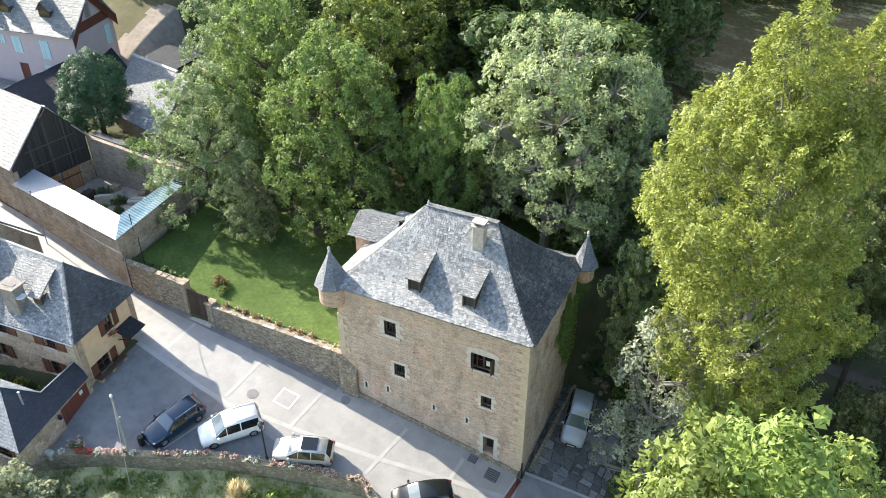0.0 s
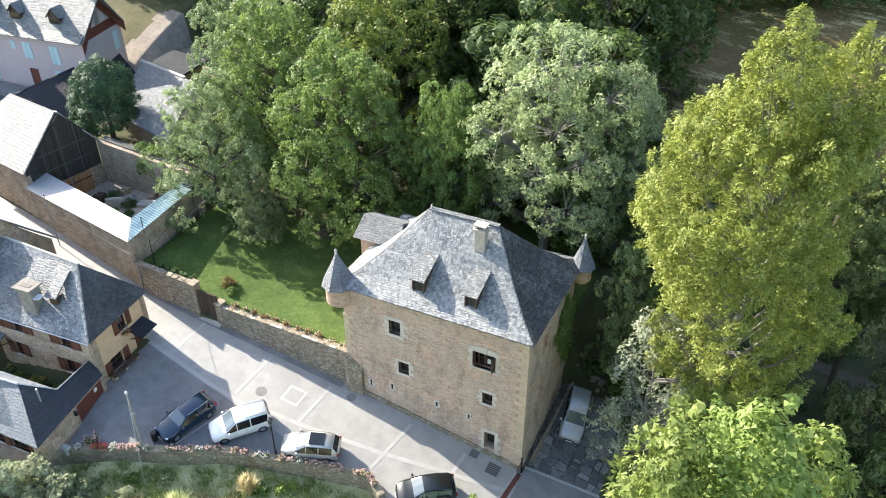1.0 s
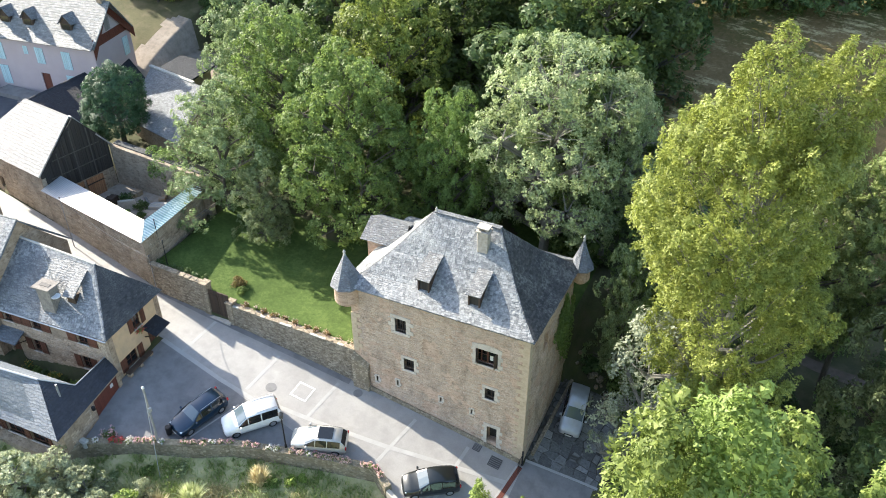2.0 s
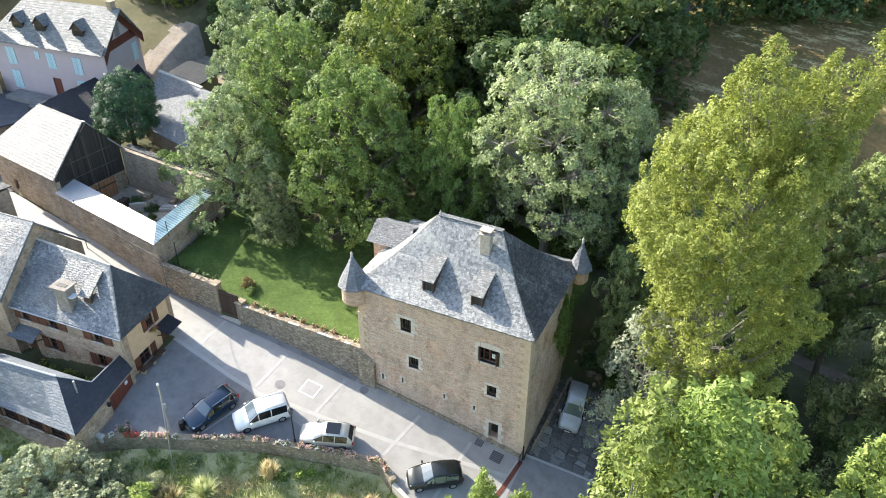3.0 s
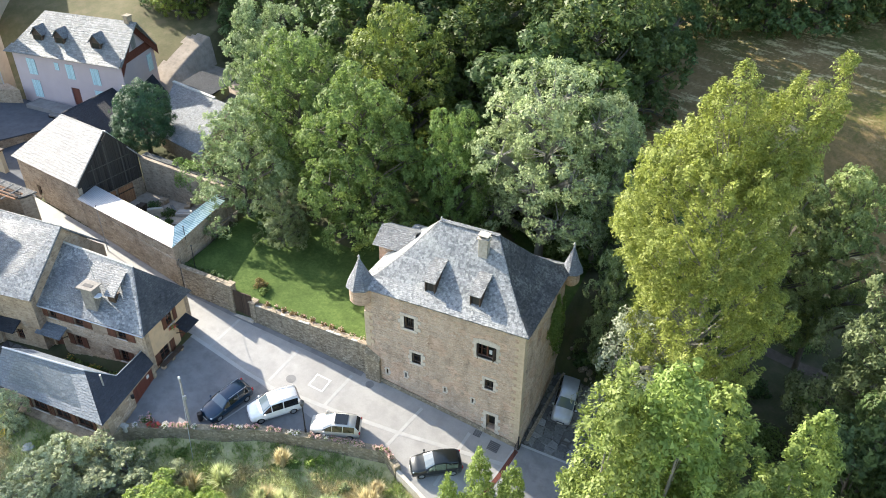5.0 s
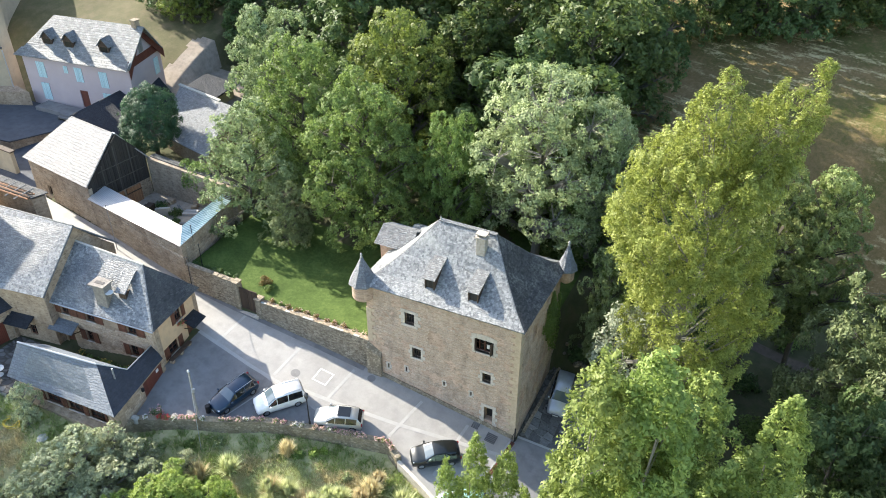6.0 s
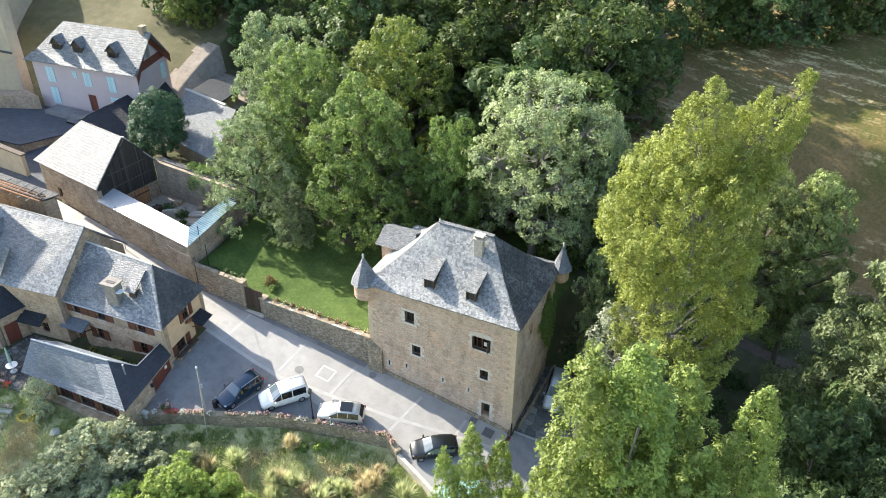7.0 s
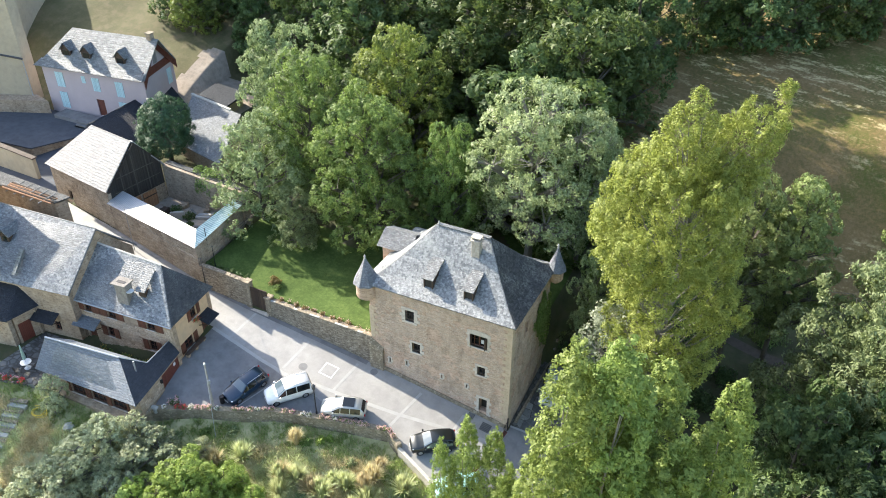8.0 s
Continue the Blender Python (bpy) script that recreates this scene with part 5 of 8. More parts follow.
part("plinth", prism([(-25.9, -16.6), (-14.35, -16.05), (-14.35, -15.42), (-25.9, -15.92)], -4.5, [0.45, 0.45, 0.6, 0.6]), MAT_STONE_TAN, garage, "stone terrace plinth below the windows")

# --- barn and yard
BS, BE = ((-45.8, 4.6), (-35.0, 2.8)), ((-35.0, 2.8), (-34.0, 10.0))
barn = house("barn", "stone barn with a pale sunlit slate roof and black boarded gable", [BS[0], BS[1], BE[1], (-45.0, 11.5)], 2.0, 8.85, 12.9,
             [(-41.7, 8.3), (-34.7, 7.2)], MAT_STONE_BARN, MAT_WHITE_ROOF, hips=(True, False), part_walls={0: [(2.6, 3.3, 5.0, 6.2)]})
window_unit(barn, wall_frame(*BS), 2.6, 3.3, 5.0, 6.2, 0.2, 2, 2)
mb = wall_frame(*BE)
n = 18
for i in range(n):
    u0, u1 = 7.25 * i / n, 7.25 * (i + 1) / n - 0.025
    um = (u0 + u1) / 2

    def apex(u):
        return 8.75 + 4.05 * u / 4.4 if u < 4.4 else 12.8 - 3.3 * (u - 4.4) / 2.85
    part("board", fit(prism([(u0, -0.08), (u1, -0.08), (u1, -0.03), (u0, -0.03)], 6.6 if um > 0.4 else 8.4, [apex(u0), apex(u1), apex(u1), apex(u0)]), mb), MAT_WOOD_OLD, barn)
for u in (1.9, 3.6, 5.3):
    part("batten", fit(box(u, u + 0.12, -0.13, -0.08, 6.7, apex(u) - 0.3), mb), MAT_BATTEN, barn, "dark upright batten")
for z in (8.0, 9.6):
    part("batten", fit(box(0.9 if z < 9 else 1.4, 6.8 if z < 9 else 6.3, -0.15, -0.13, z, z + 0.1), mb), MAT_BATTEN, barn, "dark level batten")
part("verge_board", slab([(-34.65, 10.5, 8.6), (-34.25, 10.5, 8.6), (-34.35, 7.2, 12.95), (-34.75, 7.2, 12.95)], -0.08), MAT_ZINC, barn, "metal verge flashing")

YS, YE, YN = ((-35.0, 2.72), (-20.9, 0.3)), ((-20.9, 0.3), (-22.3, 9.3)), ((-21.9, 10.2), (-34.0, 10.6))
structure("wall_yard_south", wall_with_holes(*YS, 1.2, 7.35, 0.5, []), MAT_STONE_BARN, "tall rubble stone wall between yard and road", "wall")
structure("wall_yard_east", wall_with_holes((-20.95, 0.85), YE[1], 1.5, (7.35, 7.15), 0.5, []), MAT_STONE_BARN, "tall rubble stone wall between yard and lawn", "wall")
structure("wall_yard_north", wall_with_holes(*YN, 2.0, (8.1, 8.8), 0.5, []), MAT_STONE_BARN, "rubble stone wall at the back of the yard", "wall")
structure("yard_ground", prism([(-34.6, 3.2), (-21.4, 0.9), (-22.6, 10.0), (-34.2, 10.4)], 2.5, 4.55), MAT_GRAVEL, "bare earth floor of the walled yard", "ground")


def tin_roof(label, material, pts, group="sheet roofs round the yard"):
    t = thing("sheet_roof", label, "roof", group=group)
    part("sheet", slab(pts, 0.05), material, t)
    return t


tin_roof("white corrugated metal sheet roof along the yard wall", MAT_TIN, [(-35.0, 2.4, 7.45), (-20.7, 0.0, 7.3), (-22.3, 2.2, 7.85), (-34.8, 4.6, 8.0)])
tin_roof("pale blue corrugated metal sheet roof on the yard wall", MAT_TIN_BLUE, [(-20.68, 0.03, 7.32), (-22.1, 9.5, 7.12), (-23.2, 9.2, 7.55), (-22.28, 2.22, 7.87)])
structure("yard_coping", prism([(-33.9, 10.5), (-21.9, 10.1), (-21.9, 10.85), (-33.9, 11.2)], [8.75, 8.05, 8.05, 8.75], [8.9, 8.2, 8.2, 8.9]), MAT_SLATE_MOSS_SHADE, "grey slate coping on the back wall of the yard", "wall")

for k, x in enumerate((-33.2, -31.5)):
    d = thing("plank_door", "orange-brown boarded shed door at the barn's foot", "door", group="shed doors in the yard")
    part("leaf", fit(box(1.9 + k * 2.1, 3.7 + k * 2.1, -0.25, -0.18, 4.55, 6.55), mb), MAT_WOOD_ORANGE, d)
    part("crossbar", fit(box(1.9 + k * 2.1, 3.7 + k * 2.1, -0.29, -0.25, 5.9, 6.02), mb), MAT_WOOD_DARK, d, "dark crossbar")

rng = random.Random(5)
for k, (x, y, sx, sy, h, rz, mat, lab) in enumerate((
        (-29.5, 6.6, 1.6, 0.12, 1.1, 35, MAT_STONE_LIGHT, "pale stone slab leaning in the yard"), (-27.2, 8.3, 1.9, 0.5, 0.5, 25, MAT_BAND, "pale concrete trough in the yard"),
        (-26.2, 6.5, 2.2, 0.25, 0.25, 20, MAT_WOOD_GREY, "grey weathered beam on the ground"), (-28.2, 5.2, 1.4, 0.3, 0.3, -10, MAT_WOOD_GREY, "grey plank pile on the ground"),
        (-25.3, 7.8, 1.0, 0.8, 0.35, 10, MAT_STONE_LIGHT, "pale broken stone block in the yard"), (-24.6, 5.6, 0.9, 0.6, 0.5, 50, MAT_BAND, "pale stone basin lying in the yard"),
        (-25.0, 6.3, 2.6, 0.16, 0.2, 62, MAT_WOOD_GREY, "pale planks lying in the yard"), (-28.9, 8.6, 1.8, 0.14, 0.25, -30, MAT_WOOD_GREY, "grey planks lying in the yard"), (-31.6, 6.6, 1.1, 0.7, 0.9, 15, MAT_WOOD_DARK, "dark wooden crate in the yard"), (-24.4, 8.4, 1.5, 1.0, 0.7, 20, MAT_BAND, "pale block of broken masonry"), (-29.8, 4.6, 1.2, 0.5, 0.4, 5, MAT_STONE_GREY, "grey stones heaped by the wall"), (-26.6, 4.4, 1.4, 0.4, 0.3, -12, MAT_WOOD_ORANGE, "reddish boards by the wall"), (-30.8, 8.9, 0.8, 0.6, 0.6, 0, MAT_STONE_TAN, "heap of rubble stone"), (-27.8, 9.5, 0.7, 0.6, 0.5, 40, MAT_STONE_TAN, "heap of rubble stone"))):
    wooden = mat in (MAT_WOOD_GREY, MAT_WOOD_DARK, MAT_WOOD_ORANGE)
    t = thing("timber_pile" if wooden else "stone_block", lab, "timber" if wooden else "stone", (x, y, 4.55), rz)
    for j in range(3):
        w = (sx * rng.uniform(0.6, 1.0), sy * rng.uniform(0.7, 1.0))
        part("piece", box(-w[0] / 2 + j * 0.1, w[0] / 2 + j * 0.1, -w[1] / 2 + (j - 1) * sy * 0.5, w[1] / 2 + (j - 1) * sy * 0.5, 0, h * rng.uniform(0.6, 1.0), 0.03), mat, t)

# --- lilac house
LF, LE = ((-62.3, 19.1), (-45.9, 20.8)), ((-45.9, 20.8), (-47.9, 28.2))
lw = [(2.0, 3.3, 10.2, 12.25), (6.35, 6.95, 11.25, 12.2), (8.0, 9.15, 10.35, 12.2), (11.75, 12.95, 10.1, 12.15), (1.95, 3.2, 7.2, 9.45), (11.65, 12.9, 7.3, 9.35), (8.0, 9.25, 6.9, 9.2)]
lilac = house("lilac_house", "lilac rendered house with pale blue shutters and slate roof", [LF[0], LF[1], LE[1], (-63.0, 27.0)], 5.5, 13.05, 17.3,
              [(-59.0, 22.8), (-45.6, 24.3)], MAT_RENDER_PINK, MAT_SLATE_PALE, hips=(True, False), part_walls={0: lw, 1: [(5.7, 6.8, 10.2, 12.3)]})
ml, mle = wall_frame(*LF), wall_frame(*LE)
for k, (u0, u1, z0, z1) in enumerate(lw[:6]):
    w = window_unit(lilac, ml, u0, u1, z0, z1, 0.2)
    um = (u0 + u1) / 2
    shutter(lilac, ml, u0, um - 0.01, z0, z1, MAT_SHUTTER, "closed pale blue shutter")
    shutter(lilac, ml, um + 0.01, u1, z0, z1, MAT_SHUTTER, "closed pale blue shutter")
shutter(lilac, mle, 5.7, 6.8, 10.2, 12.3, MAT_SHUTTER, "closed pale blue shutter")
part("door", fit(box(8.0, 9.25, 0.1, 0.16, 6.9, 9.2), ml), MAT_WOOD_RED, lilac, "red-brown front door")
bm = bmesh.new()
v = [bm.verts.new(p) for p in ((0.0, 0, 13.0), (7.65, 0, 13.0), (3.6, 0, 17.15), (0.0, 0.3, 13.0), (7.65, 0.3, 13.0), (3.6, 0.3, 17.15))]
for f in ((0, 1, 2), (5, 4, 3), (0, 3, 4, 1), (1, 4, 5, 2), (2, 5, 3, 0)):
    bm.faces.new([v[i] for i in f])
gable = part("gable", fit(bm, mle), MAT_RENDER_PINK, lilac, "rendered gable with red-brown boarding")
part("gable_board", fit(box(0.15, 7.5, -0.06, -0.01, 12.9, 13.9), mle), MAT_WOOD_RED, gable, "red-brown gable boarding")
for a, b in (((-0.2, 13.0), (3.6, 17.25)), ((3.6, 17.25), (8.2, 12.9))):
    part("barge_board", fit(slab([(a[0], -0.25, a[1] - 1.25), (b[0], -0.25, b[1] - 1.25), (b[0], -0.25, b[1]), (a[0], -0.25, a[1])], 0.06), mle), MAT_WOOD_RED, gable, "wide red-brown barge board")
part("gable_hatch", fit(box(3.0, 4.0, -0.05, -0.01, 14.0, 15.4), mle), MAT_WOOD_GREY, gable, "grey boarded loft hatch")
for u in (3.3, 6.6, 12.0):
    pitched_dormer(lilac, ml, u - 0.1, u + 1.4, 0.9, 13.9, 1.25, 2.4, MAT_SLATE_OLD, MAT_WOOD_DARK)
part("eave", fit(slab([(-0.6, -0.72, 13.06), (16.85, -0.72, 13.06), (16.75, 0.3, 13.82), (0.1, 0.3, 13.82)], 0.1), ml), MAT_SLATE_PALE, lilac, "flared eave of pale slates")
lc = part("chimney", box(-47.2, -46.5, 23.9, 24.6, 16.8, 17.9, 0.02), MAT_STONE_TAN, lilac, "small rendered chimney")
part("cap", box(-47.3, -46.4, 23.8, 24.7, 17.9, 18.0), MAT_STONE_GREY, lc)
structure("terrace_steps", box(-60.0, -50.5, 17.2, 19.3, 5.0, 7.0), MAT_ASPHALT, "raised grey terrace before the lilac house", "pavement")
st = thing("garden_steps", "short flight of dark steps up to the terrace", "steps", (-54.5, 16.0, 6.0))
for i in range(4):
    part("step", box(-0.9, 0.9, i * 0.3, i * 0.3 + 0.3, -0.6, 0.25 * (i + 1)), MAT_ASPHALT, st)

# --- low slate buildings between barn and lilac house
shed = thing("slate_outbuilding", "outbuilding with a broad dark slate roof", "house")
part("wall", prism([(-47.6, 13.2), (-40.3, 12.4), (-41.5, 24.6), (-48.0, 26.0)], 3.5, [9.75, 5.4, 5.4, 9.75]), MAT_STONE_TAN, shed)
part("roof", slab([(-39.6, 12.0, 5.5), (-41.0, 25.2, 5.5), (-48.2, 27.0, 10.1), (-47.6, 12.6, 10.1)], 0.14), MAT_BITUMEN, shed)
part("roof", slab([(-48.3, 12.8, 8.2), (-47.6, 12.6, 10.1), (-48.2, 27.0, 10.1), (-49.0, 27.0, 8.2)], 0.14), MAT_BITUMEN, shed)
shed_b = thing("stone_shed", "stone shed with a pale slate roof", "house")
part("wall", prism([(-37.4, 16.6), (-29.2, 14.4), (-31.0, 21.5), (-40.5, 23.5)], 3.5, [8.4, 8.4, 9.9, 9.9]), MAT_STONE_TAN, shed_b)
part("roof", slab([(-37.7, 16.0, 8.4), (-28.8, 13.7, 8.4), (-32.0, 22.2, 10.5), (-41.6, 24.4, 10.5)], 0.14), MAT_SLATE_OLD, shed_b)
part("wall_cap", prism([(-41.8, 24.3), (-34.0, 22.5), (-34.0, 22.9), (-41.8, 24.7)], 10.4, 10.62), MAT_STONE_LIGHT, shed_b, "pale stone coping")
low = thing("low_garage", "low garage with a dark flat roof", "house")
part("wall", prism([(-43.5, 27.0), (-38.5, 26.0), (-39.2, 31.0), (-44.2, 32.0)], 5.0, 8.5), MAT_RENDER_BUFF, low)
part("roof", prism([(-44.0, 26.6), (-38.0, 25.5), (-38.7, 31.4), (-44.7, 32.4)], 8.5, 8.7), MAT_BITUMEN, low)

# --- tall buff building at the village's edge
buff = thing("buff_building", "tall buff rendered building with a stone foot", "house")
part("wall", prism([(-84.0, 10.2), (-65.0, 18.6), (-66.0, 20.8), (-85.6, 13.4)], 5.0, 22.0), MAT_RENDER_BUFF, buff)
part("wall", prism([(-92.0, 20.0), (-76.0, 26.5), (-82.0, 40.0), (-98.0, 36.0)], 5.0, 20.0), MAT_RENDER_BUFF, buff)
part("plinth", prism([(-79.0, 11.0), (-61.5, 18.0), (-64.8, 18.9), (-80.0, 12.4)], 5.0, 8.3), MAT_STONE_TAN, buff, "rubble stone foot of the building")
part("gutter", tube((-80.3, 11.9, 16.55), (-64.9, 18.5, 13.45), 0.14, None, 6), MAT_IRON_GREY, buff, "dark gutter along the sloping verge")
part("downpipe", tube((-64.9, 18.45, 8.0), (-64.9, 18.45, 13.2), 0.08), MAT_ZINC, buff, "zinc downpipe")

# --- raised square before the lilac house, lane wall and the old lean-to
structure("wall_square", prism([(-78.0, 8.0), (-61.0, 9.0), (-55.4, 9.4), (-52.6, 14.6), (-52.0, 18.9), (-78.0, 18.9)], 3.5, 6.35), MAT_STONE_TAN, "rubble retaining wall under the raised square", "wall")
# top surface uses the asphalt that has shade in its colour
structure("raised_square", prism([(-78.1, 7.9), (-60.9, 8.9), (-55.3, 9.3), (-52.5, 14.55), (-51.9, 18.95), (-78.1, 18.95)], 6.355, 6.5), MAT_ASPHALT_SHADE, "raised blue-grey asphalt square in the shade", "pavement")
structure("wall_lane", wall_with_holes((-66.0, 6.6), (-50.6, 5.9), 3.5, (8.4, 7.6), 0.45, []), MAT_RENDER_BUFF, "pale rendered wall along the upper lane", "wall")
structure("lane_coping", prism([(-66.0, 6.5), (-50.4, 5.78), (-50.4, 6.45), (-66.0, 7.15)], [8.4, 7.6, 7.6, 8.4], [8.55, 7.75, 7.75, 8.55]), MAT_WOOD_DARK, "dark capping on the pale wall", "wall")
lean = thing("old_lean_to", "ruined lean-to with mossy slates and weathered brown timbers", "shed")
part("wall", prism([(-52.0, -1.9), (-38.4, -1.2), (-38.2, 0.2), (-52.0, 0.0)], 0.5, [9.2, 8.4, 8.2, 9.0]), MAT_STONE_TAN, lean)
part("roof", slab([(-52.5, -2.1, 9.6), (-38.2, -1.4, 8.7), (-38.0, 0.5, 8.5), (-52.5, 0.4, 9.4)], 0.12), MAT_SLATE_MOSS_SHADE, lean)
rng = random.Random(33)
for i in range(6):
    x0 = -44.6 + rng.uniform(-0.5, 0.5)
    x1 = -38.2 + rng.uniform(-0.5, 0.7)
    y = -2.35 + 0.24 * i
    part("beam", tube((x0, y, 9.5 + 0.07 * (i % 3) - 0.03 * i), (x1, y + rng.uniform(0.1, 0.5), 8.95 + 0.06 * (i % 2)), 0.11, 0.09, 6), MAT_WOOD_DARK if i % 2 else MAT_WOOD_ORANGE, lean, "weathered split beam")
for i in range(5):
    x = -44.0 + i * 1.2
    part("rafter", tube((x, -2.5, 9.2 - 0.06 * i), (x + 0.5, -0.4, 9.5 - 0.06 * i), 0.07, 0.06, 6), MAT_WOOD_GREY, lean, "grey broken rafter")


# ---------------------------------------------------------------- cars
def paint(name, col, metal=0.3):
    m, nt, b, tc = base_mat(name, 0.28, metal)
    f = tex_noise(nt, tc.outputs["Object"], 2.5, 4)
    nt.links.new(ramp(nt, f, [(0.3, [c * 0.9 for c in col]), (0.7, [min(1, c * 1.08) for c in col])]), b.inputs["Base Color"])
    b.inputs["Coat Weight"].default_value, b.inputs["Coat Roughness"].default_value = 0.6, 0.08
    return m


MAT_TYRE = plain("tyre_rubber", (0.018, 0.018, 0.019), 0.85)
MAT_RIM = plain("alloy", (0.5, 0.51, 0.52), 0.35, 0.8)
MAT_LAMP = plain("headlamp_lens", (0.65, 0.67, 0.68), 0.12, 0.3, 0.05, 6.0, 0.0)
MAT_TAIL = plain("tail_lamp_lens", (0.35, 0.02, 0.02), 0.2, 0.0, 0.05, 6.0, 0.0)
MAT_CARGLASS = glass_pane("tinted_car_glass")
# blue-grey tone paints part of the sky's reflection into the glass
MAT_SCREEN = glass_pane("windscreen_glass", (0.09, 0.12, 0.14), 1.0)
MAT_PLATE = plain("plate_white", (0.7, 0.7, 0.66), 0.5, 0.0, 0.05, 6.0, 0.0)

# stations along the car: x, sill, belt, top, half width at belt, half width at top
ESTATE = [(2.12, 0.36, 0.52, 0.58, 0.5, 0.42), (2.02, 0.24, 0.6, 0.7, 0.74, 0.62), (1.45, 0.2, 0.72, 0.88, 0.86, 0.74), (0.92, 0.2, 0.9, 0.96, 0.87, 0.74), (0.2, 0.2, 0.93, 1.4, 0.88, 0.6),
          (-0.7, 0.2, 0.94, 1.45, 0.88, 0.61), (-1.65, 0.2, 0.96, 1.4, 0.86, 0.58), (-2.0, 0.24, 0.95, 1.0, 0.8, 0.66), (-2.12, 0.36, 0.6, 0.88, 0.68, 0.56)]
VAN = [(2.1, 0.36, 0.6, 0.68, 0.55, 0.46), (2.0, 0.24, 0.7, 0.84, 0.78, 0.66), (1.5, 0.2, 0.85, 1.02, 0.86, 0.74), (1.1, 0.2, 1.0, 1.1, 0.88, 0.76), (0.35, 0.2, 1.04, 1.72, 0.88, 0.68),
       (-0.6, 0.2, 1.05, 1.8, 0.88, 0.7), (-1.85, 0.2, 1.05, 1.76, 0.87, 0.69), (-2.05, 0.24, 1.03, 1.3, 0.84, 0.72), (-2.12, 0.36, 0.6, 0.98, 0.76, 0.66)]
HATCH = [(2.0, 0.36, 0.55, 0.62, 0.5, 0.44), (1.92, 0.24, 0.64, 0.76, 0.74, 0.62), (1.4, 0.2, 0.78, 0.93, 0.85, 0.73), (0.95, 0.2, 0.93, 1.02, 0.87, 0.74), (0.2, 0.2, 0.96, 1.5, 0.88, 0.62),
         (-0.65, 0.2, 0.97, 1.55, 0.88, 0.63), (-1.6, 0.2, 0.98, 1.47, 0.86, 0.6), (-1.92, 0.24, 0.97, 1.08, 0.82, 0.68), (-2.02, 0.36, 0.6, 0.9, 0.7, 0.58)]


def car_ring(s):
    x, zl, zb, zt, wb, wt = s
    zm = (zl + zb) / 2
    half = [(x, wb * 0.86, zl), (x, wb, zl + 0.1), (x, wb * 1.01, zm), (x, wb * 0.97, zb), (x, (wb * 0.97 + wt * 1.05) / 2 if zt - zb > 0.2 else wt * 1.06, (zb + zt) / 2), (x, wt, zt - 0.03), (x, wt * 0.8, zt), (x, 0, zt + 0.02)]
    return half + [(a, -b, c) for a, b, c in half[-2::-1]]


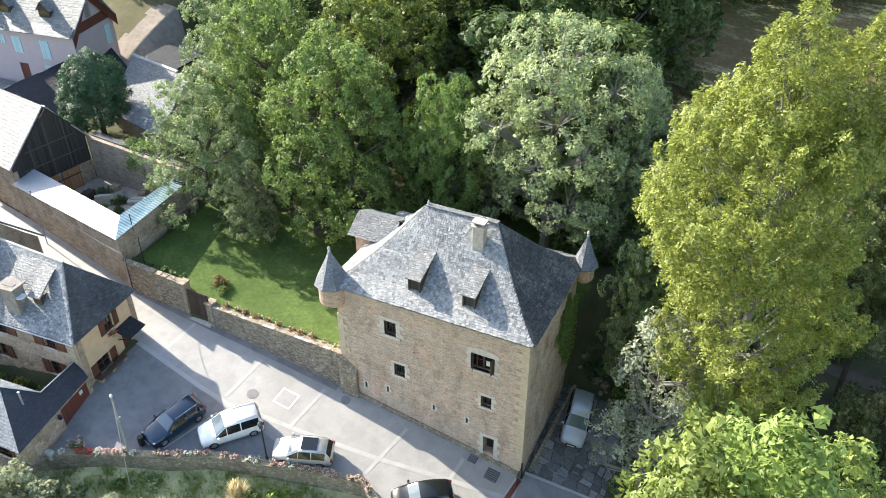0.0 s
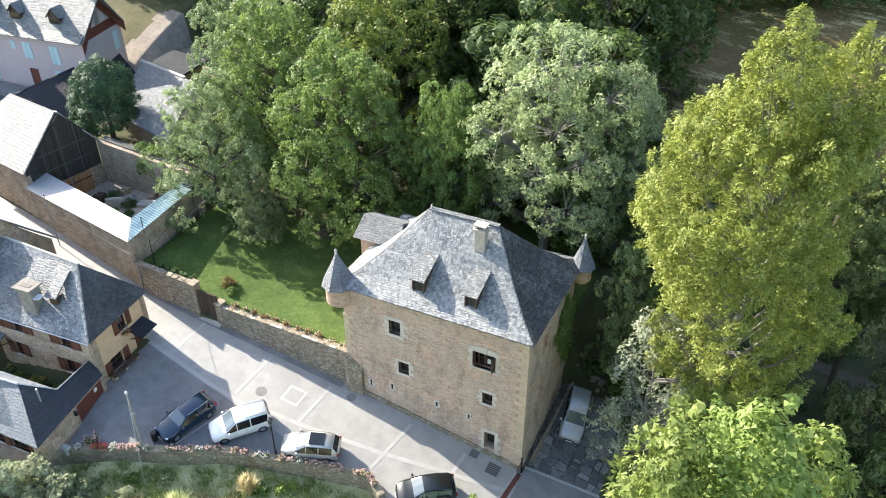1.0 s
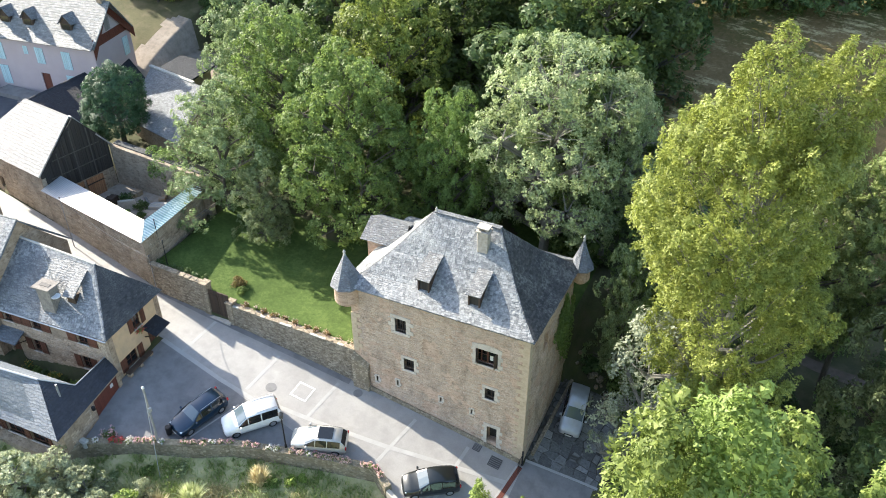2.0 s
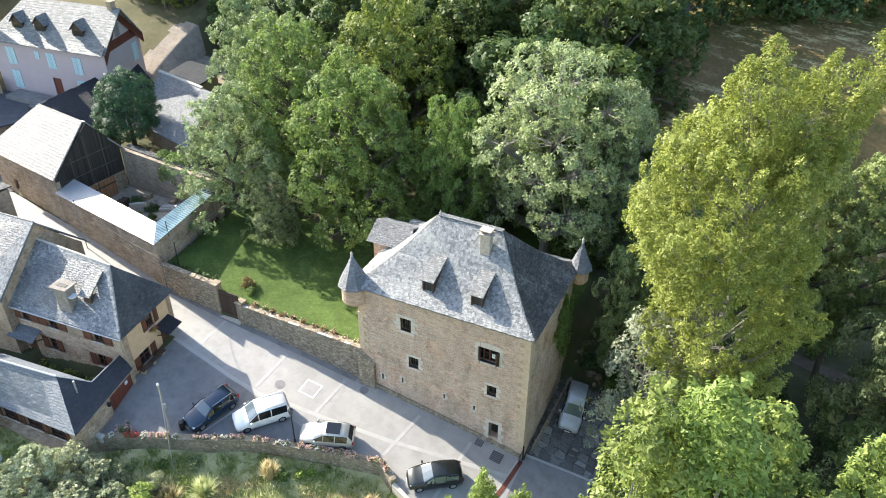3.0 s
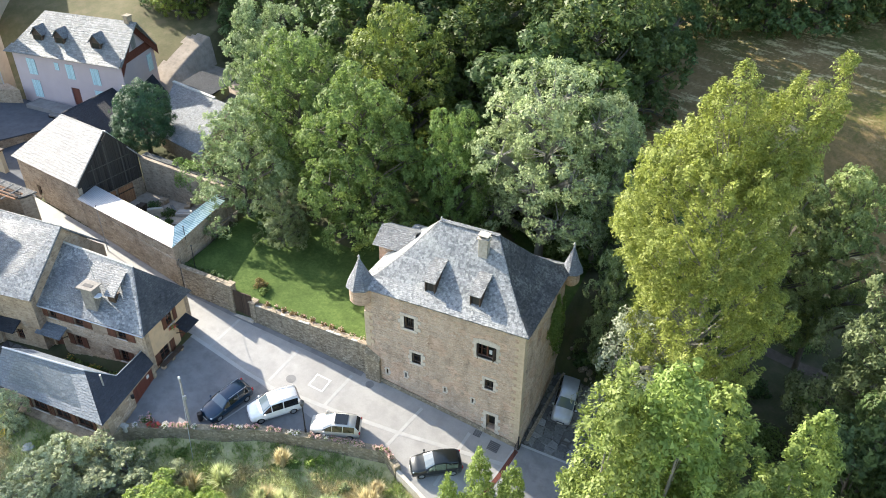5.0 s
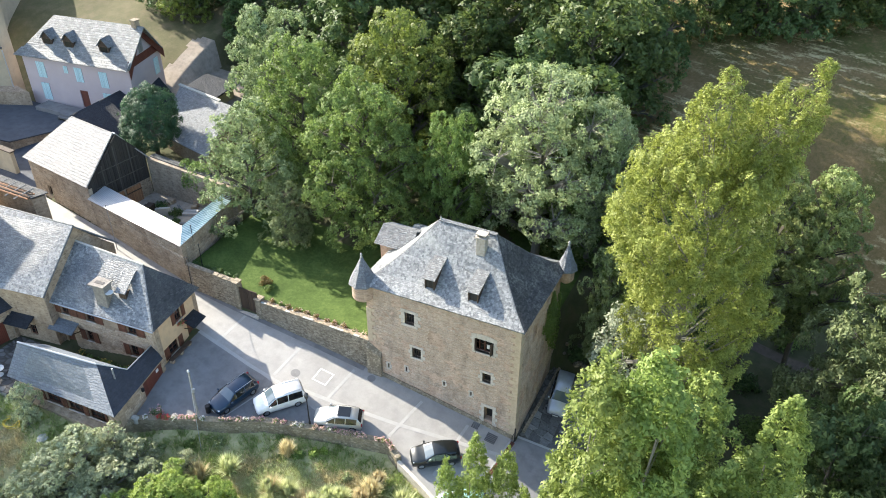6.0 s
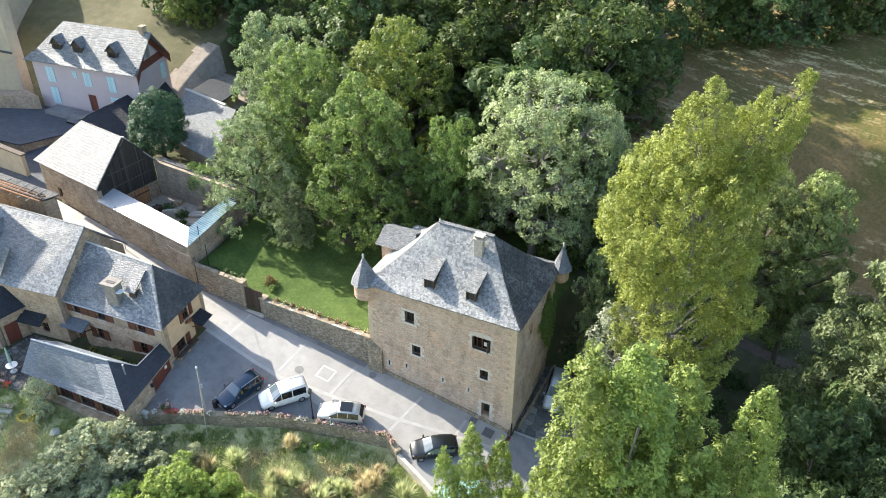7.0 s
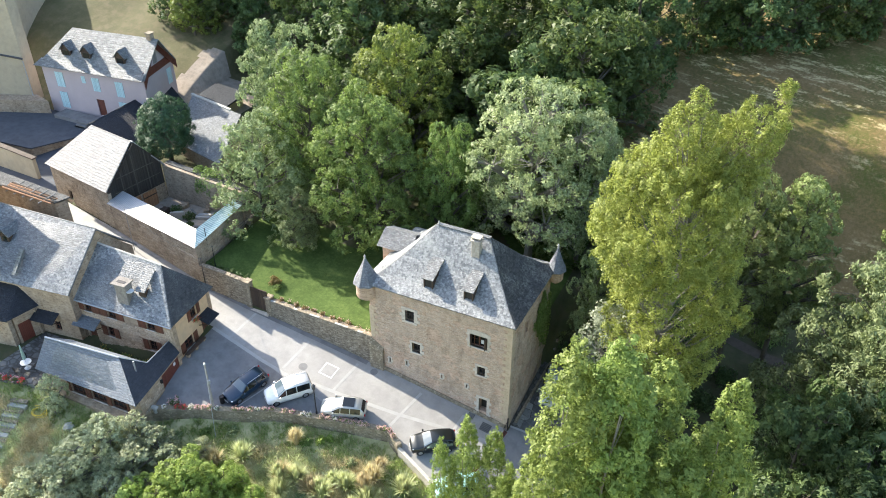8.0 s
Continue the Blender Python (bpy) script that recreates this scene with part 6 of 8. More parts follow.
def car(name, label, at, heading, shape, material, rails=False, sunroof=False, slope=(0.0, 0.0)):
    t = thing(name, label, "car", at, heading)
    t.rotation_euler = Euler((radians(slope[0]), radians(slope[1]), radians(heading)))
    bm = bmesh.new()
    rings = [[bm.verts.new(p) for p in car_ring(s)] for s in shape]
    n = len(rings[0])
    for a, b in zip(rings, rings[1:]):
        for i in range(n - 1):
            bm.faces.new((a[i], b[i], b[i + 1], a[i + 1]))
        bm.faces.new((a[n - 1], b[n - 1], b[0], a[0]))
    bm.faces.new(rings[0])
    bm.faces.new(rings[-1][::-1])
    bmesh.ops.recalc_face_normals(bm, faces=bm.faces[:])
    for f in bm.faces:
        f.smooth = True
    part("body", bm, material, t)

    def at_(s, k, side=1, out=0.012):
        p = Vector(car_ring(s)[k])
        return Vector((p.x, side * (p.y + (out if p.y > 0.05 else 0)), p.z))

    def glaze(nm, pts, lab):
        pts = [Vector(p) for p in pts]
        nrm = (pts[1] - pts[0]).cross(pts[2] - pts[0]).normalized()
        b2 = bmesh.new()
        c = sum(pts, Vector()) / len(pts)
        v = [b2.verts.new(c + (p - c) * 0.93 + nrm * 0.02) for p in pts]
        w = [b2.verts.new(c + (p - c) * 0.93 + nrm * 0.008) for p in pts]
        b2.faces.new(v)
        b2.faces.new(w[::-1])
        for i in range(len(pts)):
            j = (i + 1) % len(pts)
            b2.faces.new((w[i], w[j], v[j], v[i]))
        part(nm, b2, MAT_CARGLASS, t, lab)
    c0, r0, r1, r2, e = shape[3], shape[4], shape[5], shape[6], shape[7]
    def screen(nm, lo, hi, mat, lab):
        """Curved glass following the body from one section to the next."""
        b2 = bmesh.new()
        col = []
        for k in (5, 6, 7, 8, 9):
            p, q = Vector(car_ring(lo)[k]), Vector(car_ring(hi)[k])
            d = (q - p).cross(Vector((0, 1, 0)))
            d = d.normalized() * (0.022 if d.z > 0 else -0.022)
            p.y, q.y = p.y * 0.94, q.y * 0.94
            col.append((p.lerp(q, 0.05) + d, p.lerp(q, 0.93) + d))
        vs = [[b2.verts.new(v) for v in c] for c in col]
        for c, e_ in zip(vs, vs[1:]):
            b2.faces.new((c[0], e_[0], e_[1], c[1]))
        bmesh.ops.recalc_face_normals(b2, faces=b2.faces[:])
        ret = bmesh.ops.extrude_face_region(b2, geom=b2.faces[:])
        for v in ret["geom"]:
            if isinstance(v, bmesh.types.BMVert):
                v.co.z -= 0.012
        bmesh.ops.recalc_face_normals(b2, faces=b2.faces[:])
        part(nm, b2, mat, t, lab)
    screen("windscreen", c0, r0, MAT_SCREEN, "sloping windscreen with the sky's reflection in its tint")
    screen("rear_window", e, r2, MAT_CARGLASS, "dark rear window")
    for s in (1, -1):
        for a, b in ((c0, r0), (r0, r1), (r1, r2)):
            q = [at_(a, 3, s), at_(a, 5, s), at_(b, 5, s), at_(b, 3, s)]
            glaze("side_window", q if s < 0 else q[::-1], "dark side window")
        mx = c0[0] - 0.12
        mbm = box(mx - 0.1, mx + 0.05, s * 0.98 - 0.09, s * 0.98 + 0.09, c0[2] + 0.02, c0[2] + 0.16, 0.03)
        part("mirror", mbm, material, t)
        for x in (shape[0][0] - 0.78, shape[-1][0] + 0.76):
            bm = bmesh.new()
            prof = [(0.2, -0.1), (0.3, -0.11), (0.325, -0.06), (0.325, 0.06), (0.3, 0.11), (0.2, 0.1)]
            bm2 = lathe(prof, 20)
            bm2.transform(Matrix.Translation((x, s * 0.79, 0.325)) @ Matrix.Rotation(radians(90), 4, "X"))
            bm.free()
            wheel = part("wheel", bm2, MAT_TYRE, t, "black tyre")
            rim = lathe([(0.03, -0.115), (0.2, -0.1), (0.21, 0.0), (0.2, 0.1), (0.03, 0.115)], 16)
            rim.transform(Matrix.Translation((x, s * 0.79, 0.325)) @ Matrix.Rotation(radians(90), 4, "X"))
            part("rim", rim, MAT_RIM, wheel, "grey alloy rim")
        hx, hz = shape[1][0], shape[1][2]
        part("headlight", box(hx - 0.3, hx + 0.0, s * 0.58 - 0.13, s * 0.58 + 0.13, hz - 0.02, hz + 0.1, 0.03), MAT_LAMP, t, "clear headlamp")
        part("tail_light", box(shape[-1][0] - 0.02, shape[-1][0] + 0.16, s * 0.7 - 0.08, s * 0.7 + 0.08, 0.72, 0.98, 0.02), MAT_TAIL, t, "red tail lamp")
        if rails:
            z = shape[5][3] + 0.03
            part("roof_rail", tube((r0[0] - 0.1, s * 0.56, z - 0.02), (r2[0], s * 0.55, z - 0.02), 0.022, None, 6), MAT_RIM, t, "slim roof rail")
    part("grille", box(shape[0][0] - 0.04, shape[0][0] + 0.015, -0.36, 0.36, 0.38, 0.5, 0.01), MAT_IRON, t, "black grille")
    part("number_plate", box(shape[0][0] - 0.01, shape[0][0] + 0.03, -0.25, 0.25, 0.28, 0.37), MAT_PLATE, t, "pale blank plate")
    part("underbody", box(shape[-1][0] + 0.15, shape[0][0] - 0.15, -0.72, 0.72, 0.17, 0.3), MAT_TYRE, t)
    if sunroof:
        z = shape[5][3]
        part("sunroof", box(-1.0, 0.05, -0.48, 0.48, z + 0.005, z + 0.028), MAT_CARGLASS, t, "dark glass sunroof")
    return t


def parked(name, label, x, y, heading, shape, material, **kw):
    d = Vector((math.cos(radians(heading)), math.sin(radians(heading)), 0))
    dz = road_z(x + d.x, y + d.y) - road_z(x - d.x, y - d.y)
    sz = road_z(x - d.y, y + d.x) - road_z(x + d.y, y - d.x)
    return car(name, label, (x, y, road_z(x, y)), heading, shape, material, slope=(math.degrees(math.atan2(sz, 2)), -math.degrees(math.atan2(dz, 2))), **kw)


parked("estate_car", "dark blue estate car parked on the asphalt", -8.9, -8.45, -105.4, ESTATE, paint("dark_blue_paint", (0.01, 0.032, 0.062)), rails=True)
parked("family_van", "white family van parked beside the blue estate", -5.3, -7.0, -128.8, VAN, paint("white_paint", (0.78, 0.78, 0.76), 0.0), rails=True)
parked("hatchback_car", "silver-beige hatchback with a dark sunroof by the wall", -0.05, -6.1, -156.2, HATCH, paint("silver_beige_paint", (0.5, 0.49, 0.45), 0.3), sunroof=True)
parked("compact_car", "black compact car parked at the road's edge", 8.35, -5.05, -142.5, HATCH, paint("black_paint", (0.012, 0.016, 0.016)))
parked("small_car", "pale turquoise small car at the road's edge", 12.0, -7.7, -142.0, HATCH, paint("turquoise_paint", (0.36, 0.62, 0.56), 0.1))
parked("silver_van", "silver van parked in the shade beside the tower", 15.2, 5.9, -81.5, VAN, paint("silver_paint", (0.5, 0.53, 0.58), 0.3))


# ---------------------------------------------------------------- street
def on_road(x, y, dz=0.0):
    return (x, y, road_z(x, y) + dz)


def band(name, pts, width, label, material=None, dz=0.012, group="paving bands"):
    """A flush paving band along a line on the road."""
    bm = bmesh.new()
    v = [Vector((*p, 0)) for p in pts]
    rows = []
    for i in range(len(v)):
        d = (v[min(i + 1, len(v) - 1)] - v[max(i - 1, 0)]).normalized()
        o = Vector((-d.y, d.x, 0)) * width / 2
        rows.append([v[i] + o, v[i] - o])
    for a, b in zip(rows, rows[1:]):
        m = 5
        for k in range(m):
            q = [a[0].lerp(b[0], k / m), a[1].lerp(b[1], k / m), a[1].lerp(b[1], (k + 1) / m), a[0].lerp(b[0], (k + 1) / m)]
            top = [bm.verts.new((p.x, p.y, road_z(p.x, p.y) + dz)) for p in q]
            bm.faces.new(top)
    bmesh.ops.remove_doubles(bm, verts=bm.verts[:], dist=0.001)
    return structure(name, bm, material or MAT_BAND, label, "pavement")


band("paving_band_long", [(-16.2, -4.0), (-9.7, -5.0), (-6.4, -5.3), (-4.9, -4.95), (-1.1, -4.6), (4.1, -3.85), (8.95, -2.85), (13.0, -2.0)], 0.34, "pale paved band along the road")
for k, (a, b) in enumerate((((-7.45, -4.8), (-7.15, -0.9)), ((-2.1, -4.7), (-1.7, -0.8)), ((4.2, -5.2), (4.98, -0.7)), ((-14.0, -4.2), (-13.7, -0.4)), ((9.0, -6.5), (9.4, -0.8)))):
    band("paving_band_cross", [a, b], 0.26, "pale paved band across the road")
band("kerb_strip", [(x, piecewise(x, ROAD_TOP) - 0.18) for x in (-20.0, -14.5, -8.0, -1.0)], 0.55, "dark grey gutter strip at the foot of the wall", MAT_ASPHALT, 0.02)
band("parking_line", [(-7.1, -6.2), (-8.4, -10.2)], 0.12, "worn white line between parking bays", MAT_BAND, 0.012)


def manhole(x, y, r, square=False, rz=0.0, material=None, label="round iron manhole cover in the road"):
    t = thing("manhole_cover", label, "manhole cover", on_road(x, y, 0.006), rz, group="covers in the road")
    if square:
        t2 = part("frame", box(-r, r, -r, r, 0, 0.012), MAT_PLATE_STONE, t, "white concrete frame")
        part("lid", box(-r + 0.14, r - 0.14, -r + 0.14, r - 0.14, 0.012, 0.024), material or MAT_ROAD, t)
    else:
        part("ring", lathe([(r * 0.92, 0), (r, 0), (r, 0.014), (r * 0.92, 0.014)], 24), MAT_ASPHALT, t)
        part("lid", lathe([(0.02, 0), (r * 0.83, 0), (r * 0.83, 0.012), (0.02, 0.014)], 24), material or MAT_ROAD, t)
    t.rotation_euler = Euler((radians(5.5), radians(8.5), radians(rz)))
    return t


manhole(-3.65, -2.85, 0.72, True, 0, None, "large square concrete cover with a white frame")
manhole(-5.95, -3.7, 0.42)
manhole(0.05, -0.85, 0.36, False, 0, None, "round iron drain cover by the tower")
for x, y, r in ((9.97, -0.5, 0.3), (11.6, -0.95, 0.45)):
    t = thing("drain_grate", "square iron gully grate in the road", "drain", on_road(x, y, 0.012), 0, group="gully grates")
    t.rotation_euler = Euler((radians(5.5), radians(9.5), 0))
    part("frame", box(-r, r, -r, r, 0, 0.012), MAT_IRON_GREY, t)
    for i in range(5):
        part("slat", box(-r + 0.05, r - 0.05, -r + 0.06 + i * 2 * r / 5.4, -r + 0.11 + i * 2 * r / 5.4, 0.012, 0.03), MAT_ASPHALT, t, "grey iron slat")
band("drain_channel", [(13.35, -0.3), (13.0, -3.2), (12.2, -7.0)], 0.34, "rusty drain channel across the road", MAT_WOOD_RED, 0.02)
band("drain_channel_edge", [(13.1, -0.4), (12.75, -3.2), (11.95, -7.0)], 0.14, "pale concrete edge of the drain channel", MAT_BAND, 0.025)

yard = structure("flagged_yard", strip("flagged_yard", 13.35, 21.0, lambda x: 0.35 + 0.1 * (x - 13.3), lambda x: 9.0, 0.6, 0.02, MAT_COBBLE), MAT_COBBLE, "mossy flagstone yard in shade beside the tower", "pavement")
lane = structure("side_lane", strip("side_lane", 13.5, 22.0, lambda x: park_y(x) + 0.3, lambda x: 0.3 + 0.1 * (x - 13.3), 0.6, 0.014, MAT_ASPHALT), MAT_ASPHALT, "dark asphalt lane below the yard", "road")
band("yard_kerb", [(13.5, 0.35), (17.0, 0.75), (21.0, 1.15)], 0.22, "pale kerb between flagged yard and lane", MAT_BAND, 0.08)
line_wall([(14.0, 9.0), (13.65, 1.0)], 0.22, lambda x, y: road_z(x, y) + 0.28, lambda x, y: road_z(x, y) - 0.3, "wall_gutter", MAT_STONE_GREY, "low stone upstand along the tower's side")

# iron gate leaf hanging open by the tower corner
g = thing("iron_gate", "narrow black iron gate standing open by the tower", "gate", on_road(13.42, -0.15))
part("post", box(-0.05, 0.05, -0.05, 0.05, 0, 1.5), MAT_IRON, g)
for i in range(7):
    part("bar", tube((0, -0.15 - i * 0.13, 0.12), (0, -0.15 - i * 0.13, 1.25), 0.012, None, 6), MAT_IRON, g)
for z in (0.15, 1.2):
    part("rail", box(-0.015, 0.015, -1.0, -0.05, z - 0.02, z + 0.02), MAT_IRON, g)

# utility pole with wires
pole = thing("utility_pole", "tall grey utility pole standing below the parking wall", "pole", (-9.83, -11.75, 0))
zb = ground_z(-9.83, -11.75)
part("shaft", tube((0, 0, zb - 0.2), (0.05, 0.02, 5.7), 0.1, 0.065, 10), MAT_POLE, pole)
part("insulator", lathe([(0.05, 5.7), (0.1, 5.75), (0.08, 5.9), (0.03, 5.95)], 8, 0.05, 0.02), MAT_CURTAIN, pole, "white insulator")
part("junction_box", box(0.06, 0.24, -0.1, 0.1, 3.6, 4.0, 0.02), MAT_ZINC, pole, "grey junction box")

part("stay_wire", tube((0.05, 0.02, 5.5), (1.15, -1.5, ground_z(-8.7, -13.25) - 0.1), 0.025, None, 6), MAT_ZINC, pole, "thin steel stay wire")

lamp = thing("street_lamp", "dark iron street lamp by the parking wall", "street lamp", (-1.75, -7.75, road_z(-1.75, -7.75)))
part("base", lathe([(0.2, 0), (0.2, 0.1), (0.11, 0.25), (0.09, 0.7)], 12), MAT_IRON, lamp)
part("post", tube((0, 0, 0.6), (0, 0, 3.3), 0.06, 0.045, 10), MAT_IRON, lamp)
part("lantern", lathe([(0.05, 3.3), (0.12, 3.36), (0.19, 3.72), (0.21, 3.76), (0.06, 3.95), (0.02, 4.02)], 6), MAT_IRON_GREY, lamp, "black iron lantern")

binn = thing("litter_bin", "small dark litter bin beside the utility pole", "bin", on_road(-9.75, -10.7))
part("drum", lathe([(0.17, 0.1), (0.2, 0.15), (0.21, 0.85), (0.18, 0.86)], 14), MAT_IRON, binn)
part("post", tube((0, 0.24, 0), (0, 0.24, 1.0), 0.03), MAT_IRON, binn)

# thin posts along the garden and yard walls, with the old cables
for x, y, z0, z1 in ((-20.1, -0.15, 2.6, 6.3), (-19.3, 0.9, 4.0, 7.4), (-21.2, 2.2, 5.0, 8.2), (-30.6, 0.9, 3.2, 8.6)):
    p = thing("thin_post", "thin dark iron post beside the wall", "post", (x, y, 0), group="thin posts")
    part("rod", tube((0, 0, z0), (0.05, 0, z1), 0.045, 0.035, 6), MAT_IRON if x > -25 else MAT_POLE, p)
    part("cap", lathe([(0.07, z1 - 0.02), (0.08, z1 + 0.04), (0.02, z1 + 0.1)], 8, 0.05, 0), MAT_IRON_GREY, p)


def cable(a, b, sag, r=0.018):
    c = thing("overhead_cable", "thin dark overhead cable between poles", "cable", group="overhead cables")
    bm = bmesh.new()
    n = 16
    pts = [Vector(lerp(a, b, i / n)) - Vector((0, 0, sag * 4 * (i / n) * (1 - i / n))) for i in range(n + 1)]
    for p, q in zip(pts, pts[1:]):
        add_tube(bm, p, q, r, r, 5)
    part("wire", bm, MAT_IRON_GREY, c)


cable((-20.05, -0.15, 6.2), (-30.55, 0.9, 8.5), 0.5)
cable((-20.05, -0.15, 6.2), (-16.6, -3.0, 5.5), 0.15)

# garden gate between the two stretches of wall
gate = thing("garden_gate", "dark brown wooden double gate in the garden wall", "gate", (-13.55, 0.12, road_z(-13.55, 0)))
for s in (-1, 1):
    leaf = part("gate_leaf", box(min(0.02 * s, 1.1 * s), max(0.02 * s, 1.1 * s), -0.03, 0.04, 0.12, 2.7), MAT_WOOD_DARK, gate, "boarded gate leaf")
    for z in (0.4, 2.2):
        part("cross_rail", box(min(0.05 * s, 1.06 * s), max(0.05 * s, 1.06 * s), -0.06, -0.03, z, z + 0.12), MAT_WOOD_DARK, leaf)
part("threshold", box(-1.15, 1.15, -0.4, 0.5, -0.3, 0.1), MAT_ASHLAR, gate, "stone threshold step")
for x, top in ((-14.75, 5.1), (-12.35, 3.95)):
    p = thing("gate_pillar", "square rubble stone gate pillar with flat cap", "pillar", (x, 0.25, 0), group="gate pillars")
    part("shaft", box(-0.3, 0.3, -0.33, 0.33, 1.2, top - 0.12, 0.02), MAT_STONE_GREY, p)
    part("cap", box(-0.36, 0.36, -0.4, 0.4, top - 0.12, top, 0.02), MAT_STONE_GREY, p)

# coping stones of the garden wall
rng = random.Random(12)
wall_g = bpy.data.objects["wall_garden"]
x = -12.0
while x < -0.7:
    w = rng.uniform(0.45, 0.8)
    z = 3.65 - 0.2 * (x + 12.4) / 11.95
    if rng.random() < 0.75:
        part("coping_stone", box(x, x + w - 0.04, -0.05, 0.16, z + 0.003, z + 0.05 + 0.03 * rng.random(), 0.015), MAT_STONE_LIGHT if rng.random() < 0.45 else MAT_STONE_GREY, wall_g)
    x += w
wall_u = bpy.data.objects["wall_garden_upper"]
x = -20.4
while x < -15.2:
    w = rng.uniform(0.5, 0.9)
    z = 5.25 - 0.3 * (x + 20.6) / 5.9
    part("coping_stone", box(x, x + w - 0.04, -0.04, 0.45, z + 0.003, z + 0.06 + 0.04 * rng.random(), 0.015), MAT_STONE_GREY, wall_u)
    x += w


# ---------------------------------------------------------------- small plants
def clump(name, label, category, at, r, h, leaves, size, material, seed, flowers=0, flower_mat=None, group="", pot=False):
    """A low bush of tufts, with flower heads where it blooms."""
    t = thing(name, label, category, at, 0, group)
    rg = random.Random(seed)
    z0 = 0.0
    if pot:
        part("pot", lathe([(r * 0.45, 0), (r * 0.62, h * 0.35), (r * 0.66, h * 0.38), (r * 0.55, h * 0.38)], 14), MAT_TERRACOTTA, t, "clay plant pot")
        z0 = h * 0.3
    pl = []
    for i in range(16):
        a, e = rg.uniform(0, 2 * math.pi), rg.uniform(0.15, 1.2)
        q = (r * 0.8 * math.cos(a) * math.cos(e), r * 0.8 * math.sin(a) * math.cos(e), z0 + h * 0.85 * math.sin(e) * rg.uniform(0.75, 1.0))
        pl.append(((q[0] * 0.2, q[1] * 0.2, z0 + 0.05), q, r * rg.uniform(0.3, 0.45)))
    ob = new("foliage", leaf_cloud("foliage", seed, pl, leaves, size, material))
    ob.parent = t
    if flowers:
        ob = new("blossom", leaf_cloud("blossom", seed + 1, [(p[1], (p[1][0] * 1.1, p[1][1] * 1.1, p[1][2] + 0.08), p[2] * 0.9) for p in pl], flowers, size * 0.8, flower_mat))
        ob.parent = t
    return t


# flowers along the parking wall
rng = random.Random(77)
kinds = [("pink and white", MAT_FLOWER_PINK), ("white", MAT_FLOWER_WHITE), ("red", MAT_FLOWER_RED), ("pale pink", MAT_FLOWER_PALE)]
x = -13.6
k = 0
while x < 5.4:
    y = park_y(x) + 0.2
    kind = kinds[2] if -12.6 < x < -12.0 else kinds[rng.choice((0, 1, 1, 3, 3))]
    if rng.random() < 0.86:
        clump("flower_clump", kind[0] + " flowering plants on the parking wall", "flowers", (x, y, road_z(x, y) + 0.47), rng.uniform(0.24, 0.38), rng.uniform(0.24, 0.38), 240, 0.05, MAT_LEAF_ASH, 200 + k, 220, kind[1], "flowers on the parking wall")
    x += rng.uniform(0.42, 0.62)
    k += 1

# row of small shrubs and dry flowers behind the garden wall
x = -11.2
while x < -0.9:
    z = 3.6 - 0.2 * (x + 12.4) / 11.95
    clump("wall_shrub", "small brown-green shrub along the top of the wall", "shrub", (x, 0.62, z - 0.15), rng.uniform(0.3, 0.45), rng.uniform(0.45, 0.75), 420, 0.06, MAT_LEAF_DRY if rng.random() < 0.6 else MAT_LEAF_ASH, 400 + k, 50, MAT_FLOWER_PALE, "shrubs along the garden wall")
    x += rng.uniform(0.75, 1.15)
    k += 1
x = -20.2
while x < -15.2:
    clump("wall_shrub", "dark green shrub behind the upper wall", "shrub", (x, 0.85, 4.75), rng.uniform(0.35, 0.55), rng.uniform(0.5, 0.8), 420, 0.07, MAT_LEAF_DEEP, 500 + k, 0, None, "shrubs along the upper wall")
    x += rng.uniform(0.6, 1.0)
    k += 1
clump("rose_bush", "bushy plant with brown seed heads beside the gate", "shrub", (-13.2, 2.4, ground_z(-13.2, 2.4)), 0.8, 0.9, 900, 0.07, MAT_LEAF_DRY, 611)
clump("rose_bush", "low green bush beside the gate", "shrub", (-12.4, 1.8, ground_z(-12.4, 1.8)), 0.6, 0.6, 600, 0.07, MAT_LEAF_ASH, 612)

# pots and planters in front of the houses
clump("potted_plant", "leafy plant in a clay pot with pink flowers", "potted plant", on_road(-13.2, -13.0), 0.7, 1.0, 700, 0.07, MAT_LEAF_DEEP, 620, 160, MAT_FLOWER_PINK, pot=True)
rub = thing("wall_boulder", "pale rounded stone block at the end of the parking wall", "stone", on_road(-14.3, -14.2))
part("block", box(-0.35, 0.35, -0.25, 0.25, -0.1, 0.6, 0.12), MAT_STONE_LIGHT, rub)
for i in range(9):
    x = -24.6 + i * 0.95
    clump("border_plant", "green border plant along the cottage wall", "plant", (x, -10.35 + 0.05 * i, 0.35), 0.5, 0.75 + 0.3 * (i % 3 == 0), 420, 0.08, MAT_LEAF_ASH if i % 2 else MAT_LEAF_DEEP, 640 + i, 60 if i % 3 == 0 else 0, MAT_FLOWER_YELLOW, "plants along the cottage")
clump("window_flowers", "pink geraniums hanging below the gable window", "flowers", (-16.4, -5.6, 3.75), 0.45, 0.45, 260, 0.06, MAT_LEAF_ASH, 660, 160, MAT_FLOWER_RED)
bench = thing("stone_bench", "long log and stone bench against the rendered wall", "bench", on_road(-15.85, -6.9), 96)
part("seat", box(-1.4, 1.4, -0.25, 0.2, 0.32, 0.46, 0.03), MAT_WOOD_DARK, bench)
for x in (-1.2, 0.0, 1.2):
    part("support", box(x - 0.15, x + 0.15, -0.2, 0.15, 0, 0.32, 0.02), MAT_STONE_TAN, bench)

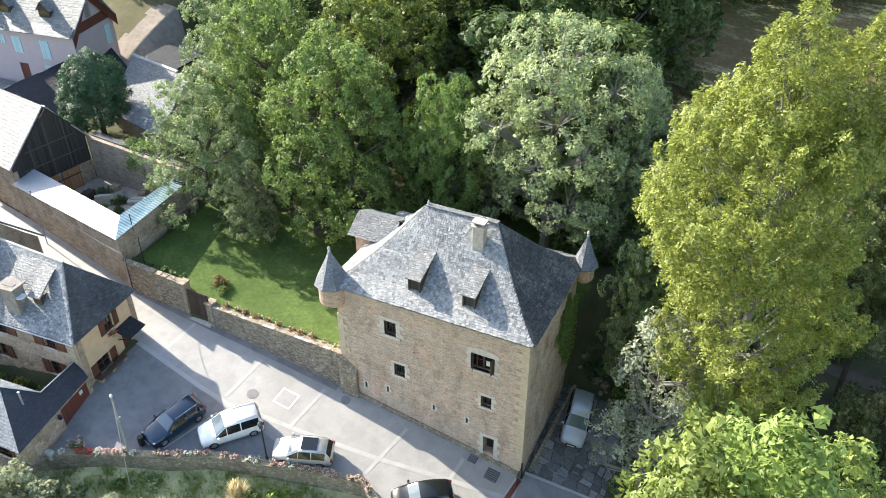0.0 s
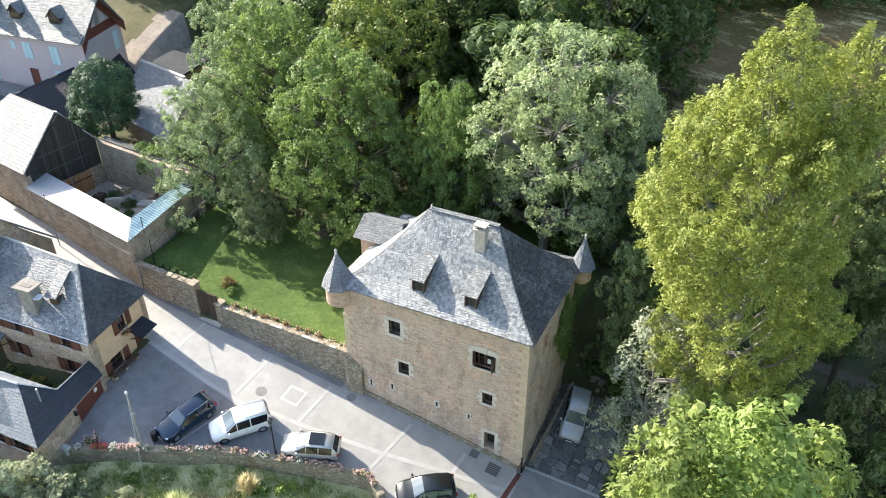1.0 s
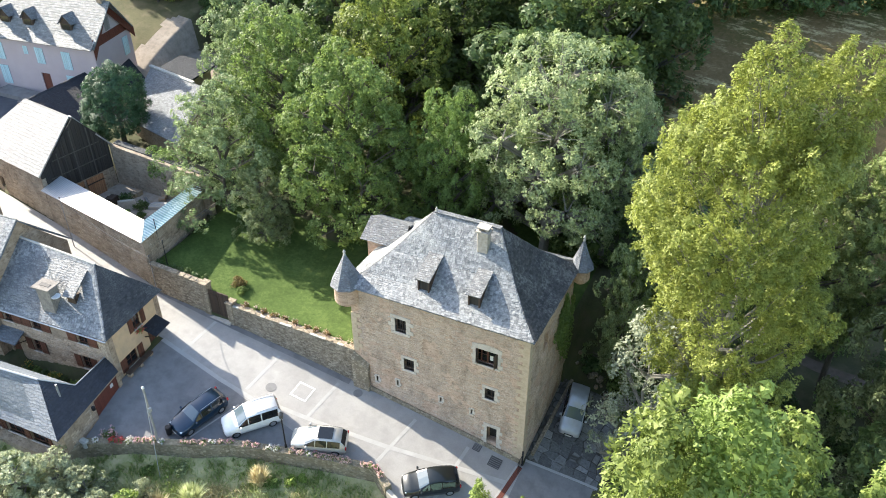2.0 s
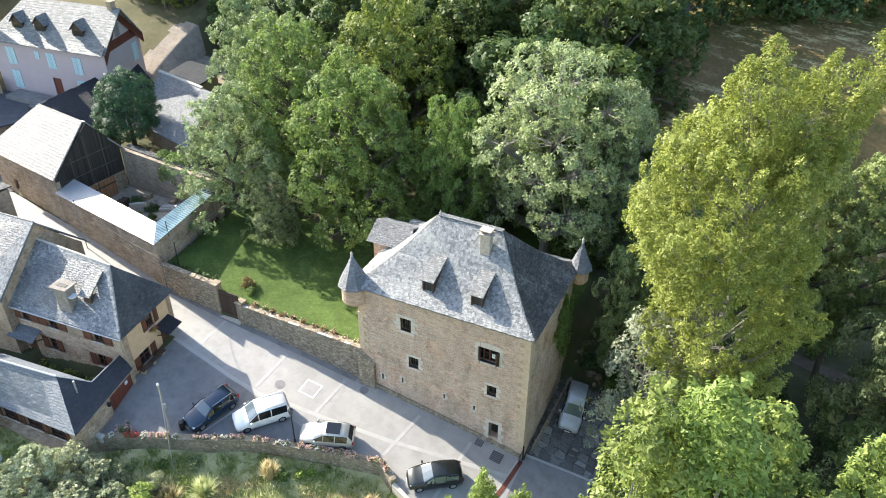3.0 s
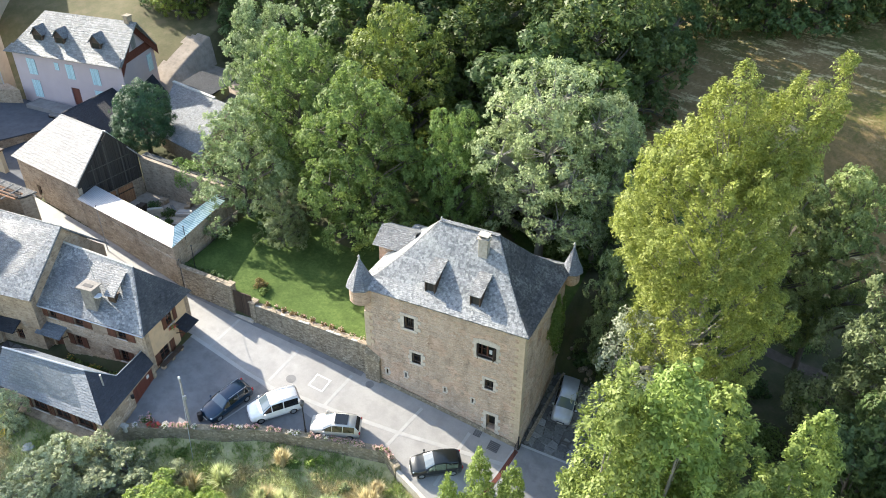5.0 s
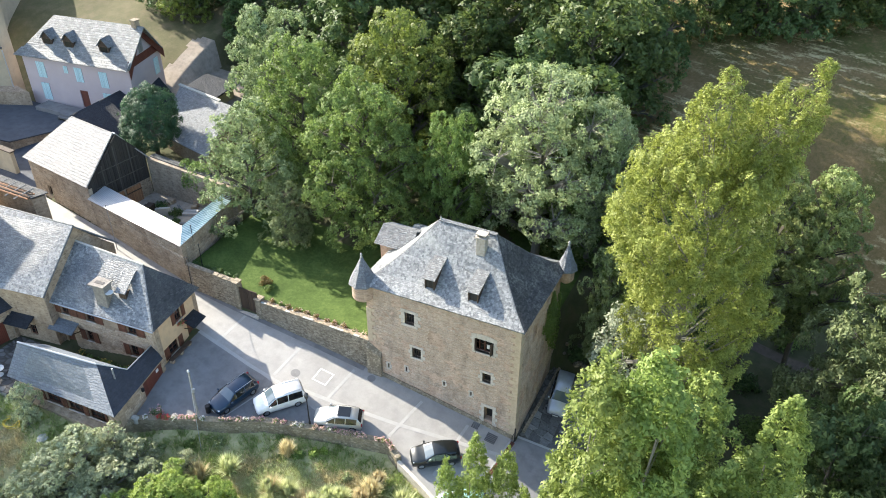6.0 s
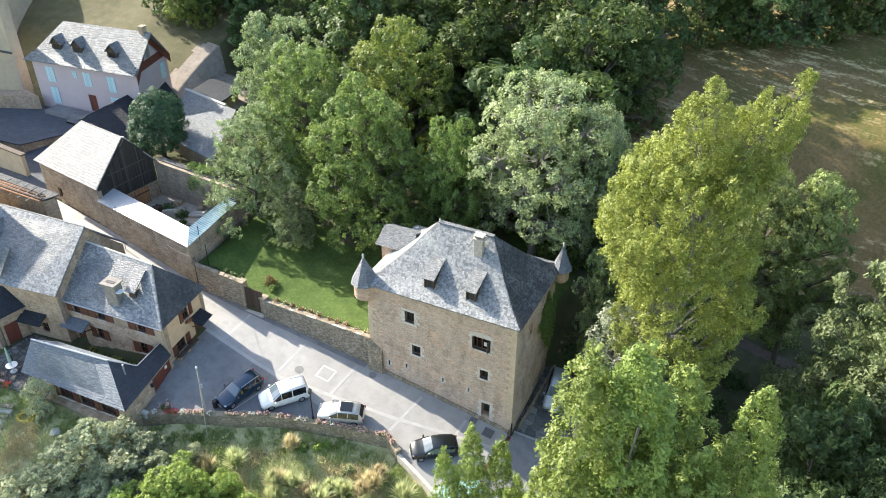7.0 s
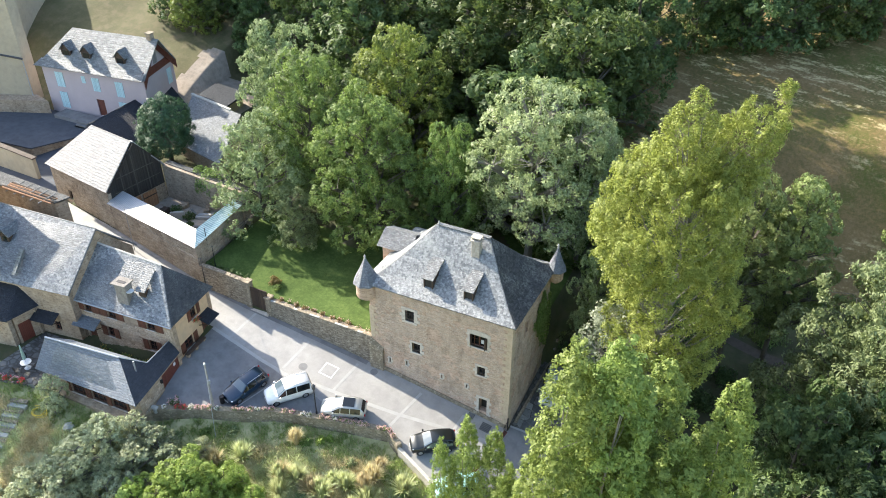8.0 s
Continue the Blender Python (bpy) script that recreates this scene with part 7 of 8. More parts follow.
# terrace with table behind the garage house
structure("terrace", prism([(-31.5, -18.2), (-25.95, -16.9), (-25.95, -10.9), (-31.2, -11.2)], -3.5, 1.0), MAT_COBBLE, "flagstone terrace with garden table", "pavement")
tab = thing("garden_table", "round white garden table with closed green parasol", "table", (-28.4, -15.6, 1.0))
part("top", lathe([(0.45, 0.7), (0.5, 0.71), (0.5, 0.75), (0.02, 0.76)], 20), MAT_CURTAIN, tab)
part("leg", tube((0, 0, 0), (0, 0, 0.71), 0.05), MAT_CURTAIN, tab)
part("foot", lathe([(0.3, 0), (0.3, 0.04), (0.05, 0.08)], 14), MAT_CURTAIN, tab)
par = thing("parasol", "closed pale green parasol standing in the table", "parasol", (-28.4, -15.6, 1.0))
part("pole", tube((0, 0, 0.76), (0, 0, 2.8), 0.025), MAT_ZINC, par)
part("canopy", lathe([(0.14, 1.1), (0.17, 1.3), (0.12, 2.0), (0.05, 2.75)], 10), MAT_PARASOL, par)
for a in (20, 150, 260):
    ch = thing("garden_chair", "dark metal garden chair beside the table", "chair", (-28.4 + 0.95 * math.cos(radians(a)), -15.6 + 0.95 * math.sin(radians(a)), 1.0), a + 90, "garden chairs")
    part("seat", box(-0.22, 0.22, -0.22, 0.22, 0.42, 0.45), MAT_IRON, ch)
    part("backrest", box(-0.22, 0.22, -0.25, -0.22, 0.45, 0.9), MAT_IRON, ch)
    for sx in (-0.2, 0.2):
        for sy in (-0.2, 0.2):
            part("leg", tube((sx, sy, 0), (sx, sy, 0.42), 0.015, None, 6), MAT_IRON, ch)
for i in range(6):
    clump("terrace_flowers", "red and pink geraniums along the terrace edge", "flowers", (-31.0 + i * 0.75, -18.0 + i * 0.17, 1.0), 0.42, 0.5, 260, 0.06, MAT_LEAF_ASH, 680 + i, 260, MAT_FLOWER_RED if i % 2 else MAT_FLOWER_PINK, "flowers along the terrace")
stp = thing("garden_stairs", "old stone stairs down from the terrace", "steps", (-26.4, -18.3, 0), 15)
for i in range(13):
    fx, fy = -26.4 + math.sin(radians(15)) * 0.45 * (i + 0.5), -18.3 - math.cos(radians(15)) * 0.45 * (i + 0.5)
    z = ground_z(fx, fy) + 0.2
    part("step", box(-0.9 + 0.1 * math.sin(i * 2.3), 0.9 + 0.1 * math.sin(i * 1.7), -0.45 * (i + 1), -0.45 * i - 0.015, z - 0.6, z, 0.02), MAT_STONE_LIGHT if i % 2 else MAT_STONE_GREY, stp)
hose = thing("garden_hose", "yellow garden hose lying in loops", "hose", (-23.8, -18.6, 0))
bm = bmesh.new()
pts = [Vector((0.7 * math.cos(i * 0.55) * (1 + 0.3 * math.sin(i * 0.21)), 0.5 * math.sin(i * 0.55), ground_z(-23.8, -18.6) + 0.15 + 0.01 * i)) for i in range(40)]
for p, q in zip(pts, pts[1:]):
    add_tube(bm, p, q, 0.03, 0.03, 5)
part("tube", bm, MAT_YELLOW, hose)

# ivy and creepers
iv = thing("ivy", "bright green ivy climbing the tower's side wall", "ivy")
rg = random.Random(9)
pl = []
for i in range(34):
    y = rg.uniform(4.6, 8.6)
    zt = 9.2 - abs(y - 7.2) * 1.2 - rg.uniform(0, 2.0)
    zb_ = max(0.6, 7.6 - (y - 4.6) * 1.7 + rg.uniform(-1.0, 1.0))
    if zt > zb_ + 0.4:
        pl.append(((TX1 + 0.12, y, zb_), (TX1 + 0.15, y + rg.uniform(-0.3, 0.3), zt), 0.32))
ob = new("foliage", leaf_cloud("foliage", 91, pl, 6500, 0.1, MAT_LEAF_ASH))
ob.parent = iv
cr = thing("creeper", "green creeper over the back wall of the yard", "creeper")
pl = [((-29.0 + 0.5 * i, 9.95, 6.4 + 0.3 * (i % 3)), (-28.8 + 0.5 * i, 10.1, 8.4), 0.4) for i in range(4)] + [((-29.6 + 0.7 * i, 10.6, 8.6), (-29.2 + 0.7 * i, 11.3, 9.0), 0.5) for i in range(6)]
ob = new("foliage", leaf_cloud("foliage", 93, pl, 3500, 0.09, MAT_LEAF_ASH))
ob.parent = cr
for i, (x, y, r, h) in enumerate(((-30.9, 8.0, 0.9, 1.1), (-29.2, 5.9, 0.7, 0.8), (-27.4, 6.2, 0.6, 0.6), (-25.9, 9.0, 0.6, 0.7), (-28.6, 7.4, 0.9, 0.9))):
    clump("yard_bush", "green bush growing in the walled yard", "shrub", (x, y, 4.55), r, h, 900, 0.09, MAT_LEAF_DEEP if i % 2 == 0 else MAT_LEAF_ASH, 720 + i, 0, None, "bushes in the yard")

ruin = thing("ruined_wall", "low tumbled stone wall behind the yard", "wall")
rng = random.Random(19)
for i in range(16):
    x, y = 13.9 + i * 0.33 + rng.uniform(-0.3, 0.3), 10.9 - i * 0.16 + rng.uniform(-0.45, 0.45)
    w, h = rng.uniform(0.18, 0.6), rng.uniform(0.02, 0.35)
    z = ground_z(x, y) - 0.08
    bm = box(-w / 2, w / 2, -w * 0.35, w * 0.35, 0, h + 0.12, 0.05)
    bm.transform(pose(x, y, z, rng.uniform(-12, 12), rng.uniform(-12, 12), rng.uniform(0, 180)))
    part("stone", bm, MAT_STONE_GREY if i % 3 else MAT_STONE_TAN, ruin)
TREE_STORE = {}


def tree_kind(key, seed, tufts, limbs, height, girth, leaves, size, material, name, label, droop=0.0, bark=None, stretch=1.0, slim=0.5, reach=0.8):
    t = thing(name, label, "tree")
    tr = new("trunk", limbs_mesh("trunk", seed, height, girth, limbs, bark, 1, reach))
    tr.parent = t
    cr = new("crown", crown_mesh("crown", seed, tufts, leaves, size, material, droop, stretch, slim))
    cr.parent = t
    TREE_STORE[key] = [t, False, height]
    return t


def broad_tree(key, seed, height, radius, lobes, tuft, leaves, size, material, name, label, base=0.25, gap=0.25, every=5, droop=0.0, bark=None, girth=0.4, under=-0.35, lobe=0.34, flat=0.85):
    lb = broad_lobes(seed, height, radius, lobes, base, lobe)
    tf = lobe_tufts(seed, lb, tuft, gap, under, flat)
    return tree_kind(key, seed, tf, limb_lines(tf, lb, every), height, girth, leaves, size, material, name, label, droop, bark)


# the great poplar: a broad crown that narrows to the foot, two wind-swept heads
POPLAR_BODY = [(7.0, 0.0, 0.0, 1.2), (10.0, 0.1, 0.0, 2.8), (13.0, 0.2, 0.0, 4.2), (17.5, 0.0, 0.0, 4.7), (20.5, -1.2, 0.0, 5.3), (25.0, -1.6, 0.0, 5.2), (28.5, -0.5, 0.0, 4.4), (30.5, 0.3, 0.0, 2.8)]
pt = sprays(3, POPLAR_BODY, 2900, 0.36, (0.3, 0.1), 0.4, 0.16)
pt += sprays(4, [(26.0, -0.8, -0.3, 2.3), (30.0, -1.1, -0.2, 2.5), (33.0, -0.7, 0.0, 1.4), (34.6, -0.2, 0.0, 0.3)], 520, 0.32, (0.45, 0.1), 0.45, 0.25)
pt += sprays(5, [(26.0, 1.8, 0.3, 2.0), (30.0, 3.2, 0.4, 2.3), (33.0, 4.4, 0.5, 1.5), (35.4, 5.6, 0.5, 0.3)], 520, 0.32, (0.6, 0.1), 0.45, 0.25)
tree_kind("poplar", 3, pt, spray_limbs(pt, 34), 35, 0.55, 185000, 0.118, MAT_LEAF_POPLAR, "poplar_tree", "tall twin-topped poplar with yellow-green wind-blown leaves", 0.0, MAT_BARK_PALE, 1.9, 0.42, 0.7)
NEAR_BODY = [(10.0, 0.0, 0.0, 2.2), (18.0, 0.0, 0.0, 2.6), (25.0, 0.1, 0.0, 2.4), (30.0, 0.0, 0.1, 1.95), (34.0, 0.15, 0.0, 1.3), (36.5, 0.3, 0.0, 0.65), (38.0, 0.45, 0.0, 0.12)]
nt_ = sprays(8, NEAR_BODY, 1700, 0.32, (0.2, 0.05), 0.5, 0.2, 0.5)
tree_kind("near", 8, nt_, spray_limbs(nt_, 60), 38, 0.2, 54000, 0.12, MAT_LEAF_NEAR, "poplar_tree", "slender poplar with bright green leaves", 0.0, MAT_BARK_PALE, 1.7, 0.45, 0.9)
broad_tree("ash", 11, 19, 6.8, 28, 0.46, 54000, 0.15, MAT_LEAF_ASH, "ash_tree", "broad ash tree with mid-green leaves", 0.22, 0.12, 14, 0.0, None, 0.28)
broad_tree("ash_b", 17, 18, 6.0, 24, 0.45, 42000, 0.15, MAT_LEAF_YELLOW, "ash_tree", "broad tree with yellow-green leaves", 0.2, 0.12, 14, 0.0, None, 0.28)
broad_tree("willow", 23, 20, 6.8, 30, 0.4, 50000, 0.14, MAT_LEAF_SILVER, "willow_tree", "broad tree with grey-green leaves and pale bare twigs", 0.3, 0.14, 5, 0.3, MAT_BARK_PALE, 0.4)
broad_tree("alder", 53, 24, 4.4, 26, 0.4, 38000, 0.14, MAT_LEAF_OLIVE, "alder_tree", "tall tree with olive-green leaves above the ravine", 0.36, 0.14, 6, 0.2, None, 0.3)
broad_tree("elder", 26, 15, 5.4, 24, 0.38, 40000, 0.125, MAT_LEAF_ELDER, "elder_tree", "grey-green tree with thin foliage and bare twigs", 0.15, 0.1, 14, 0.4, None, 0.16)
broad_tree("thicket", 41, 6, 2.5, 16, 0.26, 11500, 0.118, MAT_LEAF_THICKET, "thicket_tree", "bushy pale green tree on the steep bank", 0.05, 0.18, 6, 0.2, MAT_BARK_PALE, 0.12)
broad_tree("lime_thicket", 43, 6, 2.3, 14, 0.32, 13000, 0.1, MAT_LEAF_LIME, "thicket_tree", "bushy lime-green tree on the steep bank", 0.05, 0.25, 4, 0.0, None, 0.12)
broad_tree("whitebeam", 47, 12, 3.0, 20, 0.34, 7000, 0.11, MAT_LEAF_PALE, "whitebeam_tree", "slender tree with sparse silvery leaves", 0.2, 0.02, 2, 0.2, MAT_BARK_PALE, 0.16)
broad_tree("deep", 29, 16, 5.8, 18, 0.6, 13500, 0.25, MAT_LEAF_WOOD, "woodland_tree", "dense green tree of the surrounding wood", 0.1, 0.25, 14)
broad_tree("deep_b", 31, 17, 5.4, 18, 0.6, 13500, 0.25, MAT_LEAF_DEEP, "woodland_tree", "dark green tree of the surrounding wood", 0.1, 0.25, 14)
ball = lobe_tufts(37, [(Vector((0, 0, 4.5)), 2.7), (Vector((0.4, 0.2, 5.6)), 2.1), (Vector((-0.5, -0.3, 3.4)), 2.3), (Vector((0.5, -0.6, 3.6)), 2.4), (Vector((0.0, 0.1, 6.6)), 1.5)], 0.42, 0.5, -0.8, 1.0)
tree_kind("round", 37, ball, limb_lines(ball, [(Vector((0, 0, 3.5)), 1.0)], 8), 8.2, 0.25, 34000, 0.1, MAT_LEAF_EVERGREEN, "round_tree", "dense rounded dark evergreen tree")


def plant(key, x, y, top, turn, width=1.0, label=""):
    """Stand a tree on the ground with its top at a height."""
    src = TREE_STORE[key]
    z = ground_z(x, y) - 0.15
    k = (top - z) / src[2]
    m = pose(x, y, z, 0, 0, turn) @ Matrix.Diagonal((k * width, k * width, k, 1))
    if not src[1]:
        src[1] = True
        src[0].matrix_basis = m
        return tagged(src[0], label)
    first = src[0].scale.copy()
    src[0].scale = (1, 1, 1)
    ob = copy_thing(src[0], m)
    src[0].scale = first
    return tagged(ob, label)


for row in (
        ("poplar", 24.3, 4.3, 30.6, 26.5, 0.98),
        ("near", 24.2, -22.3, 29.2, 40, 0.9), ("near", 26.3, -21.5, 29.2, 100, 1.0), ("near", 27.7, -18.0, 26.3, 250, 1.05), ("near", 25.3, -18.2, 26.0, 200, 1.1), ("near", 30.8, -17.6, 25.9, 300, 0.9), ("near", 29.0, -21.0, 24.5, 330, 1.05), ("near", 24.6, -20.3, 25.4, 20, 0.9), ("near", 17.7, -19.0, 18.8, 10, 0.7), ("near", 19.7, -19.0, 18.6, 150, 0.75), ("near", 16.5, -19.6, 17.0, 80, 0.6), ("near", 20.9, -19.8, 17.6, 230, 0.7),
        # the ash at x -49 is out of view, added to shade the garage
        ("ash", -49.0, -15.0, 23.5, 210, 0.9), ("ash", -8.2, 13.5, 21.5, 15, 0.98), ("willow", 8.2, 17.0, 24.0, 60, 1.08), ("elder", -20.6, 10.6, 17.4, 130, 1.2), ("elder", -14.8, 8.4, 11.5, 60, 1.05), ("ash_b", -10.5, 24.0, 24.5, 0, 1.0),
        ("ash", -18.3, 17.5, 22.5, 200, 0.95), ("elder", -26.0, 24.0, 22.5, 250, 1.0), ("ash", -0.2, 15.8, 18.6, 90, 0.72), ("willow", 12.8, 19.0, 21.0, 140, 0.75), ("ash", 18.6, 14.0, 13.0, 30, 0.9), ("deep_b", 21.5, 17.5, 13.0, 0, 1.2),
        ("whitebeam", 20.7, 2.4, 12.6, 75, 0.95), ("deep_b", 19.5, 10.5, 6.0, 20, 0.9),
        ("alder", 28.6, 19.5, 18.6, 40, 0.95), ("alder", 32.6, 21.5, 18.0, 75, 0.95), ("elder", 40.6, 12.6, 17.2, 290, 0.95), ("alder", 41.5, 18.0, 17.0, 250, 1.1), ("elder", 43.0, 10.5, 13.6, 60, 1.0), ("elder", 41.6, 10.6, 13.5, 160, 0.7), ("deep_b", 38.0, 6.0, 8.5, 70, 0.75), ("deep_b", 43.0, 5.5, 11.0, 10, 0.8),
        ("deep_b", 36.0, -4.5, 8.5, 140, 0.9), ("deep_b", 40.5, -1.0, 9.0, 240, 1.0), ("deep_b", 36.2, 1.5, 10.5, 140, 0.8), ("deep_b", 40.0, -6.5, 9.0, 20, 0.9), ("deep_b", 45.0, -3.0, 10.0, 30, 1.1),
        ("ash_b", -52.5, 38.0, 22.0, 40, 1.1), ("elder", 17.2, 10.8, 11.6, 30, 0.62), ("round", -37.6, 15.0, 14.6, 0, 1.05),
        ("thicket", -15.9, -21.4, 3.1, 120, 1.3), ("thicket", -18.4, -24.6, 1.5, 60, 1.3), ("thicket", -15.2, -19.2, 3.4, 220, 1.35), ("thicket", -12.4, -19.2, 1.9, 20, 1.35), ("thicket", -11.9, -16.6, 2, 300, 1.15), ("thicket", -12.6, -21.8, 0.8, 160, 1.35), ("thicket", -22.9, -17.5, 4, 40, 0.85), ("thicket", -8.6, -15, 0.6, 80, 0.94), ("thicket", -15, -25, 0.9, 100, 1.35), ("thicket", -20.5, -27.5, 1.4, 10, 1.49),
        ("thicket", -14, -16.9, 2.8, 15, 1.1), ("thicket", -10, -17.6, 1.3, 140, 1.1), ("thicket", -16, -23, 2.4, 310, 1.3), ("lime_thicket", -6.4, -19.6, 1.5, 170, 1.2), ("lime_thicket", -3.2, -19, 0.2, 260, 1.1), ("lime_thicket", -4.2, -16.6, 0.9, 60, 1.1), ("lime_thicket", -1.6, -17.6, 0.2, 140, 1.1), ("lime_thicket", -7.6, -18.2, 2.1, 30, 1.35), ("lime_thicket", -4.9, -17.9, 1.3, 200, 1.22), ("lime_thicket", -8.6, -20.2, 1.2, 100, 1.35), ("lime_thicket", -9.8, -21.4, 1.0, 290, 1.2)):
    plant(*row)

# the wood behind the garden and beyond the meadow
rng = random.Random(61)
for ix in range(-8, 3):
    for iy in range(4):
        x, y = ix * 7.6 + rng.uniform(-2.2, 2.2) + 2, 23 + iy * 8 + rng.uniform(-2, 2)
        if x < -28 and y < 38 or x < -40 and y < 46 or math.hypot(x + 10, y - 23) < 5 or math.hypot(x + 18.3, y - 17) < 6 or x > 12:
            continue
        tagged(plant("deep" if rng.random() < 0.6 else "deep_b", x, y, ground_z(x, y) + rng.uniform(14, 19), rng.uniform(0, 360), rng.uniform(1.0, 1.25)), "", "", "woodland trees")
for i in range(10):
    x = 6 + i * 4.0
    for k in range(1):
        y = 53 + 0.42 * (x - 8) + k * 8 + rng.uniform(-1.5, 1.5)
        tagged(plant("deep_b" if (i + k) % 3 else "deep", x + rng.uniform(-1, 1), y, ground_z(x, y) + rng.uniform(11, 17), rng.uniform(0, 360), rng.uniform(0.9, 1.2)), "", "", "woodland trees")
for x, y, h in ((-44, 41, 12), (-52, 44, 13), (-58, 40, 10), (-36, 33, 9)):
    tagged(plant("deep_b", x, y, ground_z(x, y) + h, x * 7, 1.1), "", "", "woodland trees")

# undergrowth at the wood's edge and round the yard beside the tower
# bushes beyond x 25 are added to darken the ravine's shaded, flat grass
for i, (x, y, r, h) in enumerate(((18.5, 8.0, 1.5, 1.6), (20.0, 5.5, 1.4, 1.8), (19.8, 2.2, 1.3, 1.6), (17.8, 10.2, 1.8, 1.8), (15.2, 10.8, 1.2, 1.0), (21.5, -1.0, 1.5, 2.0), (-22.0, 11.8, 1.2, 1.8), (-24.5, 12.0, 1.4, 1.6), (-27.5, 12.4, 1.5, 1.8), (-31.0, 12.6, 1.4, 1.6), (-4.5, 11.2, 1.2, 1.2), (3.0, 12.5, 1.5, 1.4), (22.5, -5.0, 1.8, 2.4), (20.5, -8.5, 1.7, 2.2), (28.0, 14.0, 2.2, 2.4), (31.5, 12.5, 2.4, 2.6), (35.0, 15.0, 2.3, 2.5), (29.5, 19.0, 2.0, 1.8), (34.0, 19.5, 2.2, 2.2), (37.5, 20.5, 2.0, 2.0), (26.0, 17.0, 2.2, 2.6), (32.0, 8.5, 2.4, 2.8), (36.5, 10.5, 2.4, 3.0), (27.5, 26.8, 2.4, 2.6), (33.0, 27.2, 2.6, 2.8), (38.0, 26.5, 2.4, 2.6), (30.0, 4.5, 2.4, 2.8), (28.5, -1.0, 2.4, 2.8), (32.5, 0.5, 2.4, 3.0), (30.5, -6.0, 2.4, 2.8))):
    clump("undergrowth_bush", "dark green undergrowth bush in the shade", "shrub", (x, y, ground_z(x, y) - 0.1), r, h, 1500, 0.13, MAT_LEAF_DEEP if i % 3 else MAT_LEAF_ASH, 800 + i, 0, None, "undergrowth bushes")


# ---------------------------------------------------------------- rough grass of the bank
def blades(name, seed, spots, per, length, spread_, material, lean=0.5):
    rg = np.random.default_rng(seed)
    P = np.repeat(np.array(spots), per, axis=0)
    n = len(P)
    P[:, :2] += rg.normal(size=(n, 2)) * spread_
    d = rg.normal(size=(n, 3)) * lean
    d[:, 2] = 1.0
    d /= np.linalg.norm(d, axis=1)[:, None]
    L = length * (0.5 + rg.random(n))[:, None]
    w = np.cross(d, rg.normal(size=(n, 3)))
    w /= np.linalg.norm(w, axis=1)[:, None]
    V = np.stack([P - w * 0.035, P + w * 0.035, P + d * L], 1).reshape(-1, 3)
    me = bpy.data.meshes.new(name)
    me.vertices.add(3 * n)
    me.vertices.foreach_set("co", V.ravel())
    me.loops.add(3 * n)
    me.loops.foreach_set("vertex_index", np.arange(3 * n))
    me.polygons.add(n)
    me.polygons.foreach_set("loop_start", np.arange(0, 3 * n, 3))
    me.materials.append(material)
    me.update()
    me.validate()
    return new(name, me)


rng = random.Random(91)
spots = {0: [], 1: [], 2: []}
while sum(len(v) for v in spots.values()) < 7000:
    x, y = rng.uniform(-30, 16), rng.uniform(-34, -7)
    if y < park_y(x) - 0.15:
        w = noise.noise(Vector((x * 0.22, y * 0.22, 4.0)))
        spots[1 if y > park_y(x) - 2.2 or w < -0.3 else (0 if w > 0.05 else 2)].append((x, y, ground_z(x, y) - 0.03))
for k, (mat, lab) in enumerate(((MAT_GRASS, "pale tall grass on the bank"), (MAT_LEAF_ASH_FINE, "green weeds and grass on the bank"), (MAT_STRAW, "straw-coloured dry grass on the bank"))):
    tagged(blades("bank_grass", 50 + k, spots[k], 26, 0.5 if k != 1 else 0.36, 0.26, mat), lab, "grass", kind="stuff")
def tussock(x, y, r, h, seed, material, label):
    """A fountain of long arching blades."""
    t = thing("grass_tussock", label, "grass", (x, y, ground_z(x, y) - 0.05), 0, "tussocks on the bank")
    rg = np.random.default_rng(seed)
    n = 420
    a = rg.random(n) * 2 * math.pi
    lean = 0.05 + 0.75 * rg.random(n) ** 2
    L = h * (0.7 + 0.5 * rg.random(n))
    side = np.stack([-np.sin(a), np.cos(a), np.zeros(n)], 1)
    out = np.stack([np.cos(a), np.sin(a), np.zeros(n)], 1)
    up = np.array([0, 0, 1.0])
    rows = []
    for s, w in ((0.0, 0.02), (0.45, 0.032), (0.8, 0.022), (1.0, 0.004)):
        c = out * (0.15 * r + lean * r * s ** 1.6)[:, None] + up * (L * (s - 0.38 * lean * s ** 2.5))[:, None]
        rows += [c - side * w, c + side * w]
    V = np.stack(rows, 1).reshape(-1, 3)
    F = []
    for i in range(n):
        for k in (0, 2, 4):
            q = i * 8 + k
            F.append((q, q + 1, q + 3, q + 2))
    me = bpy.data.meshes.new("foliage")
    me.from_pydata(V.tolist(), [], F)
    me.materials.append(material)
    ob = new("foliage", me)
    ob.parent = t


for i in range(34):
    x = rng.uniform(-9, 11)
    y = park_y(x) - rng.uniform(1.6, 10.0)
    mat, lab = ((MAT_GRASS, "tall arching pale green grass tussock"), (MAT_STRAW, "dry straw-coloured grass tussock"), (MAT_GRASS, "feathery pale grass tussock on the bank"))[i % 3]
    tussock(x, y, rng.uniform(0.9, 1.7), rng.uniform(1.1, 2.1), 900 + i, mat, lab)
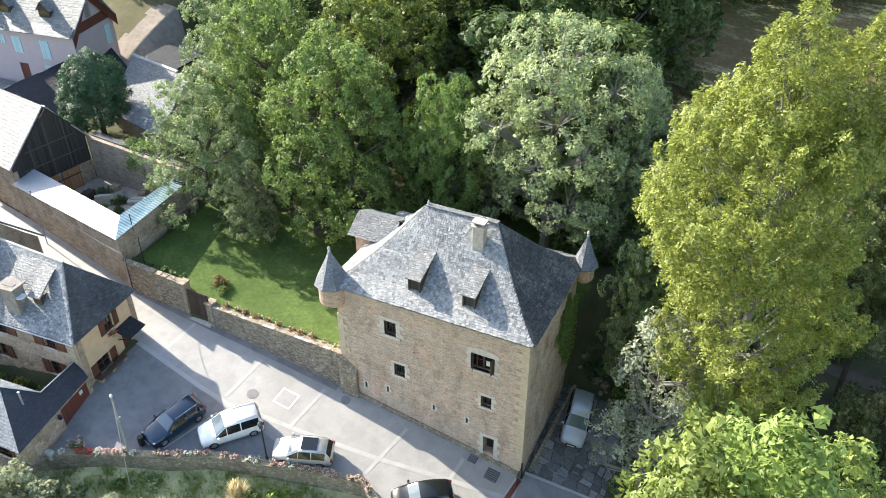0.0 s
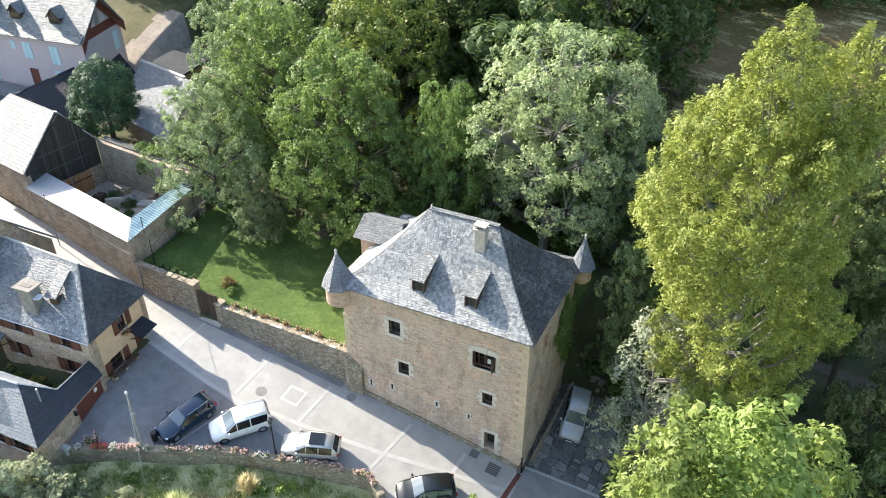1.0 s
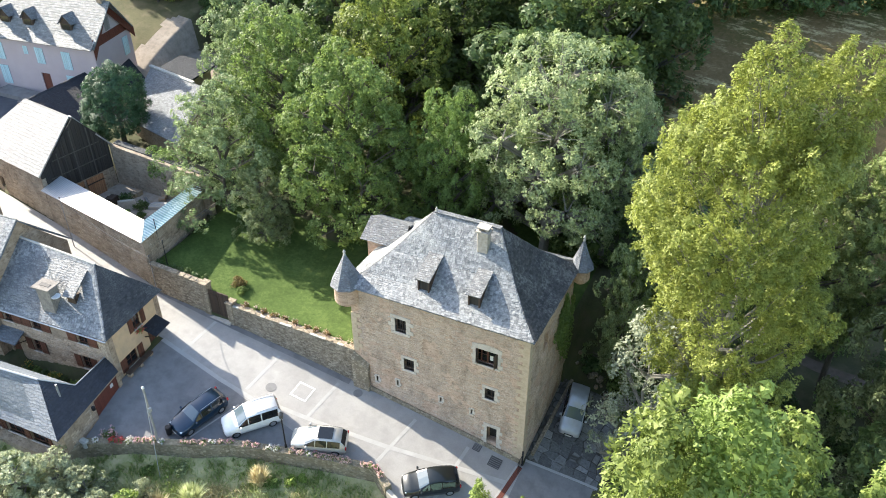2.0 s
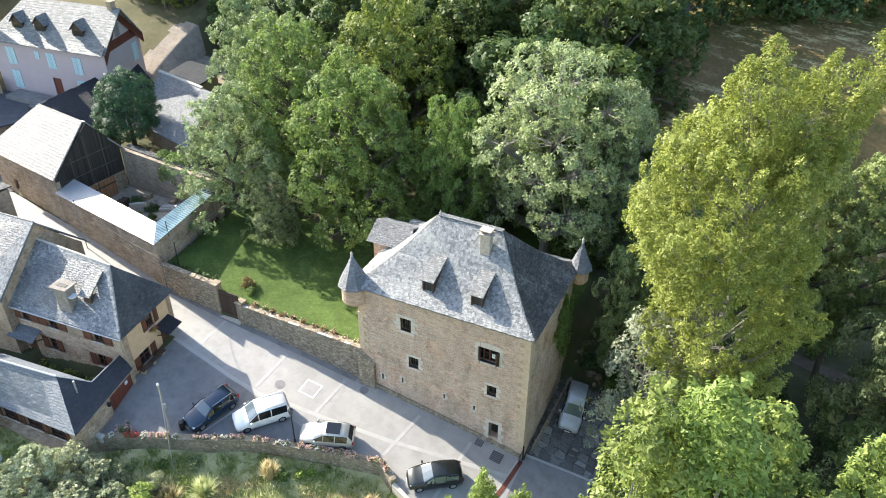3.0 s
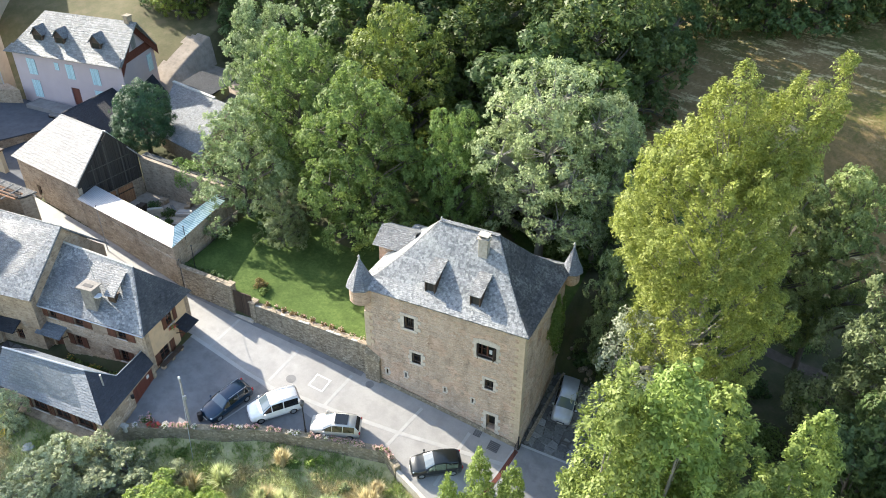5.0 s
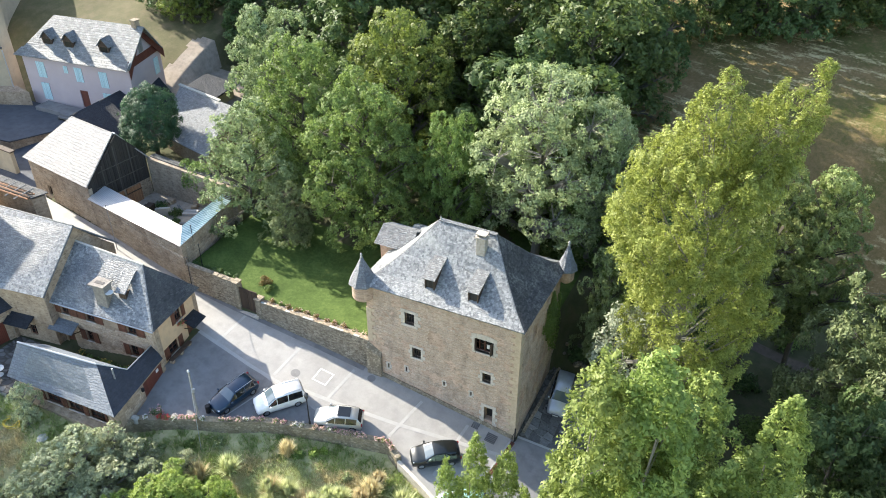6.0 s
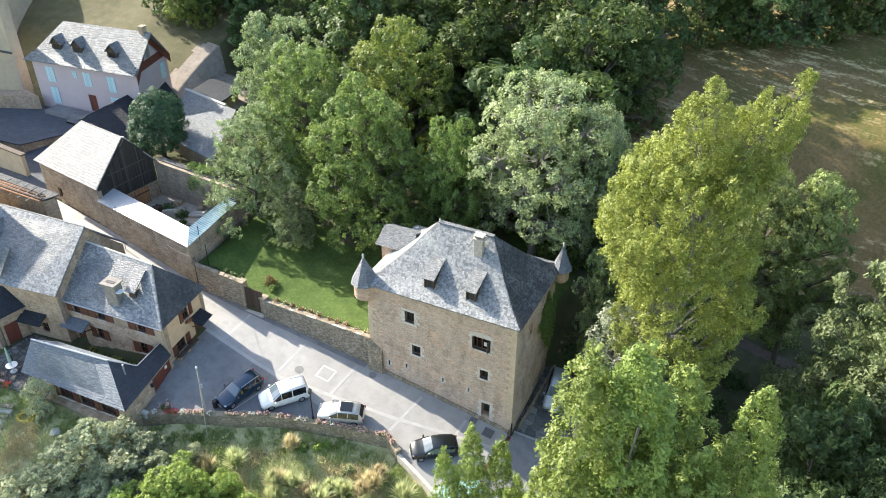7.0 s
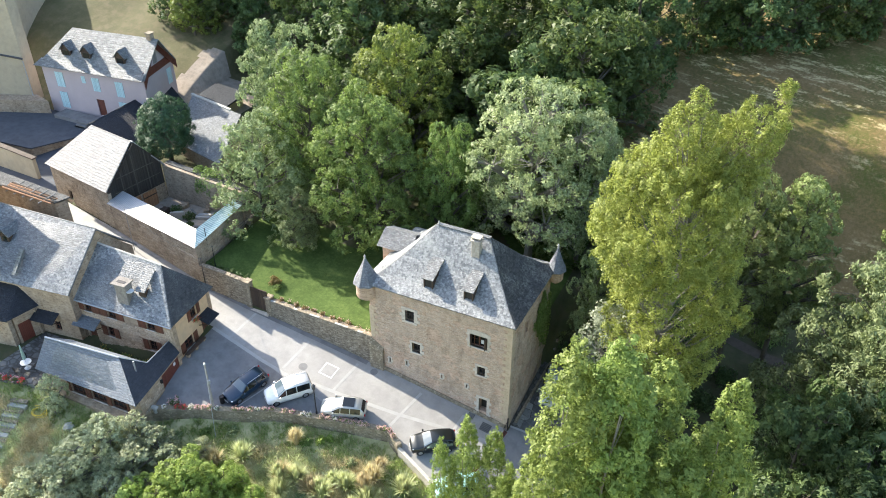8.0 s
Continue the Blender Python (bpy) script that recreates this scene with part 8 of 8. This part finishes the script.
for i in range(22):
    x = rng.uniform(-13, 10)
    y = park_y(x) - rng.uniform(0.8, 8.0)
    clump("bank_shrub", "leafy shrub among the tall grass of the bank", "shrub", (x, y, ground_z(x, y) - 0.1), rng.uniform(0.5, 0.8), rng.uniform(0.6, 1.1), 700, 0.1, (MAT_LEAF_SILVER, MAT_LEAF_LIME, MAT_LEAF_ASH)[i % 3], 960 + i, 0, None, "shrubs on the bank")
for i, (x, y, s) in enumerate(((2.6, -10.5, 0.9), (1.6, -11.2, 0.7), (8.2, -10.2, 0.8), (-20.5, -18.4, 0.9))):
    t = thing("boulder", "pale weathered boulder lying in the grass", "rock", (x, y, ground_z(x, y)), i * 40, "boulders in the bank")
    bm = bmesh.new()
    bmesh.ops.create_icosphere(bm, subdivisions=2, radius=s * 0.6)
    for v in bm.verts:
        v.co *= 1 + 0.3 * noise.noise(v.co * 2.3 + Vector((i, 0, 0)))
        v.co.z *= 0.6
    part("rock", bm, MAT_STONE_LIGHT, t)

# ---------------------------------------------------------------- slates, wall stones and flags, piece by piece
def piece_mat(name, cols, grain=0.3, rough=0.6, scale=9.0, lichen=None, spec=0.35, stain=None):
    """One tone for each piece, with fine grain and pale lichen specks."""
    m, nt, b, tc = base_mat(name, rough)
    geo, info = nt.nodes.new("ShaderNodeNewGeometry"), nt.nodes.new("ShaderNodeObjectInfo")
    r = math_node(nt, "FRACT", math_node(nt, "ADD", geo.outputs["Random Per Island"], info.outputs["Random"]))
    v = geo.outputs["Position"]
    fine = tex_noise(nt, v, scale, 6, 0.75)
    f = math_node(nt, "ADD", math_node(nt, "MULTIPLY", r, 1 - grain), math_node(nt, "MULTIPLY", fine, grain))
    n = len(cols)
    col = ramp(nt, f, [((k + 0.5) / n, c) for k, c in enumerate(cols)])
    col = mixc(nt, 0.8, col, ramp(nt, fine, [(0.3, (0.6, 0.6, 0.6)), (0.62, (1.15, 1.15, 1.15))]), "MULTIPLY")
    if stain:
        broad = tex_noise(nt, scaled(nt, v, 0.9, 0.9, 0.45), 1.0, 6, 0.7)
        col = mixc(nt, stain, col, ramp(nt, broad, [(0.34, (0.5, 0.47, 0.44)), (0.47, (0.95, 0.94, 0.93)), (0.64, (1.2, 1.19, 1.18))]), "MULTIPLY")
    if lichen:
        patch = math_node(nt, "ADD", math_node(nt, "MULTIPLY", tex_noise(nt, v, 5.0, 6, 0.8), 0.65), math_node(nt, "MULTIPLY", tex_noise(nt, v, 0.5, 3), 0.35))
        col = mixc(nt, math_node(nt, "MULTIPLY", ramp(nt, patch, [(0.5, (0, 0, 0)), (0.6, (1, 1, 1))]), lichen), col, (0.46, 0.46, 0.42))
    nt.links.new(col, b.inputs["Base Color"])
    b.inputs["Specular IOR Level"].default_value = spec
    bump(nt, b, fine, 0.7, 0.03)
    return m


PIECE_SLATE = piece_mat("slate_pieces", [(0.125, 0.133, 0.138), (0.19, 0.2, 0.205), (0.25, 0.262, 0.264), (0.34, 0.35, 0.347)], 0.25, 0.5, 10.0, 0.45)
# slates for the tower's sunless slope, shade put into their tone
PIECE_SLATE_SHADE = piece_mat("shade_slate_pieces", [(0.03, 0.03, 0.031), (0.046, 0.046, 0.046), (0.066, 0.065, 0.062), (0.1, 0.098, 0.09)], 0.4, 0.55, 10.0, 0.3)
PIECE_SLATE_OLD = piece_mat("village_slate_pieces", [(0.1, 0.11, 0.122), (0.15, 0.163, 0.178), (0.205, 0.22, 0.235), (0.28, 0.295, 0.305)], 0.25, 0.5, 9.0, 0.5)
PIECE_STONE = piece_mat("wall_stone_pieces", [(0.17, 0.14, 0.105), (0.26, 0.22, 0.165), (0.34, 0.29, 0.22), (0.44, 0.385, 0.3)], 0.35, 0.9, 12.0, None, 0.3, 0.6)
PIECE_FLAG = piece_mat("flagstone_pieces", [(0.09, 0.09, 0.088), (0.15, 0.148, 0.142), (0.22, 0.218, 0.208), (0.3, 0.295, 0.28)], 0.35, 0.8, 6.0)


def slate_block(w, h, t, rg):
    """Eight corners of a thin split slate, butt end ragged."""
    q = [(rg.uniform(-0.01, 0.01), rg.uniform(-0.025, 0.02)), (w + rg.uniform(-0.01, 0.0), rg.uniform(-0.025, 0.02)), (w, h), (0.0, h)]
    return [(x, y, 0.0) for x, y in q] + [(x, y, t if k < 2 else t * 0.25) for k, (x, y) in enumerate(q)]


SLATE_FACES = [(4, 5, 6, 7), (0, 1, 5, 4), (1, 2, 6, 5), (2, 3, 7, 6), (3, 0, 4, 7)]


def slate_field(parent, field, seed, material, row=0.2, wide=(0.22, 0.42), singles=0):
    """Courses of slates on a sloping field (eave left, eave right, top right, top left)."""
    rg = random.Random(seed)
    a, b, c, d = [Vector(p) for p in field]
    e = (b - a).normalized()
    courses = max(2, int(((d - a) - e * (d - a).dot(e)).length / row))
    kinds = []
    if singles:
        for k in range(8):
            me = bpy.data.meshes.new("slate")
            me.from_pydata(slate_block(wide[0] + (wide[1] - wide[0]) * (k + 0.5) / 8, row * 1.45, 0.03, rg), [], SLATE_FACES)
            me.materials.append(material)
            kinds.append(me)
    verts, faces, made = [], [], 0
    for i in range(courses):
        p, q = a.lerp(d, i / courses), b.lerp(c, i / courses)
        s2 = min(1.0, (i + 1.45) / courses)
        e = (q - p).normalized()
        length = min((q - p).length, (b.lerp(c, s2) - p).dot(e))
        start = max(0.0, (a.lerp(d, s2) - p).dot(e))
        x = start + rg.uniform(0.0, 0.05)
        while x < length - 0.06:
            k = rg.randrange(8)
            w = min(wide[0] + (wide[1] - wide[0]) * (k + 0.5) / 8, length - x)
            way = (d - a).lerp(c - b, min(1.0, x / max(length, 0.01)))
            way -= e * way.dot(e)
            step = way.length / courses
            tall = step * min(1.45, courses - i)
            up = way.normalized()
            n = e.cross(up)
            o = p + e * x + n * (0.012 + rg.uniform(0, 0.012)) + up * rg.uniform(-0.02, 0.02)
            e2 = (e + up * rg.uniform(-0.03, 0.03) + n * rg.uniform(-0.025, 0.025)).normalized()
            u2 = (up - n * rg.uniform(0.0, 0.03)).normalized()
            u2 = (u2 - e2 * u2.dot(e2)).normalized()
            m = Matrix((e2, u2, e2.cross(u2))).transposed().to_4x4()
            m.translation = o
            if made < singles and w > wide[0] and i < courses - 1:
                ob = new("slate", kinds[k])
                ob.parent = parent
                ob.matrix_basis = m
                made += 1
            else:
                base = len(verts)
                verts += [tuple(m @ Vector(v)) for v in slate_block(w - 0.012, tall, 0.03, rg)]
                faces += [tuple(base + j for j in f) for f in SLATE_FACES]
            x += w
    me = bpy.data.meshes.new("slate_covering")
    me.from_pydata(verts, [], faces)
    me.materials.append(material)
    ob = new("slate_covering", me)
    ob.parent = parent
    tagged(ob, "", kind="stuff")


# "mossy" fields are the sunless tower slope, coloured dark for its shade
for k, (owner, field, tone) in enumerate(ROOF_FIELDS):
    slate_field(owner, field, 300 + k, {"tower": PIECE_SLATE, "mossy": PIECE_SLATE_SHADE, "village": PIECE_SLATE_OLD}[tone], 0.15 if tone != "village" else 0.18, (0.12, 0.25) if tone != "village" else (0.16, 0.32), 300 if k == 0 else 0)


def wall_stones(parent, x0, x1, bottom, top, seed, singles):
    """Rubble stones standing a little proud of the wall's street face."""
    rg = random.Random(seed)
    shapes = []
    for k in range(10):
        bm = bmesh.new()
        add_box(bm, 0, 0.12 + 0.024 * k, -0.05, 0.0, 0, 0.1 + 0.01 * (k % 5))
        for v in bm.verts:
            if v.co.y < -0.01:
                v.co.x = v.co.x * 0.86 + 0.02
                v.co.z = v.co.z * 0.84 + 0.012
            v.co += Vector((rg.uniform(-0.02, 0.02), 0, rg.uniform(-0.015, 0.015)))
        shapes.append(mesh_of("stone", bm, PIECE_STONE))
    made, x = 0, x1
    zmax = max(top(x0), top(x1))
    rest = bmesh.new()
    row, z = 0, bottom(x1)
    while z < zmax:
        x = x1 - rg.uniform(0, 0.25)
        while x > x0 + 0.3:
            k = rg.randrange(10)
            w = 0.12 + 0.024 * k
            if bottom(x) < z < top(x) - 0.2 and rg.random() < 0.94:
                m = Matrix.Translation((x - w, 0.012, z + rg.uniform(-0.02, 0.02))) @ Matrix.Rotation(rg.uniform(-0.09, 0.09), 4, "Y") @ Matrix.Diagonal((1, rg.uniform(0.6, 1.2), 1, 1))
                if made < singles:
                    ob = new("stone", shapes[k])
                    ob.parent = parent
                    ob.matrix_basis = m
                    made += 1
                else:
                    n0 = len(rest.verts)
                    rest.from_mesh(shapes[k])
                    rest.verts.ensure_lookup_table()
                    for v in rest.verts[n0:]:
                        v.co = m @ v.co
            x -= w + rg.uniform(0.015, 0.05)
        z += rg.uniform(0.12, 0.15)
    ob = part("stone_facing", rest, PIECE_STONE, parent)
    tagged(ob, "", kind="stuff")


wall_stones(bpy.data.objects["wall_garden"], -12.35, -0.5, lambda x: road_z(x, 0), lambda x: 3.65 - 0.2 * (x + 12.4) / 11.95, 71, 290)
wall_stones(bpy.data.objects["wall_garden_upper"], -20.55, -15.1, lambda x: road_z(x, 0), lambda x: 5.25 - 0.3 * (x + 20.6) / 5.9, 72, 150)

def rubble_facing(parent, m, u0, u1, low, high, free, seed, material, singles=0, size=1.0):
    """Uneven stones in rough courses on a wall face (axes of m: along, inwards, up), left out round openings and where lime covers them."""
    rg = random.Random(seed)
    verts, faces, made = [], [], 0
    z = min(low(u0), low(u1))
    top = max(high(u0), high(u1))
    while z < top:
        h = rg.choice((0.07, 0.09, 0.12, 0.16)) * size
        u = u0 + rg.uniform(0, 0.2)
        while u < u1 - 0.1:
            w = min(rg.uniform(0.1, 0.42) * (0.7 + h * 2.5 / size) * size, u1 - u)
            lift = 0.03 * noise.noise(Vector((u * 1.3, z * 3.0, seed))) + rg.uniform(-0.02, 0.02)
            c, zc = u + w / 2, z + h / 2
            bare = noise.noise(Vector((c * 0.55 + seed, zc * 0.8, 2.0))) + 0.5 * noise.noise(Vector((c * 2.1, zc * 2.4, seed)))
            if low(c) < z and z + h < high(c) and bare < 0.24 and not any(a < c + w * 0.4 and c - w * 0.4 < b and p < zc + h * 0.4 and zc - h * 0.4 < q for a, b, p, q in free):
                g = 0.012
                d = rg.uniform(0.008, 0.034)
                j = [rg.uniform(-0.014, 0.014) for _ in range(8)]
                base = [(u + g + j[0], z + lift + g + j[1]), (u + w - g + j[2], z + lift + g + j[3]), (u + w - g + j[4], z + lift + h - g + j[5]), (u + g + j[6], z + lift + h - g + j[7])]
                q = [(x, 0.0, y) for x, y in base] + [(c + (x - c) * 0.86, -d * rg.uniform(0.7, 1.2), zc + (y - zc) * 0.78) for x, y in base]
                if made < singles:
                    me = bpy.data.meshes.new("stone")
                    me.from_pydata(q, [], [(7, 6, 5, 4), (4, 5, 1, 0), (5, 6, 2, 1), (6, 7, 3, 2), (7, 4, 0, 3)])
                    me.materials.append(material)
                    ob = new("stone", me)
                    ob.parent, ob.matrix_basis = parent, m
                    made += 1
                else:
                    n = len(verts)
                    verts += [tuple(m @ Vector(p)) for p in q]
                    faces += [tuple(n + i for i in f) for f in ((7, 6, 5, 4), (4, 5, 1, 0), (5, 6, 2, 1), (6, 7, 3, 2), (7, 4, 0, 3))]
            u += w
        z += h
    me = bpy.data.meshes.new("stone_facing")
    me.from_pydata(verts, [], faces)
    me.materials.append(material)
    ob = new("stone_facing", me)
    ob.parent = parent
    tagged(ob, "", kind="stuff")


PIECE_TOWER = piece_mat("tower_stone_pieces", [(0.36, 0.275, 0.205), (0.47, 0.37, 0.28), (0.55, 0.44, 0.34), (0.47, 0.39, 0.31), (0.66, 0.54, 0.425)], 0.45, 0.92, 9.0, None, 0.3, 0.75)
front_free = []
for k, (a, b, c, d) in enumerate(TOWER_WINDOWS):
    w = (0.5, 0.36, 0.36, 0.34, 0.4, 0.2, 0.2, 0.2, 0.2)[k]
    front_free.append((a - TX0 - w, b - TX0 + w, c - (0.3 if k < 4 else 0.14), d + (0.36 if k < 5 else 0.16) + (0.16 if k == 2 else 0)))
front_free.append((0.0, 1.25, -3.0, 3.2))
rubble_facing(tower_house, FRONT, 0.5, TX1 - TX0 - 0.6, lambda u: 0.4 - 2.1 * (u - 1.2) / 12.4, lambda u: 9.68, front_free, 5, PIECE_TOWER, 240)
rubble_facing(tower_house, wall_frame((TX1, 0), (TX1, TY1)), 0.62, TY1 - 0.1, lambda u: -2.3 + 0.06 * u, lambda u: 9.68, [(2.9, 4.2, 6.1, 7.9)], 6, PIECE_TOWER)

PIECE_COTTAGE = piece_mat("cottage_stone_pieces", [(0.38, 0.285, 0.195), (0.5, 0.39, 0.275), (0.58, 0.465, 0.34), (0.44, 0.36, 0.27), (0.68, 0.56, 0.42)], 0.4, 0.92, 9.0, None, 0.3, 0.5)
PIECE_YARD = piece_mat("yard_stone_pieces", [(0.27, 0.215, 0.155), (0.37, 0.305, 0.225), (0.46, 0.385, 0.29), (0.36, 0.31, 0.24), (0.54, 0.46, 0.35)], 0.4, 0.92, 8.0, None, 0.3, 0.7)
rubble_facing(cottage, mf, 0.1, 10.75, lambda u: 0.2, lambda u: 5.5, [(a - (0.95 if c > 3 else 0.66), b + (0.95 if c > 3 else 0.66), c - 0.12, d + 0.08) for a, b, c, d in cot_front], 15, PIECE_COTTAGE, 0, 1.25)
rubble_facing(garage, mgf, 0.1, 10.9, lambda u: 0.65, lambda u: 2.45, [(a - 0.34, b + 0.34, c - 0.12, d + 0.06) for a, b, c, d in gw], 16, PIECE_COTTAGE, 0, 1.3)
rubble_facing(garage, mg, 0.05, 5.9, lambda u: road_z(-14.6, -13.0) + 0.05, lambda u: 2.4, [(2.85, 5.9, -1.0, 2.5)], 17, PIECE_COTTAGE, 0, 1.3)
rubble_facing(bpy.data.objects["wall_yard_south"], wall_frame(*YS), 0.1, 14.2, lambda u: 2.4, lambda u: 7.3, [], 18, PIECE_YARD, 280, 1.6)
rubble_facing(bpy.data.objects["wall_yard_east"], wall_frame((-20.95, 0.85), YE[1]), 0.05, 8.4, lambda u: 3.6, lambda u: 7.1, [], 19, PIECE_YARD, 0, 1.6)
rubble_facing(barn, wall_frame(*BS), 0.1, 10.8, lambda u: 3.0, lambda u: 8.7, [(2.4, 3.5, 4.8, 6.4)], 20, PIECE_YARD, 0, 1.7)

# flags of the yard beside the tower
rng = random.Random(81)
flag_yard = bpy.data.objects["flagged_yard"]


def flag_corner(i, j):
    h = random.Random(i * 91 + j * 17)
    x = 13.75 + i * 0.78 + h.uniform(-0.24, 0.24)
    y = 0.75 + j * 0.72 + h.uniform(-0.22, 0.22)
    return Vector((x, y, road_z(x, y) + 0.022))


for i in range(9):
    for j in range(11):
        if rng.random() < 0.1:
            continue
        c = [flag_corner(i, j), flag_corner(i + 1, j), flag_corner(i + 1, j + 1), flag_corner(i, j + 1)]
        mid = sum(c, Vector()) / 4
        k = rng.uniform(0.86, 0.94)
        c = [mid + (p - mid) * k for p in c]
        bm = bmesh.new()
        h = rng.uniform(0.025, 0.05)
        low = [bm.verts.new(p) for p in c]
        top = [bm.verts.new(mid + (p - mid) * 0.95 + Vector((0, 0, h))) for p in c]
        bm.faces.new(top)
        for q in range(4):
            bm.faces.new((low[q], low[(q + 1) % 4], top[(q + 1) % 4], top[q]))
        part("flagstone", bm, PIECE_FLAG, flag_yard)
